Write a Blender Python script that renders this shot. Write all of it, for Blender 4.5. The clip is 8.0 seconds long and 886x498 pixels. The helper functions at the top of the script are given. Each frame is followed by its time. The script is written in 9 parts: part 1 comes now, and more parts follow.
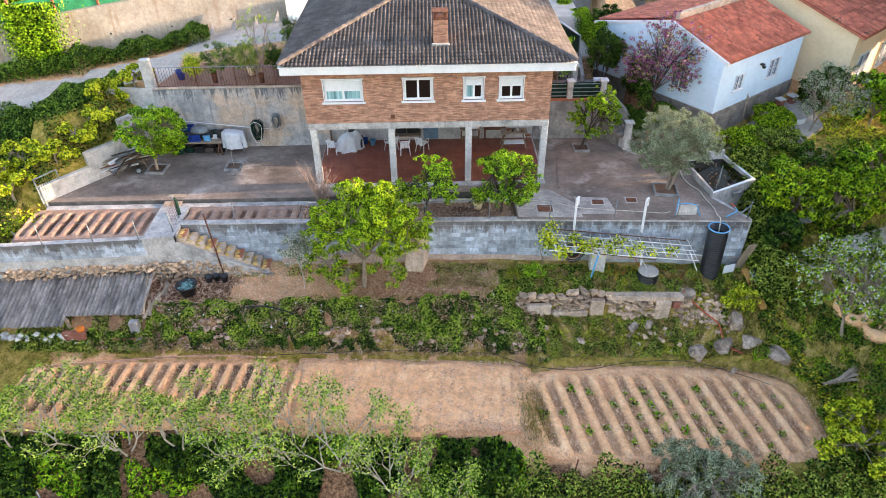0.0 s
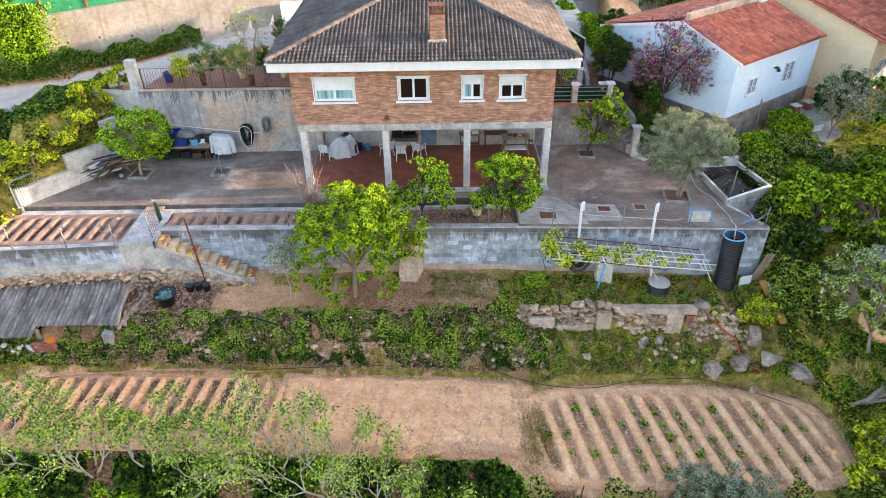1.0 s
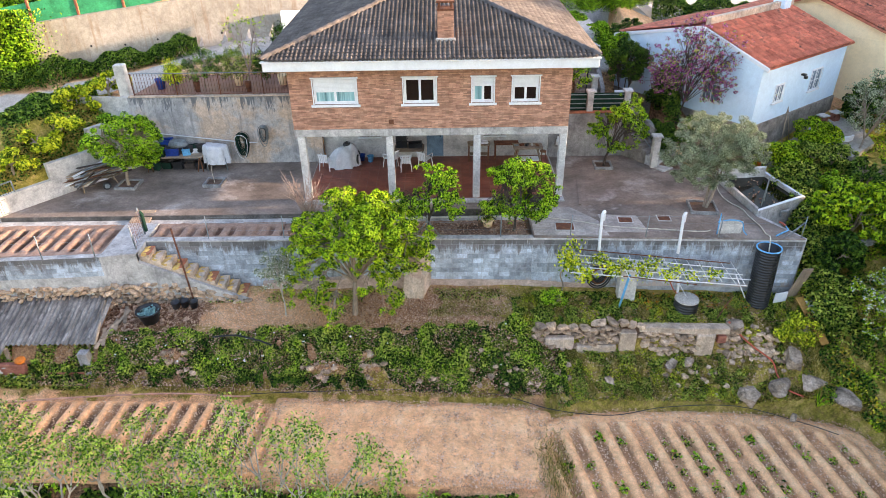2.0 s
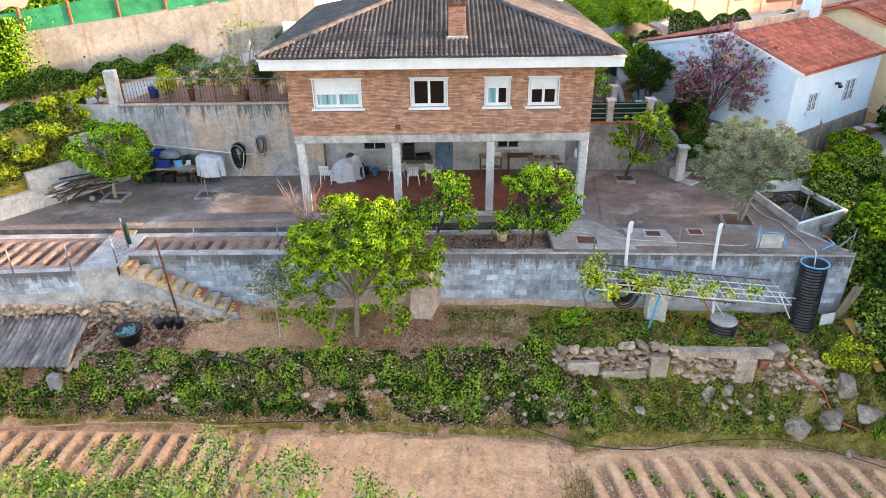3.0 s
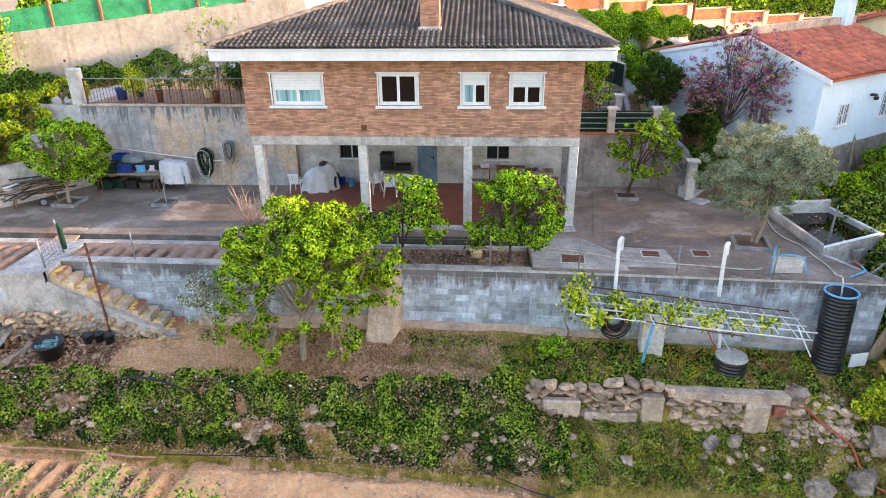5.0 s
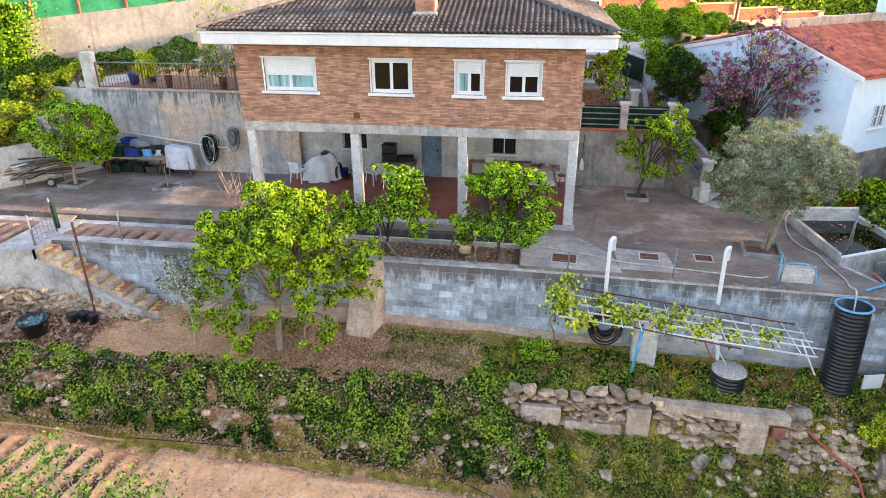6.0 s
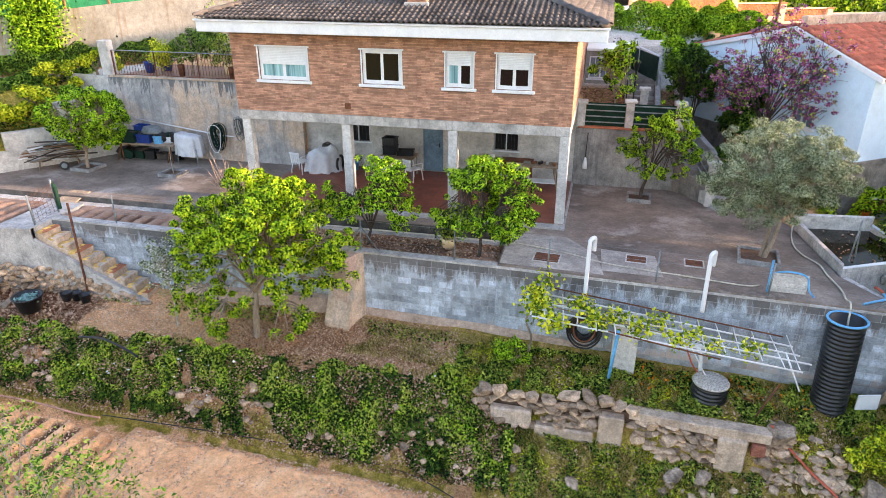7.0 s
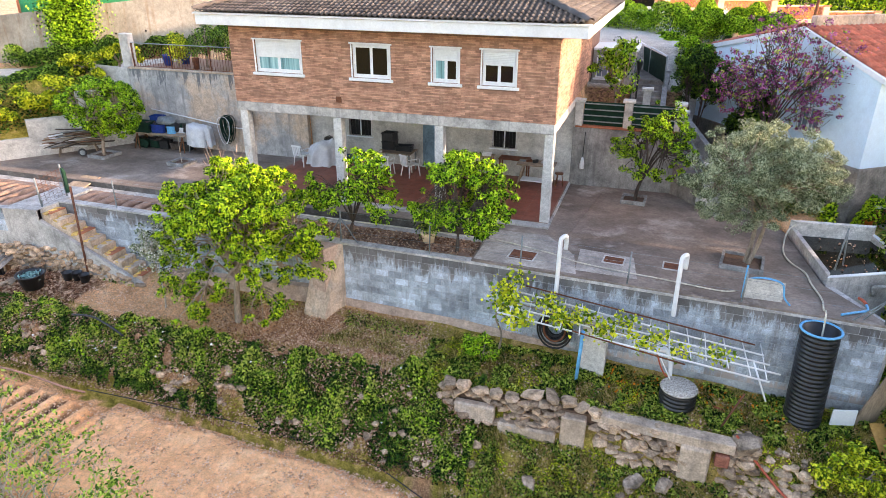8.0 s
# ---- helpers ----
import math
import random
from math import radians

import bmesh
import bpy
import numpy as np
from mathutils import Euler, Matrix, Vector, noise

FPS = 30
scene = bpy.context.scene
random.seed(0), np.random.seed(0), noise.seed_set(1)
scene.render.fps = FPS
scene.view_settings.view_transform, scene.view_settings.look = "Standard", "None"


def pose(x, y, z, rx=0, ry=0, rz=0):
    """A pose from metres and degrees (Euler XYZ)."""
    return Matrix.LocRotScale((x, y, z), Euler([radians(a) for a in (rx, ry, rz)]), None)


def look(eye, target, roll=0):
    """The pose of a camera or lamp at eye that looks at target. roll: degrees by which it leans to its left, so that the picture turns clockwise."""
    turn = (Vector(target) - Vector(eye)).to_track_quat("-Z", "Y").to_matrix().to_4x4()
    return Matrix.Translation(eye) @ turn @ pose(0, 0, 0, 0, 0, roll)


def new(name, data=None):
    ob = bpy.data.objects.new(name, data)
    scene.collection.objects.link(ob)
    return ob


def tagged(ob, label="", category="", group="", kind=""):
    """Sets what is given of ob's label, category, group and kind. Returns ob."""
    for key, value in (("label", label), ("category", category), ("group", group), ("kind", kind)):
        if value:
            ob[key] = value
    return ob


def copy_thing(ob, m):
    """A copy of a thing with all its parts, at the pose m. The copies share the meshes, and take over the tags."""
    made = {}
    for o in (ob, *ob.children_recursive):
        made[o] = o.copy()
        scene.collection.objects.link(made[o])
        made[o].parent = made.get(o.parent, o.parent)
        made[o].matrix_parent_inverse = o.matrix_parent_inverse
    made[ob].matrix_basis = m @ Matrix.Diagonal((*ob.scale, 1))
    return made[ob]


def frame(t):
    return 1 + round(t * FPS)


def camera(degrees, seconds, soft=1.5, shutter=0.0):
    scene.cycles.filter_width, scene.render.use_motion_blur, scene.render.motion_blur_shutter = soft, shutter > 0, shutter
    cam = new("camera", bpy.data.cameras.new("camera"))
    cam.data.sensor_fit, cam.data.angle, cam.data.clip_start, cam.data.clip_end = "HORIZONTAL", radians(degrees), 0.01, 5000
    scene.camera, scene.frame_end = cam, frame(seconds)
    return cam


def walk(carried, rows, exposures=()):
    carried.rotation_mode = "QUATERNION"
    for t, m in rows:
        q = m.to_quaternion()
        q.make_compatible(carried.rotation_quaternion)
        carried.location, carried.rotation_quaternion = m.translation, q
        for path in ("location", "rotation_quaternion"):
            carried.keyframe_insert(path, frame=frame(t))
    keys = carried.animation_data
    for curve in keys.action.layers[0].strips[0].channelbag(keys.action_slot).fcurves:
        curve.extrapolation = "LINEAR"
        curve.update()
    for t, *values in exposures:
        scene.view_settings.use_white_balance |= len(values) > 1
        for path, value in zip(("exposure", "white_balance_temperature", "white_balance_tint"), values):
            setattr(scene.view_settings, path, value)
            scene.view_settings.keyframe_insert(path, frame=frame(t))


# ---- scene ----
cam = camera(67.9, 8.0, soft=0.35)
PATH = [
    (0, (0.109, -0.355, 15.566), (0.131, 1.258, 14.383), -0.7),
    (0.5, (0.434, 0.126, 14.909), (0.441, 1.756, 13.749), -0.8),
    (1, (0.528, 0.663, 14.018), (0.532, 2.319, 12.896), -0.8),
    (1.5, (0.45, 1.291, 13.141), (0.453, 2.973, 12.06), -0.8),
    (3, (0.071, 3.458, 10.434), (0.058, 5.226, 9.499), -0.8),
    (3.5, (0.363, 4.158, 9.729), (0.346, 5.951, 8.842), -0.8),
    (4, (0.809, 4.73, 9.261), (0.788, 6.542, 8.415), -0.7),
    (4.5, (1.423, 5.183, 8.895), (1.364, 7.0, 8.06), -0.7),
    (6, (4.034, 6.411, 7.979), (3.758, 8.214, 7.157), -0.3),
    (6.5, (4.96, 6.731, 7.827), (4.609, 8.52, 7.005), -0.2),
    (7, (5.924, 7.005, 7.684), (5.498, 8.778, 6.865), -0.0),
    (7.5, (6.918, 7.237, 7.548), (6.418, 8.994, 6.732), 0.1),
    (8, (7.908, 7.427, 7.5), (7.336, 9.162, 6.687), 0.2),
]
walk(cam, [(t, look(eye, target, roll)) for t, eye, target, roll in PATH], exposures=[(0.0, 2.54, 6880, 21), (8.0, 2.58, 6940, 23)])

# ---- light: a clear sky near sunset, the sun low in the east ----
SUN_EL, SUN_AZ = radians(11.0), radians(88.0)
world = bpy.data.worlds.new("sky")
scene.world = world
world.use_nodes = True
wn = world.node_tree.nodes
sky = wn.new("ShaderNodeTexSky")
sky.sky_type = "NISHITA"
sky.sun_disc = False
sky.sun_elevation, sky.sun_rotation = SUN_EL, SUN_AZ
sky.air_density, sky.dust_density, sky.ozone_density = 1.0, 1.5, 1.0
wn["Background"].inputs["Strength"].default_value = 0.15
world.node_tree.links.new(sky.outputs["Color"], wn["Background"].inputs["Color"])
sun_to = Vector((math.sin(SUN_AZ) * math.cos(SUN_EL), math.cos(SUN_AZ) * math.cos(SUN_EL), math.sin(SUN_EL)))
lamp = bpy.data.lights.new("sun", "SUN")
lamp.energy, lamp.angle, lamp.color = 2.3, radians(0.6), (1.0, 0.78, 0.52)
sun = new("sun", lamp)
sun.matrix_world = look(sun_to * 60, (0, 0, 0))

# ---- materials ----


def material(name, base, dark=None, light=None, rough=0.85, scale=3.0, fine=40.0, amount=0.5, bump=0.2, bump_scale=60.0,
             spot=None, spot_scale=0.8, spot_size=0.5, metal=0.0, island=0.0, obj=0.0, streak=0.0, streak_colour=(0.05, 0.05, 0.05), translucent=0.0,
             spec=0.3, stretch=(1, 1, 1), drip=None, rise=None, ragged_low=0.36, ragged_across=2.6):
    """A surface with large stains, fine grain and relief; island and obj vary it from piece to piece."""
    m = bpy.data.materials.new(name)
    m.use_nodes = True
    t = m.node_tree
    n, l = t.nodes, t.links
    bsdf = n["Principled BSDF"]
    dark = dark or tuple(c * 0.62 for c in base)
    light = light or tuple(min(1, c * 1.3) for c in base)
    co = n.new("ShaderNodeTexCoord")
    geo = n.new("ShaderNodeNewGeometry")
    mp = n.new("ShaderNodeMapping")
    mp.inputs["Scale"].default_value = stretch
    l.new(geo.outputs["Position"], mp.inputs["Vector"])
    pos = mp.outputs["Vector"]

    def noise_tex(s, detail=5, vec=pos, rough_=0.6):
        x = n.new("ShaderNodeTexNoise")
        x.inputs["Scale"].default_value, x.inputs["Detail"].default_value, x.inputs["Roughness"].default_value = s, detail, rough_
        l.new(vec, x.inputs["Vector"])
        return x.outputs["Fac"]

    def ramp(fac, stops):
        r = n.new("ShaderNodeValToRGB")
        e = r.color_ramp.elements
        while len(e) < len(stops):
            e.new(0.5)
        for k, (p, c) in zip(e, stops):
            k.position, k.color = p, (*c, 1)
        l.new(fac, r.inputs["Fac"])
        return r.outputs["Color"]

    def mix(fac, a, b, mode="MIX"):
        x = n.new("ShaderNodeMix")
        x.data_type, x.blend_type = "RGBA", mode
        for sock, v in ((x.inputs["Factor"], fac), (x.inputs["A"], a), (x.inputs["B"], b)):
            if isinstance(v, (int, float)):
                sock.default_value = v
            elif isinstance(v, tuple):
                sock.default_value = (*v, 1)
            else:
                l.new(v, sock)
        return x.outputs["Result"]

    big = ramp(noise_tex(scale, 6), ((0.28, dark), (0.5, base), (0.72, light)))
    if spot:
        f = ramp(noise_tex(spot_scale, 7, rough_=0.7), ((spot_size, (0, 0, 0)), (spot_size + 0.12, (1, 1, 1))))
        big = mix(f, big, spot)
    grain = ramp(noise_tex(fine, 4), ((0.3, (0.6, 0.6, 0.6)), (0.7, (1.25, 1.25, 1.25))))
    col = mix(amount, big, grain, "MULTIPLY")
    mottle = ramp(noise_tex(max(5.0, scale * 5), 8, rough_=0.75), ((0.36, (0.66, 0.66, 0.66)), (0.64, (1.26, 1.26, 1.26))))
    col = mix(min(1.0, amount * 1.2), col, mottle, "MULTIPLY")
    if streak:
        ms = n.new("ShaderNodeMapping")
        ms.inputs["Scale"].default_value = (3.0, 3.0, 0.25)
        l.new(geo.outputs["Position"], ms.inputs["Vector"])
        f = ramp(noise_tex(1.3, 6, ms.outputs["Vector"], 0.7), ((0.52, (0, 0, 0)), (0.75, (streak, streak, streak))))
        col = mix(f, col, streak_colour)
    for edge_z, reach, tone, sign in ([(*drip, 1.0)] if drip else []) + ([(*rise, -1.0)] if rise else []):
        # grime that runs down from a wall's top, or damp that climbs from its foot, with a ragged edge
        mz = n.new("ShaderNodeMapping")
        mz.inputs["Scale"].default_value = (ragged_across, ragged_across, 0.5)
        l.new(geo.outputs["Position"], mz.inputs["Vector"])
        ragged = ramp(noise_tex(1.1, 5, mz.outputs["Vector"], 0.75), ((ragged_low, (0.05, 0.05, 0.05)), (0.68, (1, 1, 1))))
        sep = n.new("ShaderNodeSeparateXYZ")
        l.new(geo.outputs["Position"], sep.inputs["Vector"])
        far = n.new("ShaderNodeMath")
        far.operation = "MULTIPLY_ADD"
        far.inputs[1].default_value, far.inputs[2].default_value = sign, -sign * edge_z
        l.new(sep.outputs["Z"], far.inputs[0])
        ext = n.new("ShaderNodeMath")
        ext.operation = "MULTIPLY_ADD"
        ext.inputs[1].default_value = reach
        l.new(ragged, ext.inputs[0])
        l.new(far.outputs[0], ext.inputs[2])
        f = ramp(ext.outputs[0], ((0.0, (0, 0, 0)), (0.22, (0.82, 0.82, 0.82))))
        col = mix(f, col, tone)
    if island or obj:
        if obj:
            src = n.new("ShaderNodeObjectInfo").outputs["Random"]
        else:
            src = geo.outputs["Random Per Island"]
        a = max(island, obj)
        col = mix(1.0, col, ramp(src, ((0.0, (1 - a, 1 - a, 1 - a)), (1.0, (1 + a, 1 + a * 0.95, 1 + a * 0.9)))), "MULTIPLY")
    l.new(col, bsdf.inputs["Base Color"])
    bsdf.inputs["Roughness"].default_value = rough
    bsdf.inputs["Metallic"].default_value = metal
    bsdf.inputs["Specular IOR Level"].default_value = spec
    if bump:
        b = n.new("ShaderNodeBump")
        b.inputs["Strength"].default_value = bump
        b.inputs["Distance"].default_value = 0.02
        l.new(noise_tex(bump_scale, 6), b.inputs["Height"])
        l.new(b.outputs["Normal"], bsdf.inputs["Normal"])
    if translucent:
        tr = n.new("ShaderNodeBsdfTranslucent")
        l.new(col, tr.inputs["Color"])
        ms = n.new("ShaderNodeMixShader")
        ms.inputs["Fac"].default_value = translucent
        l.new(bsdf.outputs["BSDF"], ms.inputs[1])
        l.new(tr.outputs["BSDF"], ms.inputs[2])
        l.new(ms.outputs["Shader"], n["Material Output"].inputs["Surface"])
    return m


def leaf_material(name, dark, mid, light, rough=0.6, translucent=0.14):
    """Leaves: every leaf its own tone, with broad drifts through the crown."""
    m = bpy.data.materials.new(name)
    m.use_nodes = True
    n, l = m.node_tree.nodes, m.node_tree.links
    bsdf = n["Principled BSDF"]
    geo = n.new("ShaderNodeNewGeometry")
    tex = n.new("ShaderNodeTexNoise")
    tex.inputs["Scale"].default_value, tex.inputs["Detail"].default_value = 2.4, 6
    l.new(geo.outputs["Position"], tex.inputs["Vector"])
    add = n.new("ShaderNodeMath")
    add.operation = "MULTIPLY_ADD"
    add.inputs[1].default_value = 0.95
    l.new(geo.outputs["Random Per Island"], add.inputs[0])
    off = n.new("ShaderNodeMath")
    off.operation = "MULTIPLY_ADD"
    off.inputs[1].default_value, off.inputs[2].default_value = 1.1, -0.48
    l.new(tex.outputs["Fac"], off.inputs[0])
    l.new(off.outputs[0], add.inputs[2])
    r = n.new("ShaderNodeValToRGB")
    e = r.color_ramp.elements
    e.new(0.5)
    for k, (p, c) in zip(e, ((0.3, dark), (0.55, mid), (0.84, light))):
        k.position, k.color = p, (*c, 1)
    l.new(add.outputs[0], r.inputs["Fac"])
    l.new(r.outputs["Color"], bsdf.inputs["Base Color"])
    bsdf.inputs["Roughness"].default_value = rough
    bsdf.inputs["Specular IOR Level"].default_value = 0.15
    tr = n.new("ShaderNodeBsdfTranslucent")
    l.new(r.outputs["Color"], tr.inputs["Color"])
    mx = n.new("ShaderNodeMixShader")
    mx.inputs["Fac"].default_value = translucent
    l.new(bsdf.outputs["BSDF"], mx.inputs[1])
    l.new(tr.outputs["BSDF"], mx.inputs[2])
    l.new(mx.outputs["Shader"], n["Material Output"].inputs["Surface"])
    return m


def glass_material(name, tint=(0.006, 0.006, 0.007)):
    m = bpy.data.materials.new(name)
    m.use_nodes = True
    b = m.node_tree.nodes["Principled BSDF"]
    b.inputs["Base Color"].default_value = (*tint, 1)
    b.inputs["Roughness"].default_value = 0.05
    b.inputs["Specular IOR Level"].default_value = 0.3
    return m


M = dict(
    concrete=material("terrace_concrete", (0.232, 0.183, 0.152), (0.105, 0.081, 0.066), (0.36, 0.295, 0.25), 0.75, 0.5, 14, 0.5, 0.25, 24, spot=(0.45, 0.395, 0.355), spot_scale=0.4, spot_size=0.56, stretch=(1, 1.2, 1)),
    old_concrete=material("old_concrete", (0.47, 0.45, 0.43), (0.27, 0.26, 0.25), (0.60, 0.585, 0.57), 0.9, 1.6, 28, 0.55, 0.3, 45, spot=(0.20, 0.19, 0.18), spot_scale=0.7, spot_size=0.6, streak=0.7, streak_colour=(0.10, 0.10, 0.10)),
    tan_concrete=material("stained_concrete", (0.56, 0.425, 0.32), (0.30, 0.225, 0.17), (0.72, 0.56, 0.43), 0.9, 1.5, 22, 0.6, 0.3, 30, spot=(0.50, 0.42, 0.36), spot_scale=0.7, spot_size=0.55, streak=0.6, streak_colour=(0.13, 0.12, 0.115)),
    road_wall=material("rendered_wall", (0.43, 0.38, 0.315), (0.30, 0.26, 0.21), (0.53, 0.47, 0.40), 0.9, 0.6, 25, 0.5, 0.3, 30, spot=(0.36, 0.25, 0.15), spot_scale=0.4, spot_size=0.58, streak=0.85, streak_colour=(0.27, 0.15, 0.07)),
    footing=material("pink_footing_render", (0.52, 0.38, 0.31), (0.34, 0.25, 0.20), (0.64, 0.49, 0.41), 0.95, 1.5, 25, 0.6, 0.4, 30),
    grimy=material("grimy_concrete_edge", (0.11, 0.10, 0.09), (0.06, 0.055, 0.05), (0.19, 0.17, 0.155), 0.95, 2, 25, 0.6, 0.4, 30),
    dark_render=material("damp_grey_render", (0.34, 0.325, 0.315), (0.19, 0.18, 0.175), (0.46, 0.445, 0.43), 0.92, 1.0, 25, 0.6, 0.3, 30, streak=0.8, streak_colour=(0.09, 0.088, 0.085)),
    kerb_grey=material("grey_kerb_concrete", (0.28, 0.275, 0.27), (0.16, 0.155, 0.15), (0.40, 0.39, 0.38), 0.9, 2.5, 30, 0.6, 0.3, 40),
    court=material("worn_court_concrete", (0.23, 0.20, 0.18), (0.11, 0.095, 0.085), (0.36, 0.32, 0.29), 0.9, 1.2, 22, 0.6, 0.3, 30),
    pale=material("pale_concrete", (0.55, 0.53, 0.50), rough=0.9, scale=2.0, bump=0.2),
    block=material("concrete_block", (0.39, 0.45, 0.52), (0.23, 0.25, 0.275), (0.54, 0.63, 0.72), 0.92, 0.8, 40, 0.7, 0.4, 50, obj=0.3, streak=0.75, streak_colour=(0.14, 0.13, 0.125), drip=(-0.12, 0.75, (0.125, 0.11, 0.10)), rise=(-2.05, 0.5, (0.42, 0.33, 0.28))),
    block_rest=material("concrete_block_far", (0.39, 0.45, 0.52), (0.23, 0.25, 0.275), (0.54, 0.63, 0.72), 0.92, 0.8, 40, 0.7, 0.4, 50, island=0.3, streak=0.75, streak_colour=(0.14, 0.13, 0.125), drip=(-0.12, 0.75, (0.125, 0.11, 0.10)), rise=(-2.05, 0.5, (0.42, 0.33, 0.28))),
    drip_wall=material("drip_stained_concrete", (0.46, 0.445, 0.435), (0.29, 0.29, 0.295), (0.62, 0.59, 0.57), 0.9, 0.9, 22, 0.6, 0.3, 30, spot=(0.60, 0.455, 0.345), spot_scale=0.42, spot_size=0.46, streak=0.8, streak_colour=(0.19, 0.185, 0.185), drip=(3.14, 1.1, (0.10, 0.11, 0.125)), rise=(0.0, 0.35, (0.22, 0.20, 0.18)), ragged_low=0.5, ragged_across=4.6),
    mortar=material("mortar", (0.40, 0.41, 0.42), rough=0.95, scale=3, bump=0.2),
    brick=material("facing_brick", (0.46, 0.25, 0.172), (0.33, 0.168, 0.12), (0.58, 0.34, 0.24), 0.85, 4, 60, 0.35, 0.2, 80, obj=0.34),
    brick_rest=material("facing_brick_rest", (0.46, 0.25, 0.172), (0.33, 0.168, 0.12), (0.58, 0.34, 0.24), 0.85, 4, 60, 0.35, 0.2, 80, island=0.34),
    brick_mortar=material("brick_mortar", (0.25, 0.145, 0.11), rough=0.95, scale=4, bump=0.1),
    white=material("white_paint", (0.76, 0.79, 0.82), (0.68, 0.71, 0.74), (0.80, 0.83, 0.86), 0.6, 1.2, 20, 0.15, 0.05),
    white_wall=material("white_render", (0.66, 0.83, 0.96), (0.60, 0.76, 0.89), (0.70, 0.86, 0.98), 0.85, 0.8, 30, 0.15, 0.1, 50),
    cream=material("cream_render", (0.95, 0.72, 0.46), (0.88, 0.66, 0.41), (0.97, 0.77, 0.51), 0.85, 0.8, 30, 0.15, 0.1, 50),
    roof=material("brown_roof_tile", (0.106, 0.091, 0.085), (0.06, 0.051, 0.048), (0.165, 0.143, 0.133), 0.9, 1.5, 40, 0.4, 0.2, 50, obj=0.15),
    roof_rest=material("brown_roof_tile_rest", (0.106, 0.091, 0.085), (0.06, 0.051, 0.048), (0.165, 0.143, 0.133), 0.9, 1.5, 40, 0.4, 0.2, 50, island=0.15),
    red_roof=material("red_roof_tile", (0.54, 0.16, 0.098), (0.32, 0.098, 0.064), (0.68, 0.235, 0.145), 0.8, 1.5, 40, 0.4, 0.2, 50, obj=0.3, spot=(0.09, 0.05, 0.04), spot_scale=1.5, spot_size=0.56),
    red_roof_rest=material("red_roof_tile_rest", (0.54, 0.16, 0.098), (0.32, 0.098, 0.064), (0.68, 0.235, 0.145), 0.8, 1.5, 40, 0.4, 0.2, 50, island=0.3, spot=(0.09, 0.05, 0.04), spot_scale=1.5, spot_size=0.56),
    porch_tile=material("terracotta_floor_tile", (0.24, 0.068, 0.042), (0.17, 0.045, 0.03), (0.30, 0.10, 0.065), 0.45, 2, 40, 0.3, 0.05, 60, obj=0.12, spec=0.5),
    porch_rest=material("terracotta_floor_tile_rest", (0.30, 0.13, 0.09), (0.22, 0.09, 0.06), (0.36, 0.17, 0.12), 0.45, 2, 40, 0.3, 0.05, 60, island=0.12, spec=0.5),
    grout=material("tile_grout", (0.30, 0.20, 0.16), rough=0.9),
    soil=material("pink_garden_soil", (0.92, 0.50, 0.255), (0.70, 0.36, 0.18), (0.97, 0.61, 0.34), 0.95, 1.6, 34, 0.5, 1.0, 26),
    bed_soil=material("brown_garden_soil", (0.36, 0.23, 0.17), (0.26, 0.165, 0.12), (0.44, 0.295, 0.22), 0.95, 1.5, 60, 0.5, 0.6, 50),
    lane=material("pale_paving", (0.40, 0.36, 0.31), (0.30, 0.27, 0.235), (0.50, 0.46, 0.40), 0.9, 1.5, 20, 0.5, 0.3),
    patch=material("patched_concrete", (0.40, 0.36, 0.325), (0.24, 0.21, 0.19), (0.54, 0.49, 0.45), 0.85, 1.2, 18, 0.55, 0.2, 30),
    dark_soil=material("dug_dark_soil", (0.155, 0.095, 0.065), (0.09, 0.055, 0.04), (0.22, 0.145, 0.10), 0.95, 3, 50, 0.5, 0.7, 40),
    stone=material("rubble_stone", (0.48, 0.34, 0.235), (0.15, 0.105, 0.072), (0.69, 0.51, 0.37), 0.92, 5, 30, 0.7, 0.9, 25, obj=0.4),
    boulder=material("weathered_boulder", (0.35, 0.262, 0.195), (0.10, 0.077, 0.06), (0.58, 0.455, 0.36), 0.92, 2.6, 22, 0.8, 1.0, 14, obj=0.15, spot=(0.12, 0.095, 0.07), spot_scale=2.2, spot_size=0.56),
    bark=material("grey_brown_bark", (0.32, 0.25, 0.19), rough=0.95, scale=6, bump=0.6, bump_scale=35, stretch=(1, 1, 0.3)),
    pale_bark=material("pale_fig_bark", (0.50, 0.43, 0.35), rough=0.9, scale=6, bump=0.4, bump_scale=35),
    dark_bark=material("dark_bark", (0.085, 0.065, 0.055), rough=0.95, scale=6, bump=0.6, bump_scale=35),
    bare_twig=material("bare_reddish_twig", (0.36, 0.26, 0.21), rough=0.85, scale=6, bump=0.2),
    wood=material("weathered_wood", (0.33, 0.25, 0.18), rough=0.85, scale=3, bump=0.3, stretch=(1, 1, 0.2), obj=0.2),
    brown_wood=material("brown_wood", (0.20, 0.085, 0.04), rough=0.6, scale=4, bump=0.15, obj=0.15),
    steel=material("galvanised_steel", (0.24, 0.27, 0.28), rough=0.5, scale=5, metal=0.35, bump=0.05),
    rust=material("rusted_iron", (0.17, 0.065, 0.035), (0.09, 0.04, 0.03), (0.26, 0.11, 0.06), 0.9, 6, 40, 0.5, 0.4),
    black=material("black_plastic", (0.012, 0.013, 0.016), (0.008, 0.009, 0.011), (0.03, 0.032, 0.036), 0.4, 2, 30, 0.3, 0.05, spec=0.5),
    blue=material("blue_plastic", (0.012, 0.05, 0.27), rough=0.4, bump=0.02),
    light_blue=material("light_blue_plastic", (0.12, 0.42, 0.72), rough=0.4, bump=0.02),
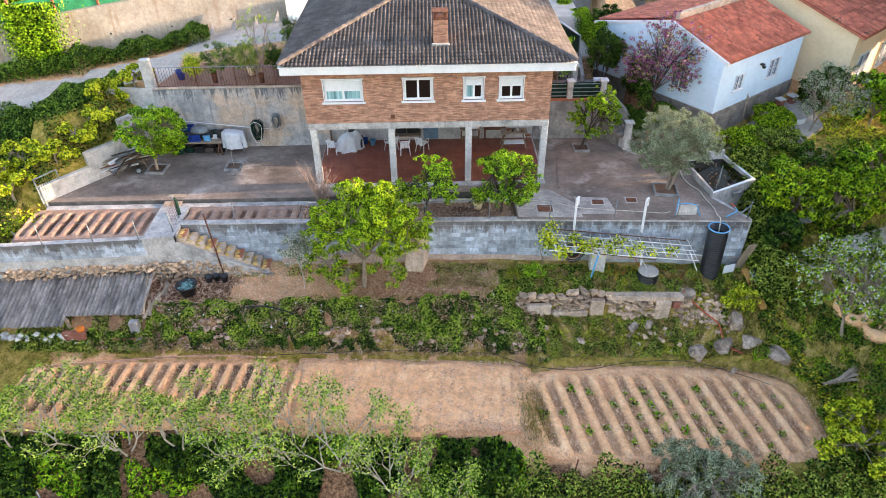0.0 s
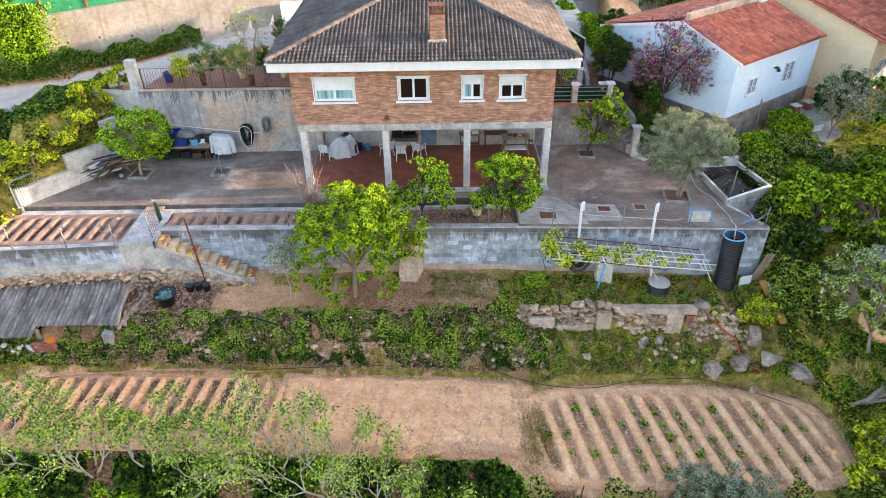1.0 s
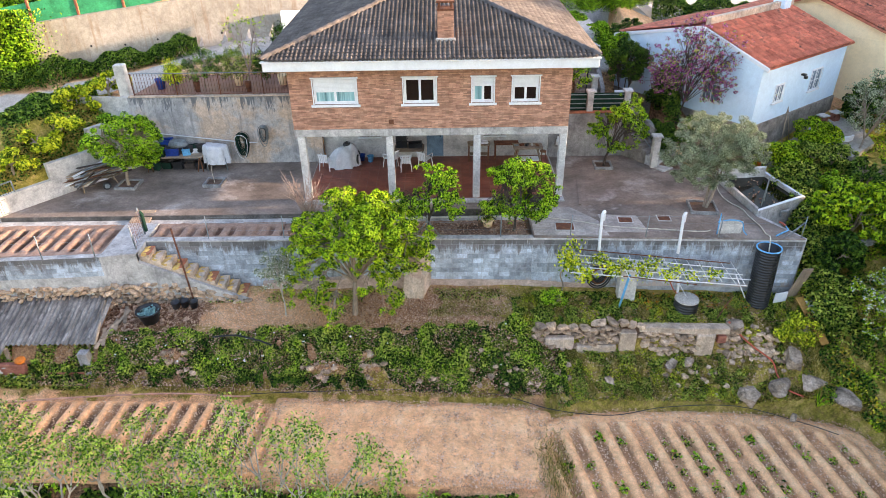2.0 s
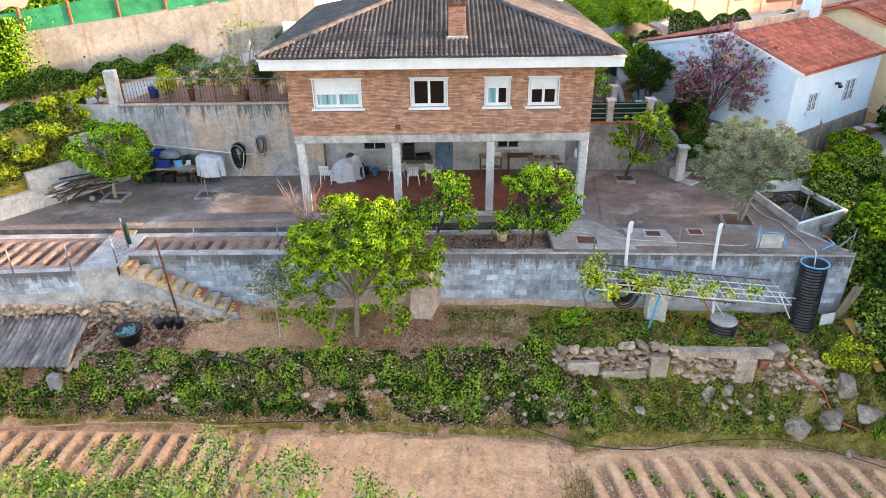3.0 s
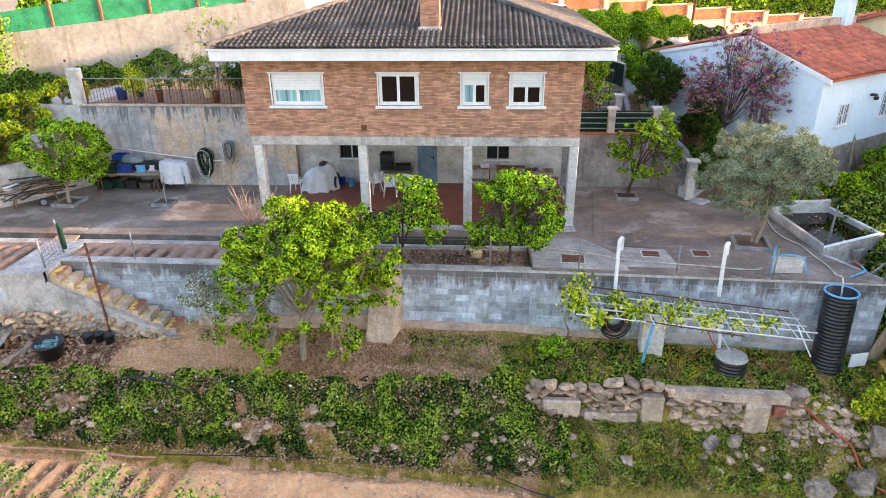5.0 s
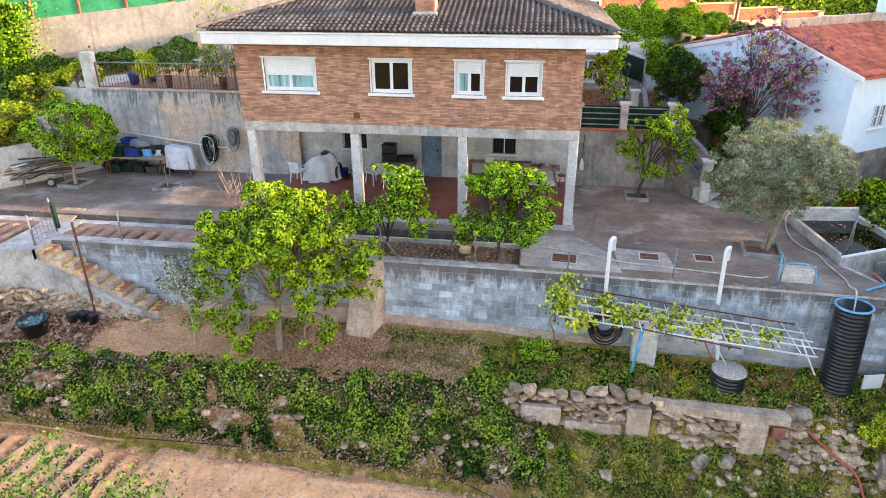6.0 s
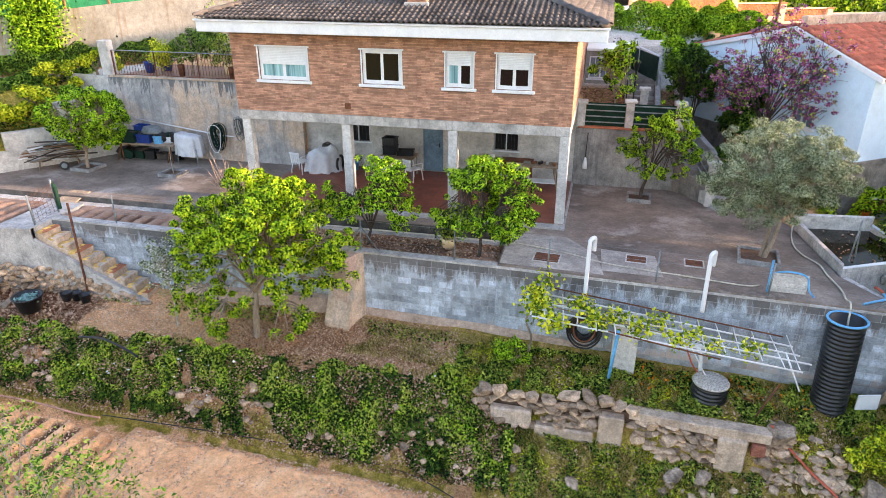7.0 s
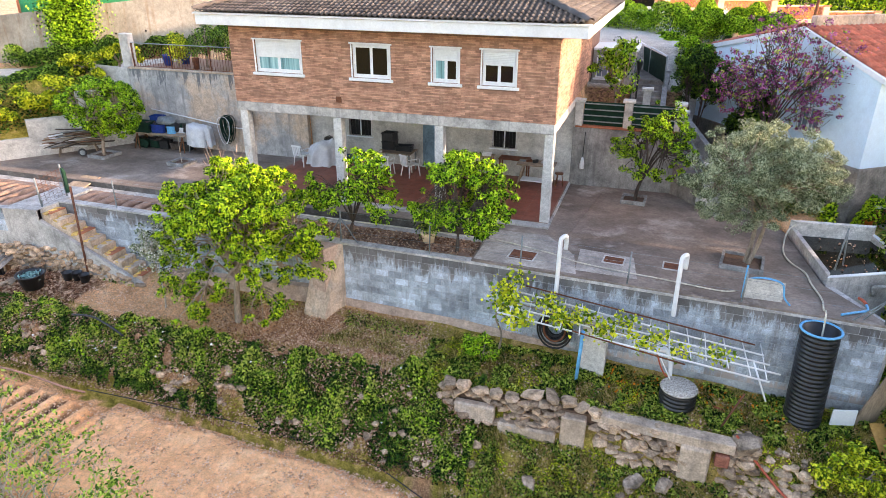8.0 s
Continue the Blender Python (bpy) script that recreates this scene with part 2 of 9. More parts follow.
    green_net=material("bright_green_mesh", (0.03, 0.30, 0.13), rough=0.7, scale=2, bump=0.1),
    green=material("dark_green_cloth", (0.006, 0.032, 0.02), rough=0.9, bump=0.3),
    red=material("red_hose_rubber", (0.48, 0.10, 0.055), rough=0.5, bump=0.05),
    dusty_pipe=material("dusty_red_pipe", (0.50, 0.27, 0.20), rough=0.8, bump=0.05),
    cream_hose=material("cream_hose_rubber", (0.62, 0.58, 0.48), rough=0.5, bump=0.05),
    plastic=material("white_plastic", (0.76, 0.77, 0.79), (0.68, 0.69, 0.71), (0.82, 0.83, 0.84), 0.4, 3, 30, 0.1, 0.02, spec=0.5),
    tarp=material("pale_tarpaulin", (0.62, 0.63, 0.66), (0.5, 0.51, 0.54), (0.72, 0.73, 0.75), 0.6, 4, 30, 0.2, 0.3, 14),
    asbestos=material("grey_corrugated_sheet", (0.23, 0.21, 0.195), (0.07, 0.064, 0.06), (0.42, 0.39, 0.36), 0.9, 1.8, 26, 0.8, 0.5, 40, obj=0.2, spot=(0.56, 0.53, 0.50), spot_scale=1.7, spot_size=0.58, stretch=(2.2, 0.5, 1)),
    faded_red=material("faded_red_brick", (0.33, 0.12, 0.08), (0.2, 0.08, 0.055), (0.42, 0.19, 0.13), 0.95, 3, 30, 0.5, 0.4),
    lattice_brick=material("pale_lattice_brick", (0.60, 0.215, 0.105), (0.45, 0.15, 0.075), (0.72, 0.29, 0.15), 0.9, 2, 30, 0.3, 0.2),
    peach=material("peach_garden_wall_render", (0.88, 0.54, 0.33), (0.78, 0.46, 0.27), (0.93, 0.61, 0.39), 0.9, 0.8, 30, 0.2, 0.1),
    terracotta=material("terracotta_pot", (0.42, 0.15, 0.08), rough=0.85, scale=5),
    pillar=material("pale_pillar_concrete", (0.60, 0.585, 0.56), (0.42, 0.405, 0.385), (0.70, 0.685, 0.66), 0.9, 2.2, 30, 0.5, 0.25, 40),
    # grey-blue reflection is put into the pane's base colour
    reflection_glass=glass_material("painted_reflection_glass", (0.20, 0.25, 0.31)),
    glass=glass_material("window_glass"),
    # near-black colour in place of the shade inside openings
    dark=material("painted_interior_shade", (0.02, 0.02, 0.022), rough=0.9),
    door_blue=material("blue_grey_door_paint", (0.17, 0.27, 0.36), rough=0.55, scale=2, bump=0.05),
    curtain=material("pale_curtain", (0.24, 0.46, 0.50), (0.07, 0.16, 0.18), (0.46, 0.70, 0.73), 0.9, 3.0, 30, 0.2, 0.3, stretch=(4, 4, 0.1)),
    plinth=material("pebbledash_plinth", (0.24, 0.215, 0.19), (0.13, 0.115, 0.10), (0.34, 0.305, 0.27), 0.95, 3, 45, 0.7, 0.6, 40),
    road=material("dusty_asphalt", (0.42, 0.385, 0.35), (0.33, 0.30, 0.27), (0.52, 0.48, 0.44), 0.95, 0.5, 30, 0.35, 0.2),
    yellow_stone=material("mossy_yellow_stone", (0.66, 0.42, 0.13), (0.32, 0.22, 0.13), (0.84, 0.58, 0.18), 0.95, 3, 40, 0.4, 0.5, 25, obj=0.2),
    pebbles=material("pebbly_concrete", (0.52, 0.47, 0.42), (0.07, 0.06, 0.055), (0.82, 0.79, 0.74), 0.9, 26, 60, 0.5, 0.6, 22),
    whitewash=material("whitewashed_rubble", (0.62, 0.60, 0.57), rough=0.95, scale=4, bump=0.5, obj=0.15),
    ochre=material("ochre_painted_sheet", (0.42, 0.21, 0.05), (0.3, 0.13, 0.03), (0.5, 0.27, 0.08), 0.7, 2, 30, 0.4, 0.1),
    leaf_main=leaf_material("loquat_green_leaf", (0.018, 0.06, 0.003), (0.235, 0.48, 0.012), (0.58, 0.74, 0.03), 0.5, 0.24),
    leaf_lemon=leaf_material("fresh_green_leaf", (0.012, 0.045, 0.002), (0.19, 0.46, 0.012), (0.5, 0.74, 0.035), 0.5, 0.24),
    leaf_lime=leaf_material("yellow_green_leaf", (0.09, 0.17, 0.008), (0.44, 0.56, 0.02), (0.84, 0.82, 0.05), 0.55, 0.22),
    leaf_olive=leaf_material("olive_leaf", (0.07, 0.095, 0.045), (0.25, 0.30, 0.165), (0.50, 0.55, 0.36), 0.6, 0.15),
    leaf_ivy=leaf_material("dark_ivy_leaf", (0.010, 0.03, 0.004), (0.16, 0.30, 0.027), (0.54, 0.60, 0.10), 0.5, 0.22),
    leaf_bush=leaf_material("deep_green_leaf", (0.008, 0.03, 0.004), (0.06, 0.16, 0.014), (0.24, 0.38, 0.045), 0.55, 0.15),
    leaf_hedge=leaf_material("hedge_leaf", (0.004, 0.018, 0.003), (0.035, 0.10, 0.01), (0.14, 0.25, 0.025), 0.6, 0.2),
    leaf_grass=leaf_material("grass_blade", (0.09, 0.10, 0.015), (0.32, 0.29, 0.055), (0.62, 0.47, 0.18), 0.7, 0.3),
    leaf_fig=leaf_material("young_fig_leaf", (0.06, 0.16, 0.015), (0.28, 0.48, 0.04), (0.60, 0.72, 0.13)),
    blossom=leaf_material("purple_redbud_blossom", (0.15, 0.025, 0.10), (0.40, 0.085, 0.27), (0.60, 0.22, 0.44), 0.7, 0.25),
    petal=leaf_material("white_fruit_petal", (0.62, 0.60, 0.55), (0.78, 0.77, 0.73), (0.88, 0.88, 0.86), 0.7, 0.2),
    litter=leaf_material("fallen_brown_leaf", (0.22, 0.10, 0.055), (0.44, 0.25, 0.155), (0.68, 0.46, 0.32), 0.9, 0.0),
    clod=leaf_material("dry_earth_clod", (0.52, 0.31, 0.19), (0.72, 0.45, 0.285), (0.85, 0.60, 0.42), 0.95, 0.0),
    flower=leaf_material("yellow_flower", (0.55, 0.40, 0.02), (0.72, 0.55, 0.03), (0.8, 0.68, 0.08), 0.7, 0.2),
)


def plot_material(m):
    """Raked earth: pale ridges, a darker tone down in the furrows."""
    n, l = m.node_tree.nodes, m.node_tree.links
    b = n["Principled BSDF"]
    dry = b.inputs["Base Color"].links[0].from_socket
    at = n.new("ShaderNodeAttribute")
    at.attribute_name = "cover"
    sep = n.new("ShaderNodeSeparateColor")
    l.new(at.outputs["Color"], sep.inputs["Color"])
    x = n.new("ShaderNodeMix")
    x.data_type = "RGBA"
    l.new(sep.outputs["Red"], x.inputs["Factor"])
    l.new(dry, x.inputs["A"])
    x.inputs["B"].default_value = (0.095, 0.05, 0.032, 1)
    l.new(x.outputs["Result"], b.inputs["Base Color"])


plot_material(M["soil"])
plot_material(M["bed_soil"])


def ground_material():
    """One sheet of earth: pink soil, grass and dug earth drift into one another; dusty pale road above."""
    m = bpy.data.materials.new("earth_and_grass")
    m.use_nodes = True
    n, l = m.node_tree.nodes, m.node_tree.links
    b = n["Principled BSDF"]
    geo = n.new("ShaderNodeNewGeometry")

    def tex(s, d=6):
        x = n.new("ShaderNodeTexNoise")
        x.inputs["Scale"].default_value, x.inputs["Detail"].default_value, x.inputs["Roughness"].default_value = s, d, 0.65
        l.new(geo.outputs["Position"], x.inputs["Vector"])
        return x.outputs["Fac"]

    def ramp(f, stops):
        r = n.new("ShaderNodeValToRGB")
        e = r.color_ramp.elements
        while len(e) < len(stops):
            e.new(0.5)
        for k, (p, c) in zip(e, stops):
            k.position, k.color = p, (*c, 1)
        l.new(f, r.inputs["Fac"])
        return r.outputs["Color"]

    def mix(f, a, c, mode="MIX"):
        x = n.new("ShaderNodeMix")
        x.data_type, x.blend_type = "RGBA", mode
        l.new(f, x.inputs["Factor"]) if not isinstance(f, float) else setattr(x.inputs["Factor"], "default_value", f)
        l.new(a, x.inputs["A"])
        l.new(c, x.inputs["B"])
        return x.outputs["Result"]

    earth = ramp(tex(1.6), ((0.3, (0.58, 0.30, 0.145)), (0.5, (0.82, 0.45, 0.235)), (0.7, (0.93, 0.60, 0.35))))
    # leaf litter; its dark tone also serves as shade under the ivy
    litter = ramp(tex(9), ((0.35, (0.07, 0.036, 0.02)), (0.65, (0.46, 0.25, 0.14))))
    grass = ramp(tex(3.2), ((0.3, (0.12, 0.115, 0.018)), (0.5, (0.37, 0.29, 0.055)), (0.7, (0.66, 0.44, 0.15))))
    road = ramp(tex(0.9), ((0.3, (0.48, 0.435, 0.39)), (0.7, (0.68, 0.625, 0.57))))
    at = n.new("ShaderNodeAttribute")
    at.attribute_name = "cover"
    sep = n.new("ShaderNodeSeparateColor")
    l.new(at.outputs["Color"], sep.inputs["Color"])
    edge = n.new("ShaderNodeMath")
    edge.operation = "MULTIPLY_ADD"
    edge.inputs[1].default_value = 0.55
    l.new(tex(5), edge.inputs[0])
    l.new(sep.outputs["Red"], edge.inputs[2])
    gf = ramp(edge.outputs[0], ((0.62, (0, 0, 0)), (0.86, (1, 1, 1))))
    col = mix(sep.outputs["Green"], earth, litter)
    col = mix(gf, col, grass)
    col = mix(sep.outputs["Blue"], col, road)
    fine = ramp(tex(32, 5), ((0.36, (0.4, 0.4, 0.4)), (0.64, (1.4, 1.4, 1.4))))
    col = mix(0.75, col, fine, "MULTIPLY")
    col = mix(0.45, col, ramp(tex(11, 8), ((0.36, (0.62, 0.62, 0.62)), (0.64, (1.3, 1.3, 1.3)))), "MULTIPLY")
    l.new(col, b.inputs["Base Color"])
    b.inputs["Roughness"].default_value = 0.95
    b.inputs["Specular IOR Level"].default_value = 0.1
    bp = n.new("ShaderNodeBump")
    bp.inputs["Strength"].default_value, bp.inputs["Distance"].default_value = 0.9, 0.06
    l.new(tex(30), bp.inputs["Height"])
    l.new(bp.outputs["Normal"], b.inputs["Normal"])
    return m


M["ground"] = ground_material()

# ---- mesh helpers ----


def part(name, bm, mat, parent=None, label=""):
    """Links a bmesh as one mesh object, under parent if one is given."""
    me = bpy.data.meshes.new(name)
    bm.to_mesh(me)
    bm.free()
    me.materials.append(M[mat] if isinstance(mat, str) else mat)
    ob = new(name, me)
    if parent is not None:
        ob.parent = parent
    if label:
        tagged(ob, label)
    return ob


def thing(name, label, category, at=(0, 0, 0), rz=0.0, group="", kind=""):
    ob = new(name)
    ob.empty_display_size = 0.1
    ob.matrix_world = pose(*at, 0, 0, rz)
    return tagged(ob, label, category, group, kind)


def add_box(bm, x0, y0, z0, x1, y1, z1, bevel=0.0, m=None):
    g = bmesh.ops.create_cube(bm, size=1.0)
    vs = g["verts"]
    for v in vs:
        v.co = Vector((x0 + (v.co.x + 0.5) * (x1 - x0), y0 + (v.co.y + 0.5) * (y1 - y0), z0 + (v.co.z + 0.5) * (z1 - z0)))
    if bevel:
        es = {e for v in vs for e in v.link_edges}
        r = bmesh.ops.bevel(bm, geom=list(es), offset=bevel, segments=1, affect="EDGES", profile=0.5)
        vs = list({v for f in r["faces"] for v in f.verts} | {v for v in vs if v.is_valid})
    if m is not None:
        bmesh.ops.transform(bm, matrix=m, verts=vs)
    return vs


def box(x0, y0, z0, x1, y1, z1, bevel=0.01, m=None):
    bm = bmesh.new()
    add_box(bm, x0, y0, z0, x1, y1, z1, bevel, m)
    return bm


def boxes(rows, bevel=0.01):
    bm = bmesh.new()
    for r in rows:
        add_box(bm, *r[:6], bevel, r[6] if len(r) > 6 else None)
    return bm


def prism(points, z0, z1, bevel=0.0):
    """A solid with the plan given, from z0 to z1 (z1 may be a list, one height for each corner)."""
    bm = bmesh.new()
    tops = z1 if isinstance(z1, (list, tuple)) else [z1] * len(points)
    lows = z0 if isinstance(z0, (list, tuple)) else [z0] * len(points)
    lo = [bm.verts.new((x, y, z)) for (x, y), z in zip(points, lows)]
    hi = [bm.verts.new((x, y, z)) for (x, y), z in zip(points, tops)]
    k = len(points)
    bm.faces.new(hi)
    bm.faces.new(lo[::-1])
    for i in range(k):
        bm.faces.new((lo[i], lo[(i + 1) % k], hi[(i + 1) % k], hi[i]))
    bmesh.ops.recalc_face_normals(bm, faces=bm.faces)
    if bevel:
        bmesh.ops.bevel(bm, geom=list(bm.edges), offset=bevel, segments=1, affect="EDGES", profile=0.5)
    return bm


def add_tube(bm, pts, r, sides=8, cap=True, r1=None):
    """A round bar along a line of points, tapering from r to r1."""
    pts = [Vector(p) for p in pts]
    r1 = r if r1 is None else r1
    rings = []
    n = len(pts)
    side = None
    for i, p in enumerate(pts):
        d = (pts[min(i + 1, n - 1)] - pts[max(i - 1, 0)])
        if d.length < 1e-6:
            d = Vector((0, 0, 1))
        d.normalize()
        if side is None:
            side = d.orthogonal().normalized()
        else:
            side = (side - d * side.dot(d))
            side = side.normalized() if side.length > 1e-5 else d.orthogonal().normalized()
        up = d.cross(side)
        rr = r + (r1 - r) * i / max(1, n - 1)
        rings.append([bm.verts.new(p + (side * math.cos(a) + up * math.sin(a)) * rr) for a in (2 * math.pi * k / sides for k in range(sides))])
    for a, b in zip(rings, rings[1:]):
        for k in range(sides):
            f = bm.faces.new((a[k], a[(k + 1) % sides], b[(k + 1) % sides], b[k]))
            f.smooth = True
    if cap:
        bm.faces.new(rings[0][::-1])
        bm.faces.new(rings[-1])


def tube(pts, r, sides=8, r1=None):
    bm = bmesh.new()
    add_tube(bm, pts, r, sides, True, r1)
    return bm


def add_lathe(bm, profile, sides=20, centre=(0, 0)):
    """A turned form: profile rows of (radius, z), closed at both ends when the radius is 0."""
    rings = []
    for r, z in profile:
        if r < 1e-5:
            rings.append([bm.verts.new((centre[0], centre[1], z))])
        else:
            rings.append([bm.verts.new((centre[0] + r * math.cos(2 * math.pi * k / sides), centre[1] + r * math.sin(2 * math.pi * k / sides), z)) for k in range(sides)])
    for a, b in zip(rings, rings[1:]):
        for k in range(sides):
            q = (k + 1) % sides
            if len(a) == 1 and len(b) > 1:
                f = bm.faces.new((a[0], b[q], b[k]))
            elif len(b) == 1 and len(a) > 1:
                f = bm.faces.new((a[k], a[q], b[0]))
            elif len(a) > 1:
                f = bm.faces.new((a[k], a[q], b[q], b[k]))
            else:
                continue
            f.smooth = True


def lathe(profile, sides=20, centre=(0, 0)):
    bm = bmesh.new()
    add_lathe(bm, profile, sides, centre)
    bmesh.ops.recalc_face_normals(bm, faces=bm.faces)
    return bm


def curve_pts(pts, steps=6):
    """A smooth line through the points."""
    p = [Vector(q) for q in pts]
    p = [p[0] * 2 - p[1]] + p + [p[-1] * 2 - p[-2]]
    out = []
    for i in range(1, len(p) - 2):
        a, b, c, d = p[i - 1:i + 3]
        for k in range(steps):
            t = k / steps
            out.append(0.5 * ((2 * b) + (c - a) * t + (2 * a - 5 * b + 4 * c - d) * t * t + (3 * b - a - 3 * c + d) * t ** 3))
    return out + [p[-2]]


def mesh_quads(name, co, mat, parent=None, label="", smooth=False):
    """One mesh of loose quads from an array (n, 4, 3)."""
    co = np.asarray(co, dtype=np.float32)
    n = len(co)
    me = bpy.data.meshes.new(name)
    me.vertices.add(n * 4)
    me.vertices.foreach_set("co", co.reshape(-1))
    me.loops.add(n * 4)
    me.loops.foreach_set("vertex_index", np.arange(n * 4, dtype=np.int32))
    me.polygons.add(n)
    me.polygons.foreach_set("loop_start", np.arange(0, n * 4, 4, dtype=np.int32))
    me.polygons.foreach_set("loop_total", np.full(n, 4, dtype=np.int32))
    me.update(calc_edges=True)
    me.validate()
    me.materials.append(M[mat] if isinstance(mat, str) else mat)
    ob = new(name, me)
    if parent is not None:
        ob.parent = parent
    if label:
        tagged(ob, label)
    return ob


def leaves(points, size, rng, up=0.5, wide=0.5, spread=0.4, fold=0.18, out=None):
    """A leaf at every point: a pointed quad, bent along its middle, turned at random but facing mostly up and out."""
    n = len(points)
    nor = rng.normal(size=(n, 3))
    nor /= np.linalg.norm(nor, axis=1, keepdims=True)
    nor[:, 2] += up
    if out is not None:
        nor += out
    nor /= np.linalg.norm(nor, axis=1, keepdims=True) + 1e-9
    d = rng.normal(size=(n, 3))
    d -= nor * np.sum(d * nor, axis=1, keepdims=True)
    d /= np.linalg.norm(d, axis=1, keepdims=True) + 1e-9
    s = np.cross(nor, d)
    L = (size * (1 + spread * rng.uniform(-1, 1, n)))[:, None]
    p = np.asarray(points)
    q = np.empty((n, 4, 3))
    q[:, 0] = p - d * L * 0.5
    q[:, 1] = p + s * L * wide * 0.5 + nor * L * fold
    q[:, 2] = p + d * L * 0.5 - nor * L * fold * 0.5
    q[:, 3] = p - s * L * wide * 0.5 + nor * L * fold
    return q


def blades(points, height, rng, lean=0.5, wide=0.12):
    """Grass: narrow upright quads."""
    n = len(points)
    p = np.asarray(points)
    a = rng.uniform(0, 2 * np.pi, n)
    s = np.stack([np.cos(a), np.sin(a), np.zeros(n)], 1)
    L = (height * rng.uniform(0.5, 1.4, n))[:, None]
    tip = np.stack([rng.normal(size=n) * lean, rng.normal(size=n) * lean, np.ones(n)], 1)
    tip /= np.linalg.norm(tip, axis=1, keepdims=True)
    q = np.empty((n, 4, 3))
    q[:, 0] = p - s * L * wide * 0.5
    q[:, 1] = p + s * L * wide * 0.5
    q[:, 2] = p + tip * L + s * L * wide * 0.15
    q[:, 3] = p + tip * L - s * L * wide * 0.15
    return q


def tree(name, label, base, top, centre, radius, clumps, clump_r, per, leaf, mat, bark="bark", trunk_r=0.1, fork=0.4, limbs=5,
         seed=1, wide=0.5, up=0.4, category="tree", shell=0.55, low=-0.9, stems=1, lean=(0, 0), droop=0.0, lobes=0, lobe_r=0.4, boughs=(), blend=None):
    """A tree: a tapered trunk that forks into limbs and twigs, with a crown of many small leaves in uneven clumps."""
    rng = np.random.default_rng(seed)
    base, c, rad = Vector(base), Vector(centre), np.array(radius)
    root = thing(name, label, category, base)
    bm = bmesh.new()
    z = Vector((0, 0, 0))
    mid = c - base
    heads = []
    for s in range(stems):
        off = Vector((rng.uniform(-1, 1), rng.uniform(-1, 1), 0)) * (0.12 if stems > 1 else 0.0)
        fk = Vector((mid.x * 0.35 + lean[0], mid.y * 0.35 + lean[1], fork * mid.z)) + off * 4
        add_tube(bm, curve_pts([off - Vector((0, 0, 0.15)), off + fk * 0.5 + Vector((rng.uniform(-.04, .04), rng.uniform(-.04, .04), 0)), fk], 4), trunk_r * 1.15, 9, True, trunk_r * 0.75)
        heads.append(fk)
    pts, outs = [], []
    cents = []
    lobe = []
    for i in range(lobes):
        v = rng.normal(size=3)
        v /= np.linalg.norm(v)
        if v[2] < low:
            v[2] = abs(v[2])
        lobe.append(v * rng.uniform(0.5, 1.0))
    free = lobes
    lobe += [np.array(v, float) for v in boughs]
    lobes = len(lobe)
    for i in range(clumps):
        if lobes:
            v = lobe[i % lobes] + rng.normal(size=3) * lobe_r * 0.5 * np.array((1, 1, 0.7))
            v /= max(1.0, np.linalg.norm(v) / 1.05) if i % lobes < free else 1.0
            cents.append(np.array(mid) + v * rad)
            continue
        v = rng.normal(size=3)
        v /= np.linalg.norm(v)
        while v[2] < low:
            v = rng.normal(size=3)
            v /= np.linalg.norm(v)
        k = rng.uniform(shell, 1.0) * rng.uniform(0.85, 1.1)
        cents.append(np.array(mid) + v * rad * k)
    tips = [Vector(q) for q in cents]
    main = []
    for i in range(limbs):
        h = heads[i % len(heads)]
        a = 2 * math.pi * (i + rng.uniform(-.3, .3)) / limbs
        e = mid + Vector((math.cos(a) * rad[0] * .5, math.sin(a) * rad[1] * .5, rng.uniform(-.1, .45) * rad[2]))
        mpt = h.lerp(e, 0.5) + Vector((rng.uniform(-.1, .1), rng.uniform(-.1, .1), 0.12)) * float(rad.mean())
        add_tube(bm, curve_pts([h, mpt, e], 4), trunk_r * 0.62, 6, True, trunk_r * 0.25)
        main.append((mpt, e))
    for v in boughs:
        h = heads[0]
        e = mid + Vector(np.array(v) * rad * .85)
        mpt = h.lerp(e, 0.55) + Vector((0, 0, .35 * float(rad[2])))
        add_tube(bm, curve_pts([h, mpt, e], 5), trunk_r * 0.34, 5, True, trunk_r * 0.1)
        main.append((mpt.lerp(e, .6), e))
    for q in tips:
        a, b = min(main, key=lambda s: min((s[0] - q).length, (s[1] - q).length))
        st = a.lerp(b, rng.uniform(0.2, 1.0))
        m2 = st.lerp(q, 0.55) + Vector((0, 0, rng.uniform(-.02, .12)))
        add_tube(bm, [st, m2, q], trunk_r * 0.22, 4, False, trunk_r * 0.06)
    part("trunk", bm, bark, root)
    for q in cents:
        n = int(per * rng.uniform(0.5, 1.5))
        v = rng.normal(size=(n, 3))
        v /= np.linalg.norm(v, axis=1, keepdims=True)
        r = clump_r * rng.uniform(0.6, 1.3) * rng.uniform(0, 1, n)[:, None] ** 0.45
        pp = q + v * r * np.array((1, 1, 0.75))
        pp[:, 2] -= droop * r[:, 0]
        pts.append(pp)
        o = (q - np.array(mid)) / rad
        outs.append(np.repeat(o[None] * 0.5, n, 0) + v * 0.4)
    P = np.concatenate(pts)
    O = np.concatenate(outs)
    if blend:
        pick = rng.uniform(0, 1, len(P)) < blend[1]
        mesh_quads("blossom" if blend[0] == "petal" else "young_leaves", leaves(P[pick], leaf * blend[2], rng, up, .8, out=O[pick]), blend[0], root)
        P, O = P[~pick], O[~pick]
    mesh_quads("crown", leaves(P, leaf, rng, up, wide, out=O), mat, root)
    return root

# ---- the ground: one sheet, terraced down the slope ----
TERRACE, PORCH, UPPER = 0.08, 0.16, 3.2


def lerp_rows(v, rows):
    return np.interp(v, [r[0] for r in rows], [r[1] for r in rows])


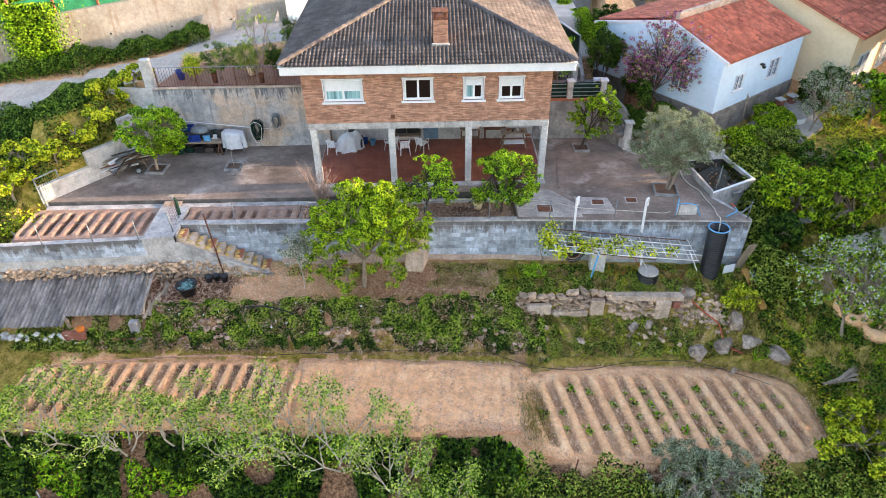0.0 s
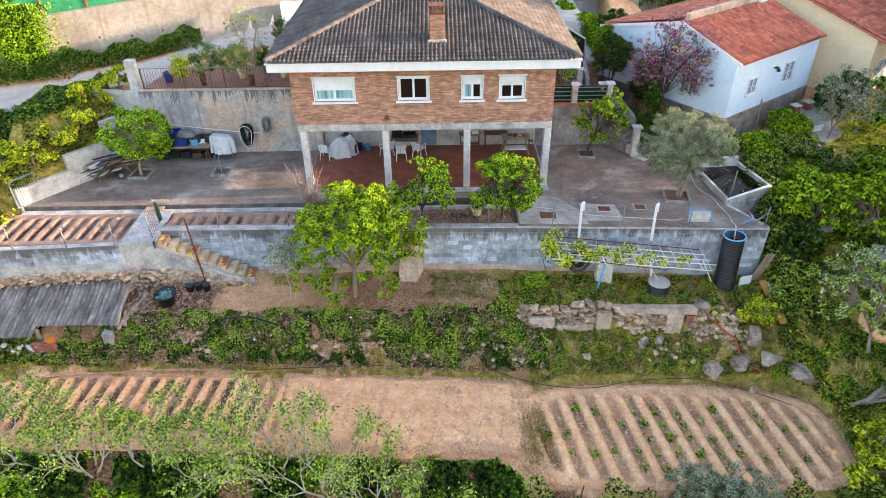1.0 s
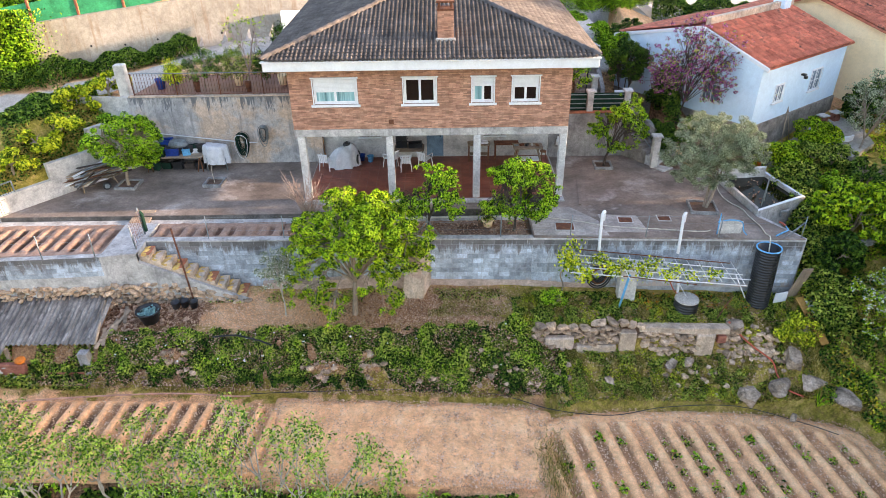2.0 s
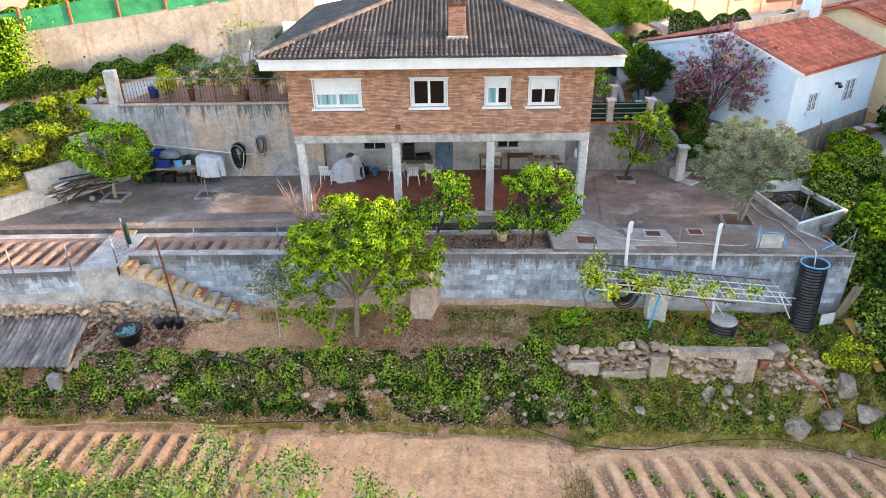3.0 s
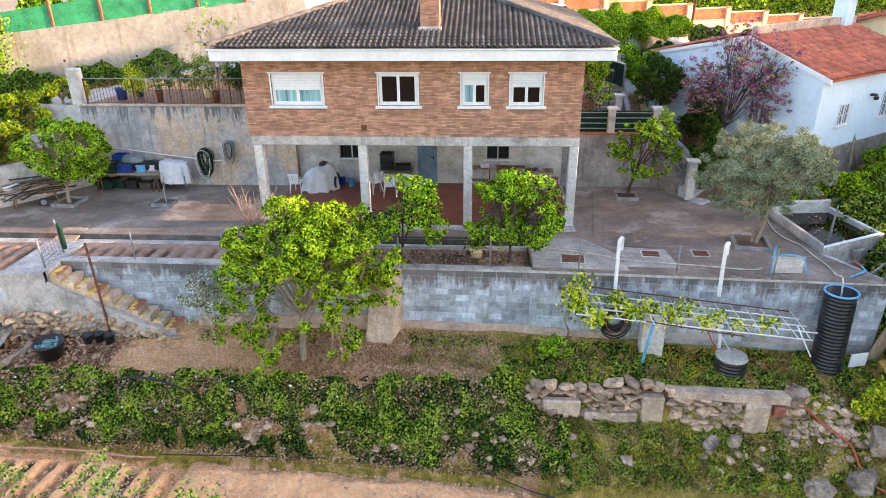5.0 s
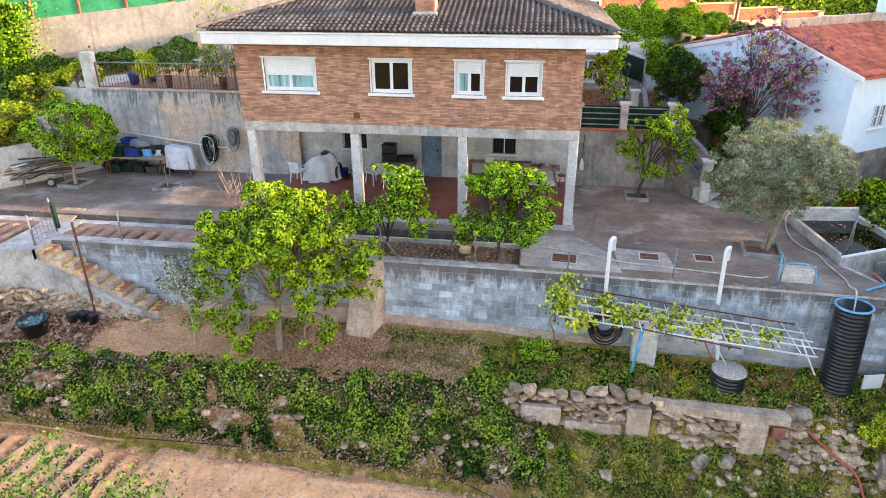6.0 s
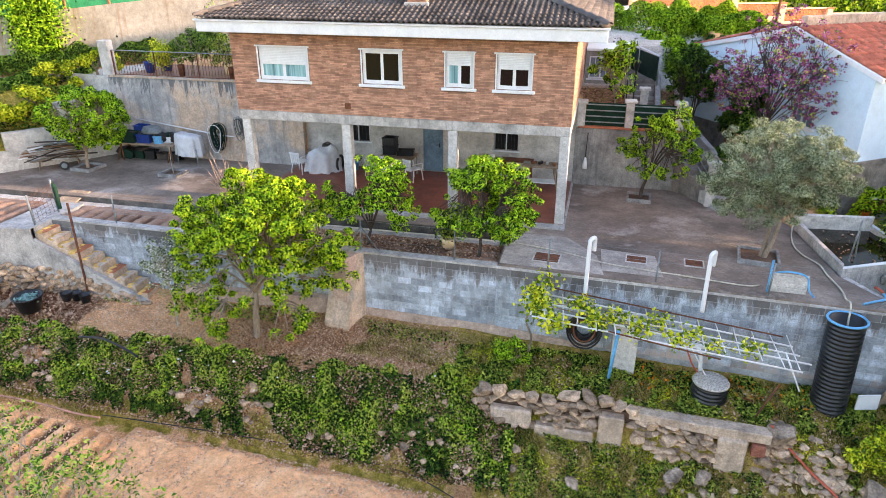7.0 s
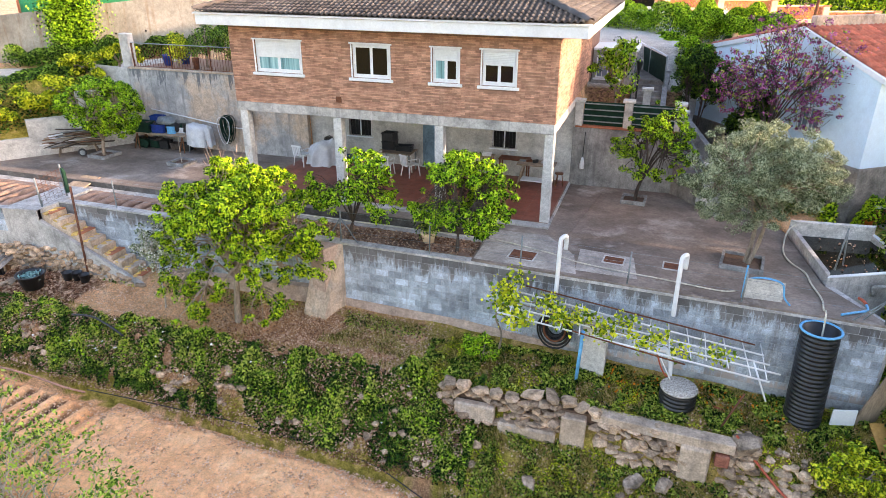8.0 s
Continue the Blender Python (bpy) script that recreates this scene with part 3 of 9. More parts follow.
def bed_z(x):
    return -4.3 - 0.055 * x


def bank_top(x):
    return lerp_rows(x, ((-30, 20.3), (1.5, 20.4), (4, 20.9), (11.2, 20.75), (14, 20.0), (30, 19.5)))


def bank_foot(x):
    return lerp_rows(x, ((-30, 18.95), (0, 19.15), (3, 19.0), (5, 17.95), (8, 18.6), (11, 18.6), (14, 17.5), (16, 17.3), (30, 17)))


def bed_front(x):
    return lerp_rows(x, ((-30, 15.3), (-16, 15.4), (-1, 15.4), (2, 15.3), (3.5, 13.9), (12.5, 13.8), (15, 14.2), (30, 14)))


def height(x, y):
    """The lie of the land at (x, y), for arrays."""
    x, y = np.asarray(x, float), np.asarray(y, float)
    bt, bf, fr, bz = bank_top(x), bank_foot(x), bed_front(x), bed_z(np.clip(x, -22, 20))
    strip_top = lerp_rows(x, ((-30, -2.0), (3, -2.05), (6, -2.12), (11, -2.2), (13.5, -2.2), (30, -2.2)))
    edge = lerp_rows(x, ((-30, -2.4), (2, -2.4), (4, -2.45), (11, -2.6), (14, -3.2), (30, -3.4)))
    foot = bz + 0.18
    wall_drop = lerp_rows(x, ((3.0, 0.0), (4.2, 0.75), (10.8, 1.0), (11.6, 0.4), (13, 0.0)))
    s = np.clip((22.8 - y) / np.maximum(22.8 - bt, 0.1), 0, 1)
    z = strip_top + (edge - strip_top) * s
    k = np.clip((bt - y) / np.maximum(bt - bf, 0.1), 0, 1)
    drop = np.clip((bt - y) / 0.25, 0, 1)
    kk = k * k * (3 - 2 * k) * 0.6 + k * 0.4
    bank = edge - wall_drop * drop + (foot - edge + wall_drop) * kk
    z = np.where(y < bt, bank, z)
    z = np.where(y < bf, foot + (bz - foot) * np.clip((bf - y) / 0.4, 0, 1), z)
    z = np.where(y < fr, bz - np.minimum((fr - y) * 0.75, 5.0) - np.clip(fr - y - 7, 0, 400) * 0.02, z)
    # east of the terrace the slope runs up beside the wall to the neighbour's garden
    east = lerp_rows(y, ((-400, -12), (8, -9), (13.6, -5.4), (17, -5.1), (19, -4.2), (21, -2.9), (23, -1.7), (25, -0.7), (28, 0.1), (31, 0.5), (36, 1.6), (42, 3.0), (60, 4.0), (120, 6.0), (700, 30)))
    e = np.clip((x - 13.0) / 1.2, 0, 1)
    z = z * (1 - e) + np.where(y > bank_foot(14) - 0.3, east, z) * e
    # west of the boundary wall
    west = lerp_rows(y, ((-400, -12), (8, -9), (15.2, -3.5), (18.9, -3.3), (20, -2.3), (22, -1.5), (24.5, -0.3), (27, 0.8), (29.5, 1.8), (30.5, 2.1), (34, 2.3), (40, 5), (60, 6.5), (700, 60)))
    w = np.clip((-17.6 - x) / 0.8, 0, 1)
    z = z * (1 - w) + np.where(y > 19.5, west, z) * w
    # the hollow under terrace and house, then the upper level behind
    inner = (y > 22.95) & (x > -17.6) & (x < lerp_rows(y, ((24, 12.6), (27.6, 11.95), (30.2, 10.6))))
    z = np.where(inner & (y < 31.3), -2.4, z)
    ramp = lerp_rows(x, ((-30, 0.0), (-22, 0.0), (-15, 0.75), (-11, 1.5), (-6, 1.9), (9, 1.9), (40, 1.9)))
    upper = 2.2 + ramp * np.clip((y - 30) / 4, 0, 1) + np.clip(y - 60, 0, 300) * 0.02
    back = (y >= np.where(x < -5.1, 30.12, np.where(x < 5.2, 31.3, 30.4))) & (x < 8.75)
    beside = (x >= 8.75) & (y > 22.95) & ~inner
    z = np.where(beside & (x < 13.2) & (y > 26), east + 1.3 * np.exp(-((x - 10.3) / 2.2) ** 2) * np.clip((y - 29) / 3, 0, 1), z)
    up_z = np.where((x > -13.2) & (y < 33.4), UPPER - 0.12, upper)
    z = np.where(back & (x > -13.2), up_z, z)
    court = (x > 4.9) & (x < 8.75) & (y >= 30.4) & (y < 37)
    z = np.where(court, 2.08 + np.clip((y - 32.6) / 2.2, 0, 1) * 1.05, z)
    tri = (x <= -13.2) & (x > -18.4) & (y > 24.6)
    bx = np.clip((x + 17.3) / 4.1, 0, 1)
    line = 24.9 + 5.1 * bx
    outside = 0.35 + 1.7 * bx + np.clip((y - line) / 3.0, 0, 1) * (2.2 + ramp - 0.35 - 1.7 * bx)
    z = np.where(tri & (y > line + 0.12), np.where(y > 33.5, upper, outside), z)
    z = np.where(tri & (y <= line + 0.12), -2.4, z)
    behind = (x < -8.0) & (y > 36.25 + 0.25 * (x + 16.8))
    z = np.where(behind, lerp_rows(x, ((-40, 3.6), (-25, 3.9), (-19, 5.2), (-13, 6.0), (-8, 6.5))), z)
    # the road behind the gardens falls away to the east
    z = z - np.clip((y - 46) / 14, 0, 1) * np.clip((x - 6) / 16, 0, 1) * np.clip((200 - y) / 100, 0, 1) * 2.6
    # unseen rise added on the sun's side, east of the gardens
    ridge = np.clip((x - 38) / 30, 0, 1)
    z = np.where(x > 38, z + ridge * ridge * 10, z)
    return z


def roughen(x, y, s, a):
    return np.array([noise.noise((p * s, q * s, 3.1)) * a for p, q in zip(x.ravel(), y.ravel())]).reshape(x.shape)


def spaced(lo, hi, step, far):
    mid = np.arange(lo, hi + 1e-6, step)
    grow = np.cumsum(step * 1.35 ** np.arange(1, 60))
    grow = grow[grow < far]
    return np.concatenate([lo - grow[::-1], mid, hi + grow])


def in_bed(x, y):
    """Where the cleared plots lie."""
    left = ((x + 10.6) / 5.6) ** 4 + ((y - 17.0 - 0.02 * (x + 10)) / 1.75) ** 4 < 1
    mid = (x > -7) & (x < 4.2) & (y > 15.2) & (y < 19.05)
    right = ((x - 9.0) / 6.0) ** 4 + ((y - 16.2 - 0.12 * np.clip(9.4 - np.abs(x - 9.4), 0, 9) * 0.3) / 2.45) ** 4 < 1
    return left, mid, right


xs = spaced(-23.0, 21.0, 0.17, 700)
far_y = 44.0 + np.cumsum(0.3 * 1.35 ** np.arange(1, 30))
ys = np.sort(np.concatenate([(lambda q: q[q < 31.05])(spaced(10.5, 31.0, 0.17, 700)), np.arange(31.4, 44.1, 0.3), far_y[far_y < 700], [22.93, 22.97, 30.08, 30.14, 30.38, 30.42, 31.28, 31.32]]))
X, Y = np.meshgrid(xs, ys)
Zg = height(X, Y)
near = (np.abs(X) < 24) & (Y > 8) & (Y < 32)
Zg = Zg + np.where(near, roughen(X, Y, 0.9, 0.07) + roughen(X, Y, 3.1, 0.03), 0)
left_b, mid_b, right_b = in_bed(X, Y)
Zg = np.where(left_b | mid_b | right_b, bed_z(X) - 0.12, Zg)
wob, wob2 = roughen(X, Y, 0.7, 0.9) + roughen(X, Y, 2.3, 0.35), roughen(X, Y + 40, 0.8, 0.45) + roughen(X + 9, Y, 2.6, 0.2)
TX, TY = X, Y
X, Y = X + wob, Y + wob2
bt, bf = bank_top(X), bank_foot(X)
red = np.where((Y < bt + 0.1) & (Y > bf - 0.25), np.where(X < 4.0, np.where(Y < bf + 0.35, 0.6, 0.3), 0.56), 0.2)
red = np.where((Y >= bt + 0.1) & (Y < 23.2) & (X < 2.2), np.where(Y > bt + 0.55, np.where(Y > 22.3, 0.42, 0.12), 0.42), red)
red = np.where((Y >= bt) & (Y < 23.2) & (X >= 2.2) & (X < 13.5), 0.56, red)
red = np.where(Y < bed_front(X), 0.3, red)
red = np.where((X > 13) | (X < -17.3), 0.58, red)
red = np.where((X < -15.4) & (Y > 14.8) & (Y < 19.6), 0.72, red)
red = np.where(Y > 33, 0.35, red)
red = np.where((X < -13.0) & (Y > 24.6) & (Y < 31.5), 0.66, red)
green = np.where((Y > 20.6) & (Y < 23) & (X > -7.5) & (X < 2.6), 0.6 * np.exp(-((X + 0.3) / 3.0) ** 2), 0.0)
# on the bank the litter tone darkens the ground as shade between ivy leaves
green = np.where((Y < bt + 0.15) & (Y > bf + 0.2) & (X < 4.5), 0.5, green)
green = np.where((X < -8.5) & (X > -12) & (Y > 20.5) & (Y < 22.6), 0.8, green)
green = np.where((X > 13.4) & (X < 26) & (Y > 19) & (Y < 33), 0.8, green)
green = np.where((X > 5) & (X < 13.5) & (Y > 30.3) & (Y < 37), 1.0, green)
green = np.where(Y < bed_front(X) - 0.15, 1.0, green)
green = np.where((Y < bt + 1.2) & (Y > bf - 0.1) & (X >= 4.5) & (X < 14), 0.75, green)
X, Y = TX, TY
road_y = 32.2 + 0.22 * (X + 19)
blue = np.where((np.abs(Y - road_y) < 1.75) & (X < -13.0), 1.0, 0.0)
blue = np.where((Y > 34.2) & (X >= -13.4) & (X < 60) & (Y < 70), 1.0, blue)
blue = np.where((Y > 36) & (X < -8.0) & (Y > 36.4 + 0.25 * (X + 16.8)), 0.25, blue)
blue = np.where((X > 9) & (Y < 44), 0.0, blue)
nx, ny = len(xs), len(ys)
idx = np.arange(nx * ny).reshape(ny, nx)
faces = np.stack([idx[:-1, :-1], idx[:-1, 1:], idx[1:, 1:], idx[1:, :-1]], -1).reshape(-1, 4)
gm = bpy.data.meshes.new("ground")
gm.vertices.add(nx * ny)
gm.vertices.foreach_set("co", np.stack([X, Y, Zg], -1).reshape(-1).astype(np.float32))
gm.loops.add(len(faces) * 4)
gm.loops.foreach_set("vertex_index", faces.reshape(-1).astype(np.int32))
gm.polygons.add(len(faces))
gm.polygons.foreach_set("loop_start", np.arange(0, len(faces) * 4, 4, dtype=np.int32))
gm.polygons.foreach_set("loop_total", np.full(len(faces), 4, dtype=np.int32))
gm.polygons.foreach_set("use_smooth", np.ones(len(faces), dtype=bool))
gm.update(calc_edges=True)
cover = gm.color_attributes.new("cover", "FLOAT_COLOR", "POINT")
cover.data.foreach_set("color", np.stack([red, green, blue, np.ones_like(red)], -1).reshape(-1).astype(np.float32))
gm.materials.append(M["ground"])
tagged(new("ground", gm), "sloping pink earth with grass and dusty road", "ground", kind="structure")


# ---- garden plots with furrows ----
def plot(name, label, x0, x1, y0, y1, inside, pitch, slant, depth, base, mat="soil", step=0.06, phase=0.0, furrow=None, trough_dark=0.8, sharp=0.75, lift=0.1, rim=0.16):
    """Bare earth raked into furrows: ridges every pitch metres, slanting across the plot."""
    gx, gy = np.arange(x0, x1 + step, step), np.arange(y0, y1 + step, step)
    A, B = np.meshgrid(gx, gy)
    w = inside(A, B)
    u = (A - slant * (B - (y0 + y1) / 2)) / pitch + phase
    ridge = np.clip(0.5 + sharp * np.cos(2 * np.pi * u) + lift, 0, 1)
    rim_d, core = np.zeros_like(A), w.copy()
    for _ in range(6):
        p_ = np.pad(core, 1)
        core = core & p_[:-2, 1:-1] & p_[2:, 1:-1] & p_[1:-1, :-2] & p_[1:-1, 2:]
        rim_d += core
    f = furrow(A, B) if furrow else np.ones_like(A)
    zz = base(A) + depth * f * (ridge ** 0.8 - 0.6) + roughen(A, B, 7.0, 0.025) + roughen(A, B, 2.0, 0.03) - rim * (1 - rim_d / 6) ** 1.5
    # mask of the darker tone: high where the ridge profile is low
    trough = f * np.clip((0.52 - ridge) * 4 + roughen(A, B, 5.0, 0.5), 0, 1) * np.clip(0.75 + roughen(A, B, 0.8, 1.1), 0.25, 1)
    bm = bmesh.new()
    layer = bm.verts.layers.float_color.new("cover")
    vs = {}
    ok = w
    for j in range(A.shape[0]):
        for i in range(A.shape[1]):
            if ok[j, i]:
                vs[j, i] = bm.verts.new((A[j, i], B[j, i], zz[j, i]))
                vs[j, i][layer] = (trough[j, i] * trough_dark, 0, 0, 1)
    for (j, i), v in vs.items():
        q = ((j, i), (j, i + 1), (j + 1, i + 1), (j + 1, i))
        if all(k in vs for k in q):
            bm.faces.new([vs[k] for k in q]).smooth = True
    for v in [v for v in bm.verts if not v.link_faces]:
        bm.verts.remove(v)
    rim = [e for e in bm.edges if e.is_boundary]
    r = bmesh.ops.extrude_edge_only(bm, edges=rim)
    for v in [g for g in r["geom"] if isinstance(g, bmesh.types.BMVert)]:
        v.co.z -= 0.35
    return tagged(part(name, bm, mat), label, "garden bed", kind="structure")


plot("vegetable_plot", "bare pink earth plot raked into slanting furrows", -16.6, -4.4, 15.0, 19.0, lambda x, y: in_bed(x, y)[0], 0.56, 0.1, 0.2, lambda x: bed_z(x) + 0.03, step=0.05, sharp=0.8, lift=-0.05, trough_dark=0.95,
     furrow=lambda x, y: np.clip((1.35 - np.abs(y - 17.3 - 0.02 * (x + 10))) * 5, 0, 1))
plot("vegetable_plot", "flat raked patch of bare pink earth", -5.6, 3.9, 15.2, 19.1, lambda x, y: (y > 15.3 + 0.2 * np.sin(x)) & (y < 19.0 + 0.08 * np.sin(2.1 * x) - 0.25 * np.clip(x - 2.5, 0, 2)), 0.4, 0.1, 0.012, lambda x: bed_z(x) + 0.06, trough_dark=0.0)
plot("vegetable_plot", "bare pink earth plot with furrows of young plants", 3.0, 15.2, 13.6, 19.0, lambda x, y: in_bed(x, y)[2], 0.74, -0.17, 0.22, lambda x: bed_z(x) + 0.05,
     trough_dark=0.55, sharp=0.65, lift=-0.05, furrow=lambda x, y: np.clip((1 - ((x - 9.0) / 5.4) ** 4 - ((y - 16.25) / 2.0) ** 4) * 4, 0, 1))

# ---- terrace, porch slab, planting strips ----
tagged(part("terrace_floor", prism([(-17.15, 24.9), (-5.9, 24.9), (3.6, 25.2), (3.62, 22.85), (13.4, 22.4), (12.3, 24.2), (11.88, 27.6), (10.6, 30.2), (-13.3, 30.2)], -2.4, TERRACE), "concrete"),
       "grey stained concrete terrace with old patches", "terrace", kind="structure")
tagged(part("walkway", boxes([(-17.15, 24.5, -2.4, 3.58, 24.87, -0.11), (-12.0, 22.15, -2.4, -10.75, 24.49, -0.02), (-10.749, 22.3, -2.6, -10.723, 23.02, -0.03)], 0.0), "old_concrete"), "pale concrete path beside the planting beds", "path", kind="structure")
tagged(part("terrace_edge", prism([(-17.1, 24.872), (-5.9, 24.872), (3.56, 25.17), (3.56, 25.198), (-5.9, 24.898), (-17.1, 24.898)], -2.3, TERRACE - 0.012), "grimy"), "dark grimy edge of the concrete terrace", "terrace", kind="structure")
tagged(part("porch_slab", box(-5.36, 25.62, 0.0, 5.2, 30.2, PORCH - 0.02, 0.01), "old_concrete"), "concrete porch slab under red tiles", "floor", kind="structure")


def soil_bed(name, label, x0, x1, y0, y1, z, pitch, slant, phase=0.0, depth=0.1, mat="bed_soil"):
    return plot(name, label, x0, x1, y0, y1, lambda x, y: np.ones_like(x, bool), pitch, slant, depth, lambda x: np.full_like(x, z), mat=mat, step=0.05, phase=phase, trough_dark=1.0, rim=0.0,
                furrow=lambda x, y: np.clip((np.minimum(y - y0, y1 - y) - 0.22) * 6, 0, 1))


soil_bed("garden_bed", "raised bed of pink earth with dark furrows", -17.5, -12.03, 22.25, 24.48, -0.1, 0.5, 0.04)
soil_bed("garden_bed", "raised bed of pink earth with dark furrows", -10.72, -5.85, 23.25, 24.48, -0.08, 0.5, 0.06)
soil_bed("garden_bed", "strip of leaf-strewn brown earth below the porch", -5.8, 3.58, 23.05, 24.48, -0.12, 3.0, 0, depth=0.0)

tagged(part("terrace_patch", prism([(3.66, 22.95), (6.4, 22.85), (6.2, 24.0), (5.3, 25.15), (3.66, 25.1)], TERRACE - .05, TERRACE + .008), "patch"), "lighter repaired concrete patch at the terrace edge", "terrace", kind="structure")
tagged(part("terrace_patch", prism([(6.35, 23.1), (7.9, 23.05), (7.75, 24.35), (6.3, 24.5)], TERRACE - .05, TERRACE + .006), "patch"), "lighter repaired concrete patch round a drain cover", "terrace", kind="structure")
tagged(part("terrace_kerb", prism([(5.72, 25.3), (5.82, 25.3), (6.45, 30.0), (6.35, 30.0)], TERRACE - .05, TERRACE + .03), "concrete"), "low concrete kerb across the terrace", "kerb", kind="structure")
tagged(part("garden_path", prism([(14.3, 28.9), (15.1, 28.1), (17.3, 29.4), (18.4, 28.8), (20.0, 30.0), (20.2, 31.9), (19.5, 33.1)], -.8, [0.32, 0.26, 0.5, 0.45, 0.6, .84, .9]), "lane"), "pale paved path beside the white cottage", "path", kind="structure")

# ---- front retaining wall ----
WALL_LINE = ((-10.72, 23.02), (-0.6, 22.9), (3.6, 22.82), (13.4, 22.4))


def wall_y(x):
    return float(lerp_rows(x, WALL_LINE))


def wall_y_arr(x):
    return lerp_rows(x, WALL_LINE) - 0.08


def wall_run(name, label, line, z0, z1, thick, mat):
    pts = [(x, y) for x, y in line] + [(x, y + thick) for x, y in reversed(line)]
    return tagged(part(name, prism(pts, z0, z1), mat), label, "wall", kind="structure")


wall_front = wall_run("retaining_wall", "long grey concrete block retaining wall below the terrace", WALL_LINE, -2.6, -0.02, 0.22, "mortar")
part("coping", prism([(x, y - 0.03) for x, y in WALL_LINE] + [(x, y + 0.26) for x, y in reversed(WALL_LINE)], -0.02, 0.03), "old_concrete", wall_front)
part("footing", prism([(-0.2, 22.86), (3.6, 22.79), (6.2, 22.68), (6.2, 22.70), (3.6, 22.815), (-0.2, 22.885)], -2.7, [-1.74, -1.8, -1.98, -1.98, -1.8, -1.74]), "footing", wall_front)
part("footing", prism([(-6.6, 22.78), (-1.1, 22.72), (-1.1, 22.9), (-6.6, 22.95)], -2.7, [-1.8, -1.5, -1.46, -1.76]), "footing", wall_front)
part("end_return", prism([(13.4, 22.4), (13.5, 22.5), (12.55, 24.3), (12.40, 24.2)], -2.6, 0.03), "old_concrete", wall_front)
part("buttress", prism([(-1.25, 22.22), (-0.5, 22.08), (-0.2, 22.88), (-1.05, 22.9)], -2.6, [-2.0, -2.0, -0.03, -0.03]), "tan_concrete", wall_front)
part("buttress_cheek", prism([(-1.02, 22.45), (-0.56, 22.36), (-0.36, 22.87), (-0.98, 22.88)], -2.3, -0.035), "footing", wall_front)
wall_west = tagged(part("retaining_wall", prism([(-19, 21.6), (-12.0, 22.0), (-10.75, 22.2), (-10.75, 22.45), (-12.0, 22.25), (-19, 21.85)], -2.6, -0.03), "old_concrete"), "rough grey rendered retaining wall under the vegetable bed", "wall", kind="structure")
wall_left = tagged(part("retaining_wall", prism([(-13.35, 29.9), (-5.1, 29.95), (-5.1, 30.15), (-13.35, 30.1)], -0.2, UPPER), "drip_wall"), "tall stained concrete retaining wall behind the terrace", "wall", kind="structure")
tagged(part("upper_terrace_floor", prism([(-13.3, 30.05), (-5.0, 30.05), (-5.0, 34.0), (-12.6, 34.0)], 2.6, UPPER), "porch_rest"), "reddish paved upper terrace", "terrace", kind="structure")
wall_right = tagged(part("retaining_wall", prism([(5.14, 30.15), (8.75, 30.25), (8.75, 30.5), (5.14, 30.4)], -0.2, 2.15), "dark_render"), "grey rendered retaining wall with damp stains", "wall", kind="structure")

# ---- boundary wall, stepping down ----
bwall = thing("boundary_wall", "pale rendered boundary wall stepping down beside the terrace", "wall", kind="structure")
steps_w = ((-17.2, 24.85, -15.75, 26.65, 0.85), (-15.75, 26.65, -14.55, 28.15, 1.55), (-14.55, 28.15, -13.3, 29.95, 2.45))
for ax, ay, bx_, by, zt in steps_w:
    part("wall_section", prism([(ax, ay), (bx_, by), (bx_ - 0.18, by + 0.13), (ax - 0.18, ay + 0.13)], -0.3, zt, 0.008), "pale", bwall)
part("wall_section", prism([(-16.2, 30.3), (-13.36, 29.95), (-13.36, 30.1), (-16.2, 30.5)], 0.2, 3.2, 0.008), "pale", bwall)

# ---- the tall wall along the road ----
rw = [(-40, 30.2), (-16.8, 36.0), (-6.5, 38.6)]
road_wall = tagged(part("road_wall", prism(rw + [(-6.5, 39.4), (-16.8, 36.8), (-40, 31.0)], 0.5, [3.0, 5.55, 6.6, 6.6, 5.55, 3.0]), "road_wall"), "tall rust-streaked concrete wall along the road", "wall", kind="structure")

for k in range(9):
    x = -22.0 + k * 1.55
    y = 36.0 + .25 * (x + 16.8)
    # closed tube, the hole's inner shade put into its black colour
    part("weep_hole", tube([(x, y - .02, 3.75 + .1 * (k % 2) + .05 * k), (x, y + .1, 3.75 + .1 * (k % 2) + .05 * k)], .05, 8), "dark", road_wall)

# ---- main house ----
house = thing("house", "two-storey brick house with a brown hipped tile roof", "house")
HX0, HX1, HY0, HY1, BR0, BR1 = -5.36, 5.14, 25.95, 36.5, 3.14, 5.75
WIN = ((-4.46, -2.86, 4.12, 5.1), (-1.10, 0.10, 4.12, 5.1), (1.45, 2.25, 4.12, 5.1), (2.95, 3.93, 4.12, 5.1))


def wall_with_holes(x0, x1, y0, y1, z0, z1, holes):
    """A wall along x with openings (xa, xb, za, zb) cut right through."""
    cx = sorted({x0, x1, *[h[0] for h in holes], *[h[1] for h in holes]})
    cz = sorted({z0, z1, *[h[2] for h in holes], *[h[3] for h in holes]})
    bm = bmesh.new()
    for a, b in zip(cx, cx[1:]):
        for c, d in zip(cz, cz[1:]):
            if not any(h[0] <= a and b <= h[1] and h[2] <= c and d <= h[3] for h in holes):
                add_box(bm, a, y0, c, b, y1, d)
    bmesh.ops.remove_doubles(bm, verts=bm.verts, dist=1e-4)
    seen = {}
    for f in bm.faces:
        seen.setdefault(tuple(round(v, 3) for v in f.calc_center_median()), []).append(f)
    bmesh.ops.delete(bm, geom=[f for fs in seen.values() if len(fs) > 1 for f in fs], context="FACES")
    return bm


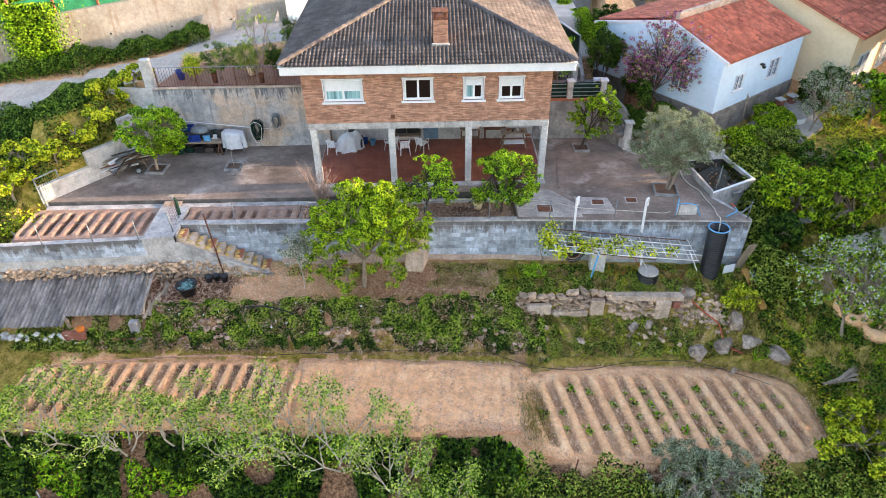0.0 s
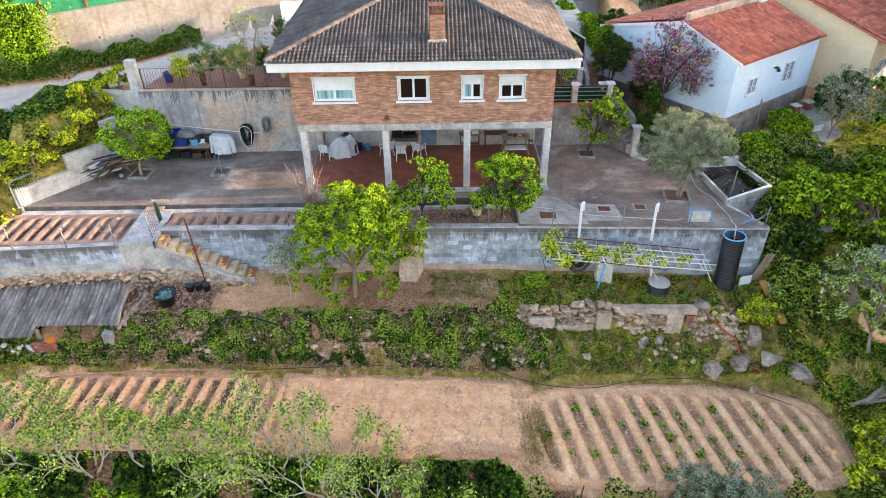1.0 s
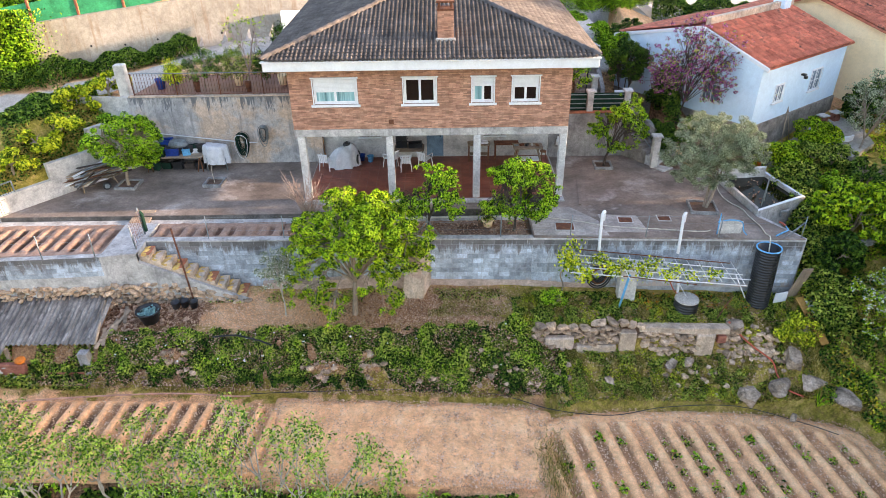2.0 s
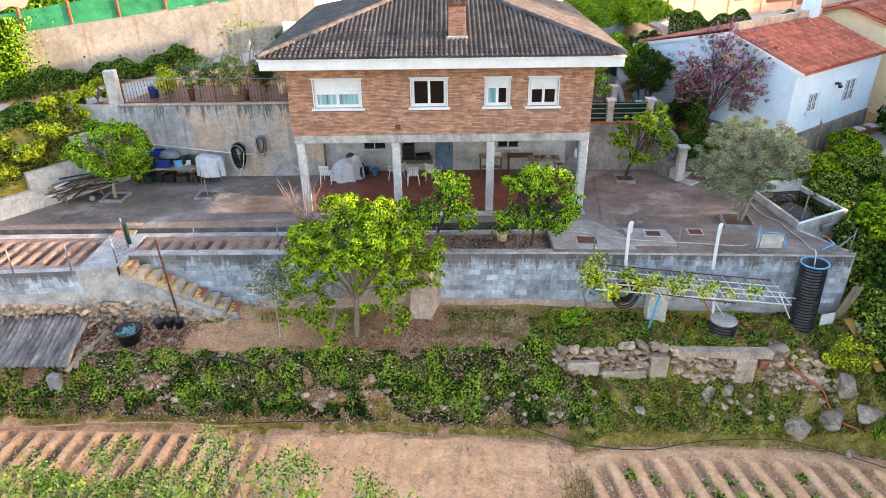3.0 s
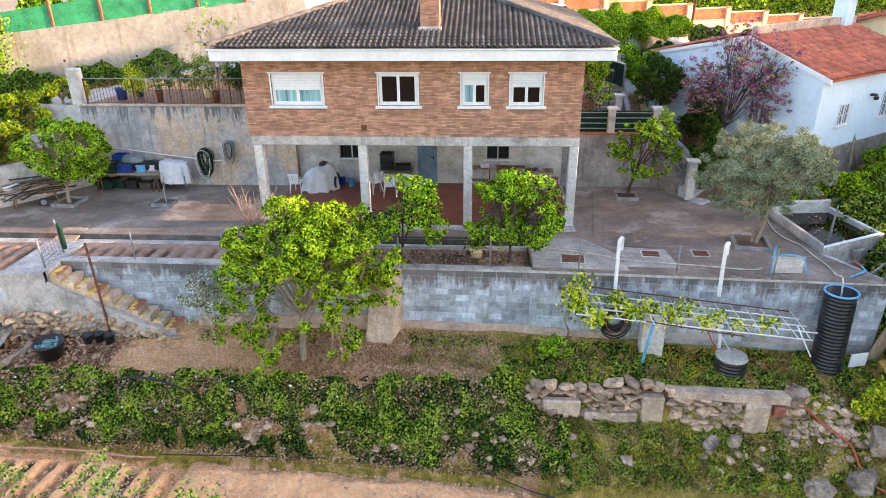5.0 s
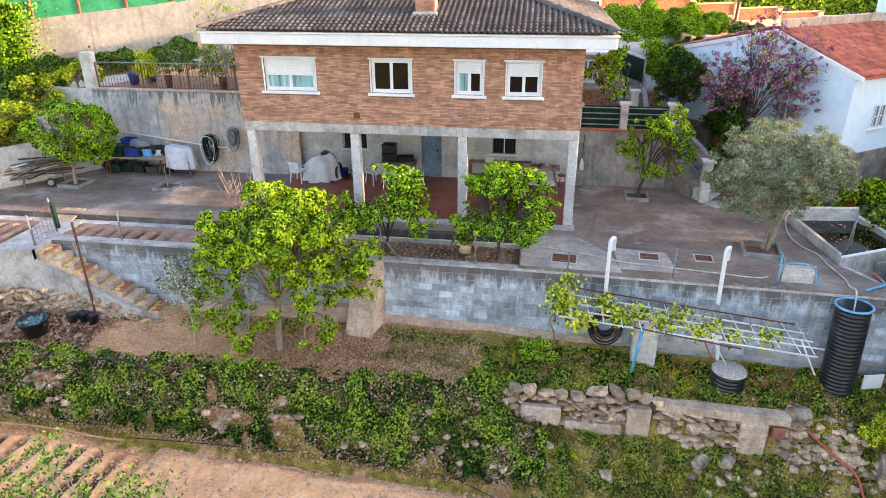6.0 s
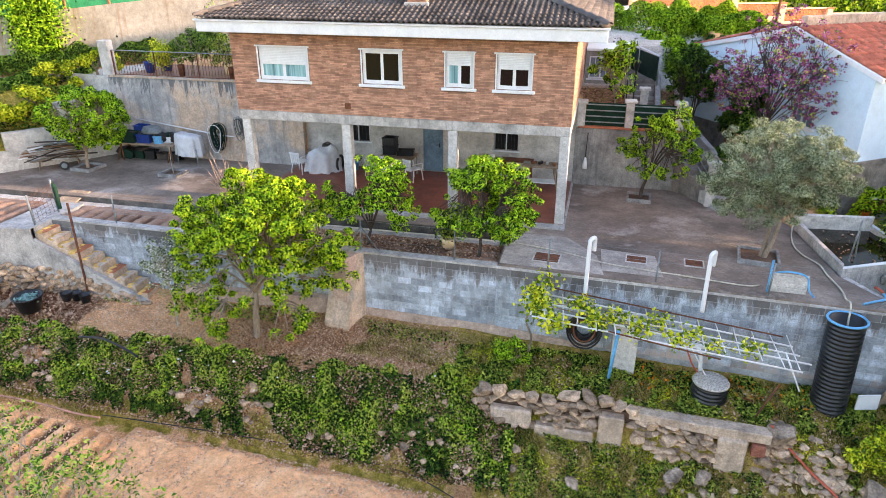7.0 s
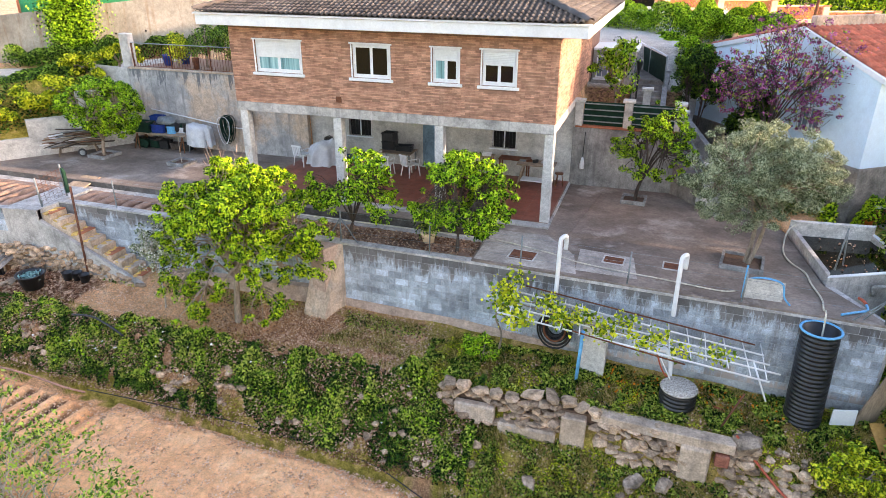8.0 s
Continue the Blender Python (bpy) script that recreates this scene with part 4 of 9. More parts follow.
facade = part("wall", wall_with_holes(HX0, HX1, HY0 + 0.012, HY0 + 0.28, BR0, BR1, WIN), "brick_mortar", house)
part("wall", box(HX1 - 0.28, HY0 + 0.282, BR0, HX1 - 0.012, HY1, BR1, 0), "brick_mortar", house)
part("wall", box(HX0 + 0.012, HY0 + 0.282, BR0, HX0 + 0.28, HY1, BR1, 0), "brick_mortar", house)
part("wall", box(HX0 + 0.28, HY1 - 0.28, BR0, HX1 - 0.28, HY1, BR1, 0), "brick_mortar", house)
part("floor_slab", box(HX0 + 0.29, HY0 + 0.29, 2.92, HX1 - 0.29, HY1 - 0.29, 3.12, 0), "old_concrete", house)
part("beam", box(HX0, HY0 - 0.03, 2.85, HX1, HY0 + 0.27, BR0 - 0.004, 0.012), "old_concrete", house)
part("beam", box(HX1 - 0.3, HY0 + 0.275, 2.85, HX1, 30.14, BR0 - 0.004, 0.012), "old_concrete", house)
part("beam", box(HX0, HY0 + 0.275, 2.85, HX0 + 0.3, 30.14, BR0 - 0.004, 0.012), "old_concrete", house)
for px in (-5.27, -1.87, 1.52, 4.86):
    part("pillar", box(px, 25.94, PORCH - 0.02, px + 0.28, 26.22, 2.85, 0.012), "pillar", house)
PORCH_HOLES = ((-3.45, -2.5, 1.15, 1.95), (-0.4, 0.36, PORCH, 2.2), (2.25, 3.15, 1.15, 1.95))
part("porch_wall", wall_with_holes(HX0, HX1, 30.2, 30.42, 0.0, 2.92, PORCH_HOLES), "pale", house)
# near-black sheet, painted as the unlit depth behind the porch openings
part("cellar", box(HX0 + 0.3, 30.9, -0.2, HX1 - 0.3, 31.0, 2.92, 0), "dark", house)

# roof: a hip with wide eaves
EX0, EX1, EY0, EY1, EZ = -6.09, 5.97, 25.27, 37.33, 5.99
SLOPE = 0.29
RD = (EX1 - EX0) / 2
RIDGE = EZ + SLOPE * RD
cxr, cyr = (EX0 + EX1) / 2, EY0 + RD
bm = bmesh.new()
a, b, c, d = [bm.verts.new(p) for p in ((EX0, EY0, EZ - 0.12), (EX1, EY0, EZ - 0.12), (EX1, EY1, EZ - 0.12), (EX0, EY1, EZ - 0.12))]
e, f = bm.verts.new((cxr, cyr, RIDGE - 0.12)), bm.verts.new((cxr, EY1 - RD + 0.001, RIDGE - 0.12))
for q in ((a, b, e), (b, c, f, e), (c, d, f), (d, a, e, f)):
    bm.faces.new(q)
bm.faces.new((d, c, b, a))
roof = part("roof", bm, "roof_rest", house)
for r_ in ((EX0 + .04, EY0 + .04, 5.56, EX1 - .04, EY0 + .16, EZ - 0.125), (EX1 - .16, EY0 + .165, 5.56, EX1 - .04, EY1 - .04, EZ - 0.125), (EX0 + .04, EY0 + .165, 5.56, EX0 + .16, EY1 - .04, EZ - 0.125)):
    part("fascia", box(*r_, 0.012), "white", roof)
part("eave_board", box(EX0 - .01, EY0 - .01, EZ - .121, EX1 + .01, EY0 + .2, EZ - .07, 0.006), "white", roof)
part("soffit", prism([(EX0 + .17, EY0 + .17), (EX1 - .17, EY0 + .17), (EX1 - .17, EY1 - .05), (EX0 + .17, EY1 - .05)], 5.6, 5.64), "white", roof)


def roof_z(y):
    return EZ + SLOPE * (y - EY0)


chimney = part("chimney", box(0.20, 26.45, 6.1, 0.76, 26.95, 7.35, 0.008), "brick_rest", roof)
part("cap", boxes([(0.17, 26.42, 7.35, 0.79, 26.98, 7.42), (0.22, 26.47, 7.42, 0.30, 26.55, 7.62), (0.66, 26.47, 7.42, 0.74, 26.55, 7.62), (0.22, 26.85, 7.42, 0.30, 26.93, 7.62), (0.66, 26.85, 7.42, 0.74, 26.93, 7.62), (0.16, 26.41, 7.62, 0.80, 26.99, 7.68)], 0.008), "rust", chimney, "dark weathered chimney cap")
part("flashing", box(0.12, 26.36, roof_z(26.36) - 0.02, 0.84, 26.46, roof_z(26.36) + 0.10, 0.01), "old_concrete", chimney)


def window(parent, x0, x1, z0, z1, y, shutter, mullion=True, curtain=()):
    """A white sliding window with a sill, a roller shutter box and glass, set in its opening."""
    w = part("window", boxes([(x0, y + .06, z0, x0 + .05, y + .12, z1), (x1 - .05, y + .06, z0, x1, y + .12, z1), (x0 + .05, y + .06, z0, x1 - .05, y + .12, z0 + .06), (x0 + .05, y + .06, z1 - .05, x1 - .05, y + .12, z1)], 0.004), "white", parent)
    part("sill", box(x0 - .12, y - .06, z0 - .09, x1 + .12, y + .14, z0 - .004, 0.008), "white", w)
    part("lintel", box(x0 - .09, y - .03, z1 + .004, x1 + .09, y + .10, z1 + .05, 0.006), "white", w)
    part("jamb", box(x0 - .045, y - .012, z0, x0 - .003, y + .05, z1, 0.004), "white", w)
    part("jamb", box(x1 + .003, y - .012, z0, x1 + .045, y + .05, z1, 0.004), "white", w)
    zt = z1 - .05
    if shutter:
        zs = z1 - shutter
        k = max(3, int(shutter / 0.05))
        bm = bmesh.new()
        prof = [(y + .055, zs)]
        for i in range(k):
            za, zb = zs + (z1 - .05 - zs) * i / k, zs + (z1 - .05 - zs) * (i + 1) / k
            prof += [(y + .035, za + .006), (y + .035, zb - .006), (y + .046, zb)]
        prof.append((y + .06, z1 - .05))
        rows = [[bm.verts.new((xx, py, pz)) for py, pz in prof] for xx in (x0 + .052, x1 - .052)]
        for i in range(len(prof)):
            j = (i + 1) % len(prof)
            bm.faces.new((rows[0][i], rows[1][i], rows[1][j], rows[0][j]))
        part("roller_shutter", bm, "white", w)
    n = 2 if mullion else 1
    for i in range(n):
        xa = x0 + .05 + (x1 - x0 - .1) * i / n
        xb = x0 + .05 + (x1 - x0 - .1) * (i + 1) / n
        sash = part("sash", boxes([(xa, y + .065, z0 + .06, xa + .045, y + .10, zt), (xb - .045, y + .065, z0 + .06, xb, y + .10, zt), (xa + .045, y + .065, z0 + .06, xb - .045, y + .10, z0 + .11), (xa + .045, y + .065, zt - .05, xb - .045, y + .10, zt)], 0.004), "white", w)
        part("pane", box(xa + .045, y + .078, z0 + .11, xb - .045, y + .084, zt - .05, 0), "curtain" if i in curtain else "glass", sash)
    return w


window(facade, *WIN[0], HY0, 0.52, curtain=(0, 1))
window(facade, *WIN[1], HY0, 0.0)
window(facade, *WIN[2], HY0, 0.36, curtain=(0,))
window(facade, *WIN[3], HY0, 0.42)

# ---- shared piece meshes ----


def shared(name, bm, mat):
    me = bpy.data.meshes.new(name)
    bm.to_mesh(me)
    bm.free()
    me.materials.append(M[mat])
    return me


def piece(name, me, parent, m):
    ob = new(name, me)
    ob.parent = parent
    ob.matrix_basis = m
    return ob


def rock_bm(rng, n=19, flat=0.8):
    bm = bmesh.new()
    for i in range(n):
        k = (i + .5) / n
        th, ph = math.acos(1 - 2 * k), math.pi * (1 + 5 ** .5) * i
        v = np.array((math.cos(ph) * math.sin(th), math.sin(ph) * math.sin(th), math.cos(th)))
        v = np.sign(v) * np.abs(v) ** .72
        v *= rng.uniform(0.33, 0.58)
        bm.verts.new((v[0], v[1], v[2] * flat))
    r = bmesh.ops.convex_hull(bm, input=bm.verts)
    bmesh.ops.delete(bm, geom=[g for g in r["geom_interior"] if isinstance(g, bmesh.types.BMVert)], context="VERTS")
    return bm


ROCKS = {}
for kind in ("stone", "boulder", "yellow_stone", "whitewash"):
    rr = np.random.default_rng(7)
    ROCKS[kind] = [shared("rock", rock_bm(rr), kind) for _ in range(8)]


def rocks_on(parent, spots, kind="stone", name="stone", seed=3):
    """Loose stones: rows of (x, y, z, width, depth, height)."""
    rng = np.random.default_rng(seed)
    for x, y, z, a, b, c in spots:
        m = pose(x, y, z, rng.uniform(-14, 14), rng.uniform(-14, 14), rng.uniform(0, 360)) @ Matrix.Diagonal((a, b, c, 1))
        piece(name, ROCKS[kind][rng.integers(8)], parent, m)


# ---- the neighbour's white house ----
def bar_grille(parent, x0, x1, z0, z1, y, n=5):
    for zz in (z0, (z0 + z1) / 2 - .01, z1 - .02):
        part("grille_rail", box(x0, y, zz, x1, y + .015, zz + .02, 0), "white", parent)
    for i in range(n):
        xx = x0 + (x1 - x0) * i / (n - 1)
        part("grille_bar", box(xx - .007, y - .016, z0, xx + .007, y - .002, z1, 0), "white", parent)


def small_window(parent, x0, x1, z0, z1, y, axis=0):
    """A framed window, proud of a wall whose face looks along -y (axis 0) or -x (axis 1)."""
    w = new("window")
    w.parent = parent
    if axis:
        w.matrix_basis = pose(0, 0, 0, 0, 0, -90)
    body = part("frame", boxes([(x0, y - .03, z0, x0 + .05, y + .02, z1), (x1 - .05, y - .03, z0, x1, y + .02, z1), (x0 + .05, y - .03, z0, x1 - .05, y + .02, z0 + .05), (x0 + .05, y - .03, z1 - .05, x1 - .05, y + .02, z1), ((x0 + x1) / 2 - .025, y - .028, z0 + .05, (x0 + x1) / 2 + .025, y + .02, z1 - .05)], .004), "white", w)
    part("pane", box(x0 + .05, y - .012, z0 + .05, x1 - .05, y - .006, z1 - .05, 0), "reflection_glass", w)
    part("sill", box(x0 - .08, y - .09, z0 - .07, x1 + .08, y + .02, z0 - .004, .006), "white", w)
    bar_grille(w, x0 + .02, x1 - .02, z0 + .03, z1 - .03, y - .07)
    return w


def tile_mesh(name, mat, w=0.24, l=0.40, h=None):
    """A curved roof tile lying along +y, its front edge at y = 0."""
    h = w * .36 if h is None else h
    bm = bmesh.new()
    sec = [(-0.5, 0.0), (-0.36, 0.0), (-0.25, 0.55), (-0.05, 0.98), (0.12, 0.98), (0.33, 0.5), (0.44, 0.0), (0.5, 0.0)]
    lo = [bm.verts.new((x * w, 0, z * h - 0.018)) for x, z in sec]
    a = [bm.verts.new((x * w, 0, z * h + 0.018)) for x, z in sec]
    b = [bm.verts.new((x * w * 0.97, l, z * h - 0.016)) for x, z in sec]
    for i in range(len(sec) - 1):
        bm.faces.new((a[i], a[i + 1], b[i + 1], b[i])).smooth = True
        bm.faces.new((lo[i], lo[i + 1], a[i + 1], a[i]))
    return shared(name, bm, mat)


def lay_tiles(parent, mat, mat_rest, origin, along, upward, width, length, inside, w=0.24, step=0.34, parts=300, seed=5):
    """Rows of curved tiles up a slope; the first ones are objects, the rest one joined part."""
    rng = np.random.default_rng(seed)
    ax, uy = Vector(along).normalized(), Vector(upward).normalized()
    nz = ax.cross(uy)
    me = tile_mesh("roof_tile", mat, w, step * 1.18)
    base = np.empty(len(me.vertices) * 3)
    me.vertices.foreach_get("co", base)
    base = base.reshape(-1, 3)
    polys = [tuple(p.vertices) for p in me.polygons]
    verts, faces, made = [], [], 0
    for j in range(int(length / step)):
        for i in range(int(width / w)):
            u, v = (i + 0.5) * w, j * step
            if not inside(u, v + step * 0.5):
                continue
            p = Vector(origin) + ax * u + uy * v
            tilt = rng.uniform(-0.005, 0.005)
            m = Matrix(((ax.x, uy.x, nz.x, p.x), (ax.y, uy.y, nz.y, p.y), (ax.z, uy.z, nz.z, p.z + tilt), (0, 0, 0, 1))) @ pose(0, 0, 0, 0, rng.uniform(-.5, .5), rng.uniform(-.7, .7))
            if made < parts:
                piece("roof_tile", me, parent, m)
                made += 1
            else:
                r = np.array(m)
                o = len(verts)
                verts.extend((base @ r[:3, :3].T + r[:3, 3]).tolist())
                faces.extend([tuple(k + o for k in f) for f in polys])
    if verts:
        mj = bpy.data.meshes.new("roof_tiles")
        mj.from_pydata(verts, [], faces)
        mj.polygons.foreach_set("use_smooth", np.ones(len(mj.polygons), bool))
        mj.materials.append(M[mat_rest])
        ob = new("roof_tiles", mj)
        ob.parent = parent
        tagged(ob, kind="stuff")


wh = thing("house", "white rendered cottage with a red tiled roof", "house", (13.74, 29.2, 0), 36.0)
WL, WG, WR = 7.1, 7.7, 3.15
part("wall", prism([(0, 0), (WL, 0), (WL, WG), (0, WG)], 1.75, 4.32), "white_wall", wh)
bm = bmesh.new()
q = [bm.verts.new(p) for p in ((0, 0, 4.322), (0, WG, 4.322), (0, WR, 5.42), (WL, 0, 4.322), (WL, WG, 4.322), (WL, WR, 5.42))]
for fc in ((0, 2, 1), (3, 4, 5), (0, 3, 5, 2), (2, 5, 4, 1), (1, 4, 3, 0)):
    bm.faces.new([q[i] for i in fc])
bmesh.ops.recalc_face_normals(bm, faces=bm.faces)
part("gable", bm, "white_wall", wh)
part("plinth", box(-0.06, -0.06, -0.6, WL + 0.06, WG, 1.746, 0.02), "plinth", wh)
sl = math.atan2(1.1, WR)
wroof = part("roof", prism([(-0.02, -0.22), (WL + 0.15, -0.22), (WL + 0.15, WR), (-0.02, WR)], [4.26, 4.26, 5.43, 5.43], [4.33, 4.33, 5.5, 5.5]), "red_roof_rest", wh)
wroof2 = part("roof", prism([(-0.02, WR + 0.005), (WL + 0.15, WR + 0.005), (WL + 0.15, WG + .25), (-0.02, WG + .25)], [5.43, 5.43, 4.28, 4.28], [5.5, 5.5, 4.35, 4.35]), "red_roof_rest", wh)
part("verge", prism([(-0.07, -0.25), (0.03, -0.25), (0.03, WR), (-0.07, WR)], [4.2, 4.2, 5.36, 5.36], [4.35, 4.35, 5.51, 5.51]), "white", wroof)
part("verge", prism([(-0.07, WR), (0.03, WR), (0.03, WG + .3), (-0.07, WG + .3)], [5.36, 5.36, 4.2, 4.2], [5.51, 5.51, 4.35, 4.35]), "white", wroof2)
part("ridge_wall", box(0.3, WR - 0.12, 5.3, WL, WR + 0.12, 5.82, 0.02), "tan_concrete", wroof)
wch = part("chimney", box(WL - 1.2, WR - 0.3, 5.3, WL - 0.6, WR + 0.3, 6.5, 0.015), "white_wall", wroof)
part("cap", box(WL - 1.27, WR - 0.37, 6.5, WL - 0.53, WR + 0.37, 6.58, 0.01), "rust", wch)
small_window(wh, 1.35, 2.05, 2.55, 3.35, 0.0)
small_window(wh, 4.3, 5.2, 2.5, 3.5, 0.0)
small_window(wh, -2.6, -1.7, 2.4, 3.2, 0.0, 1)
small_window(wh, -4.2, -3.5, 2.4, 3.2, 0.0, 1)
part("lamp", boxes([(3.3, -.2, 3.42, 3.5, 0, 3.5), (3.32, -.28, 3.3, 3.48, -.14, 3.41)], .015), "black", wh, "small black wall lantern")
for (rf, org, al, upv, ln) in ((wroof, (0.04, -0.24, 4.36), (1, 0, 0), (0, math.cos(sl), math.sin(sl)), 3.45), (wroof2, (WL + 0.12, WG + 0.27, 4.38), (-1, 0, 0), (0, -math.cos(sl * .75), math.sin(sl * .75)), 4.6)):
    lay_tiles(rf, "red_roof", "red_roof_rest", org, al, upv, WL + 0.05, ln, lambda u, v: True, parts=300 if rf is wroof else 0, w=.2, step=.34)

# ---- the cream house beyond ----
ch = thing("house", "cream rendered house with a dark red tiled roof", "house", (21.9, 32.6, 0), 40.0)
part("wall", box(0, 0, -0.5, 8, 9, 4.3, 0.01), "cream", ch)
croof = part("roof", prism([(-0.4, -0.4), (8.4, -0.4), (8.4, 4.5), (-0.4, 4.5)], [4.25, 4.25, 5.85, 5.85], [4.37, 4.37, 5.97, 5.97]), "red_roof_rest", ch)
croof2 = part("roof", prism([(-0.4, 4.5), (8.4, 4.5), (8.4, 9.4), (-0.4, 9.4)], [5.85, 5.85, 4.25, 4.25], [5.97, 5.97, 4.37, 4.37]), "red_roof_rest", ch)
part("gable", prism([(0.01, 0.1), (7.99, 0.1), (7.99, 4.5), (0.01, 4.5)], 4.3, [4.35, 4.35, 5.84, 5.84]), "cream", ch)
part("gable", prism([(0.01, 4.5), (7.99, 4.5), (7.99, 8.9), (0.01, 8.9)], 4.3, [5.84, 5.84, 4.35, 4.35]), "cream", ch)
cs = math.atan2(1.6, 4.9)
lay_tiles(croof, "red_roof", "red_roof_rest", (-0.4, -0.42, 4.40), (1, 0, 0), (0, math.cos(cs), math.sin(cs)), 8.8, 5.1, lambda u, v: True, parts=0)
lay_tiles(croof2, "red_roof", "red_roof_rest", (8.4, 9.42, 4.40), (-1, 0, 0), (0, -math.cos(cs), math.sin(cs)), 8.8, 5.1, lambda u, v: True, parts=0)
small_window(ch, 1.2, 2.6, 1.6, 3.0, 0.0)
small_window(ch, 4.2, 5.6, 1.6, 3.0, 0.0)

# ---- upper terrace railing and its post ----
rail = thing("railing", "thin grey iron railing along the upper terrace", "railing")
part("top_rail", tube([(-13.05, 30.03, 4.22), (-5.45, 30.03, 4.22)], 0.02, 6), "steel", rail)
part("bottom_rail", tube([(-13.05, 30.03, 3.3), (-5.45, 30.03, 3.3)], 0.014, 6), "rust", rail)
bar_me = shared("baluster", box(-.006, -.006, 3.3, .006, .006, 4.22, 0), "rust")
for i in range(58):
    piece("baluster", bar_me, rail, pose(-13.0 + i * 0.13, 30.03, 0))
for i in range(5):
    part("post", box(-13.07 + i * 1.88, 30.01, 3.18, -13.03 + i * 1.88, 30.05, 4.22, .004), "rust", rail)
tagged(part("gate_post", box(-13.75, 30.15, 2.2, -13.3, 30.5, 4.55, .02), "pale"), "squat pale concrete post beside the railing", "post")
tagged(part("kerb", box(-13.3, 29.88, UPPER + .004, -5.4, 30.12, UPPER + .07, .01), "tan_concrete"), "concrete kerb on top of the retaining wall", "kerb", kind="structure")

# ---- right: fence on the wall, posts with caps, stairs ----
fence = thing("fence", "metal bar fence with green netting between capped posts", "fence")
for px, py, z0, z1 in ((5.28, 30.2, 2.15, 3.0), (6.9, 30.28, 2.15, 3.05), (8.55, 30.33, 2.15, 3.05)):
    p = part("post", box(px - .13, py - .05, z0, px + .13, py + .21, z1, .01), "pale", fence)
    part("cap", box(px - .2, py - .12, z1, px + .2, py + .28, z1 + .09, .015), "pale", p)
for xa, xb in ((5.43, 6.75), (7.05, 8.4)):
    for k in range(4):
        part("rail", box(xa, 30.3, 2.32 + k * .2, xb, 30.33, 2.36 + k * .2, .004), "steel", fence)
    part("netting", box(xa, 30.37, 2.2, xb, 30.38, 3.0, 0), "green", fence, "dark green shade netting")
part("sill", box(5.2, 30.1, 2.152, 8.7, 30.45, 2.2, .008), "terracotta", fence)
stairs = thing("garden_stairs", "concrete stairs climbing beside the house", "stairs", kind="structure")
UPHILL, ACROSS = Vector((-.614, .789)), Vector((.789, .614))


def stair_strip(s0, s1, w0, w1):
    """A four-sided piece of the stairs' plan: s runs uphill, w across."""
    o = Vector((9.6, 28.92))
    return [tuple(o + UPHILL * a + ACROSS * b) for a, b in ((s0, w0), (s0, w1), (s1, w1), (s1, w0))]


for k in range(11):
    part("step", prism(stair_strip(k * .28 - .2, k * .28 + .1, 0, 1.05), -.3, .14 + (k + 1) * .175, .012), "old_concrete" if k < 2 else "court", stairs)
part("string_wall", prism(stair_strip(-.3, 2.9, 1.054, 1.27), -2.3, [.75, .75, 2.45, 2.45]), "dark_render", stairs)
part("landing", prism(stair_strip(-.75, -.204, -.1, 1.3), -.2, .14, .012), "old_concrete", stairs)
np_ = part("newel_post", box(9.5, 28.72, .1, 9.8, 29.0, 1.5, .012), "pale", stairs)
part("cap", box(9.43, 28.65, 1.5, 9.87, 29.07, 1.59, .015), "pale", np_)
tagged(part("planting_bed", prism([(10.75, 28.6), (10.75, 31.7), (9.0, 31.7), (9.6, 28.95)], -2.4, [.15, 1.0, 1.0, .1]), "dark_soil"), "dark earth bank beside the garden stairs", "bed", kind="structure")
for k in range(3):
    hand = thing("handrail", "thin metal handrail bar along the garden stairs", "handrail", group="stair handrail bars")
    part("rail", tube([(9.52, 28.98, .88 + k * .27), (8.62, 30.2, 2.0 + k * .25), (8.58, 30.26, 2.06 + k * .25)], .022, 6), "steel", hand)
court = thing("side_court", "worn concrete court with steps beside the house", "court", kind="structure")
part("floor", prism([(5.16, 30.42), (8.7, 30.5), (8.7, 32.7), (5.16, 32.7)], 1.9, 2.2), "court", court)
for k in range(6):
    part("step", box(6.75, 32.7 + k * .3, 1.9, 7.85, 33.02 + k * .3, 2.2 + (k + 1) * .17, .012), "court", court)
part("string_wall", prism([(7.86, 32.5), (8.06, 32.5), (8.06, 34.6), (7.86, 34.6)], 1.9, [2.5, 2.5, 3.4, 3.4], .01), "dark_render", court)
part("landing", prism([(5.16, 34.52), (8.1, 34.52), (8.1, 39.0), (5.9, 39.0)], 2.0, 3.2), "court", court)
ip = part("newel_post", box(7.27, 31.85, 2.2, 7.53, 32.11, 3.2, .012), "pale", court)
part("cap", box(7.2, 31.78, 3.2, 7.6, 32.18, 3.29, .015), "pale", ip)
annex = thing("annex", "grey rendered annex with a barred window", "building", kind="structure")
part("wall", wall_with_holes(5.16, 6.75, 34.4, 34.58, 2.2, 4.2, ((5.3, 6.2, 3.15, 4.0),)), "dark_render", annex)
part("wall", box(6.57, 34.582, 2.2, 6.75, 36.2, 4.2, 0), "dark_render", annex)
part("roof_slab", box(5.16, 34.3, 4.204, 6.85, 36.3, 4.3, .01), "white", annex)
# near-black sheet painted as the unlit room behind the window
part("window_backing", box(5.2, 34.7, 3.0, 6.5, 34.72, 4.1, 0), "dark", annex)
small_window(annex, 5.3, 6.2, 3.15, 4.0, 34.45)
snet = thing("fence", "green netting fence with a white top rail above the court", "fence")
NET = ((7.9, 33.8), (7.25, 36.0), (6.65, 38.0))
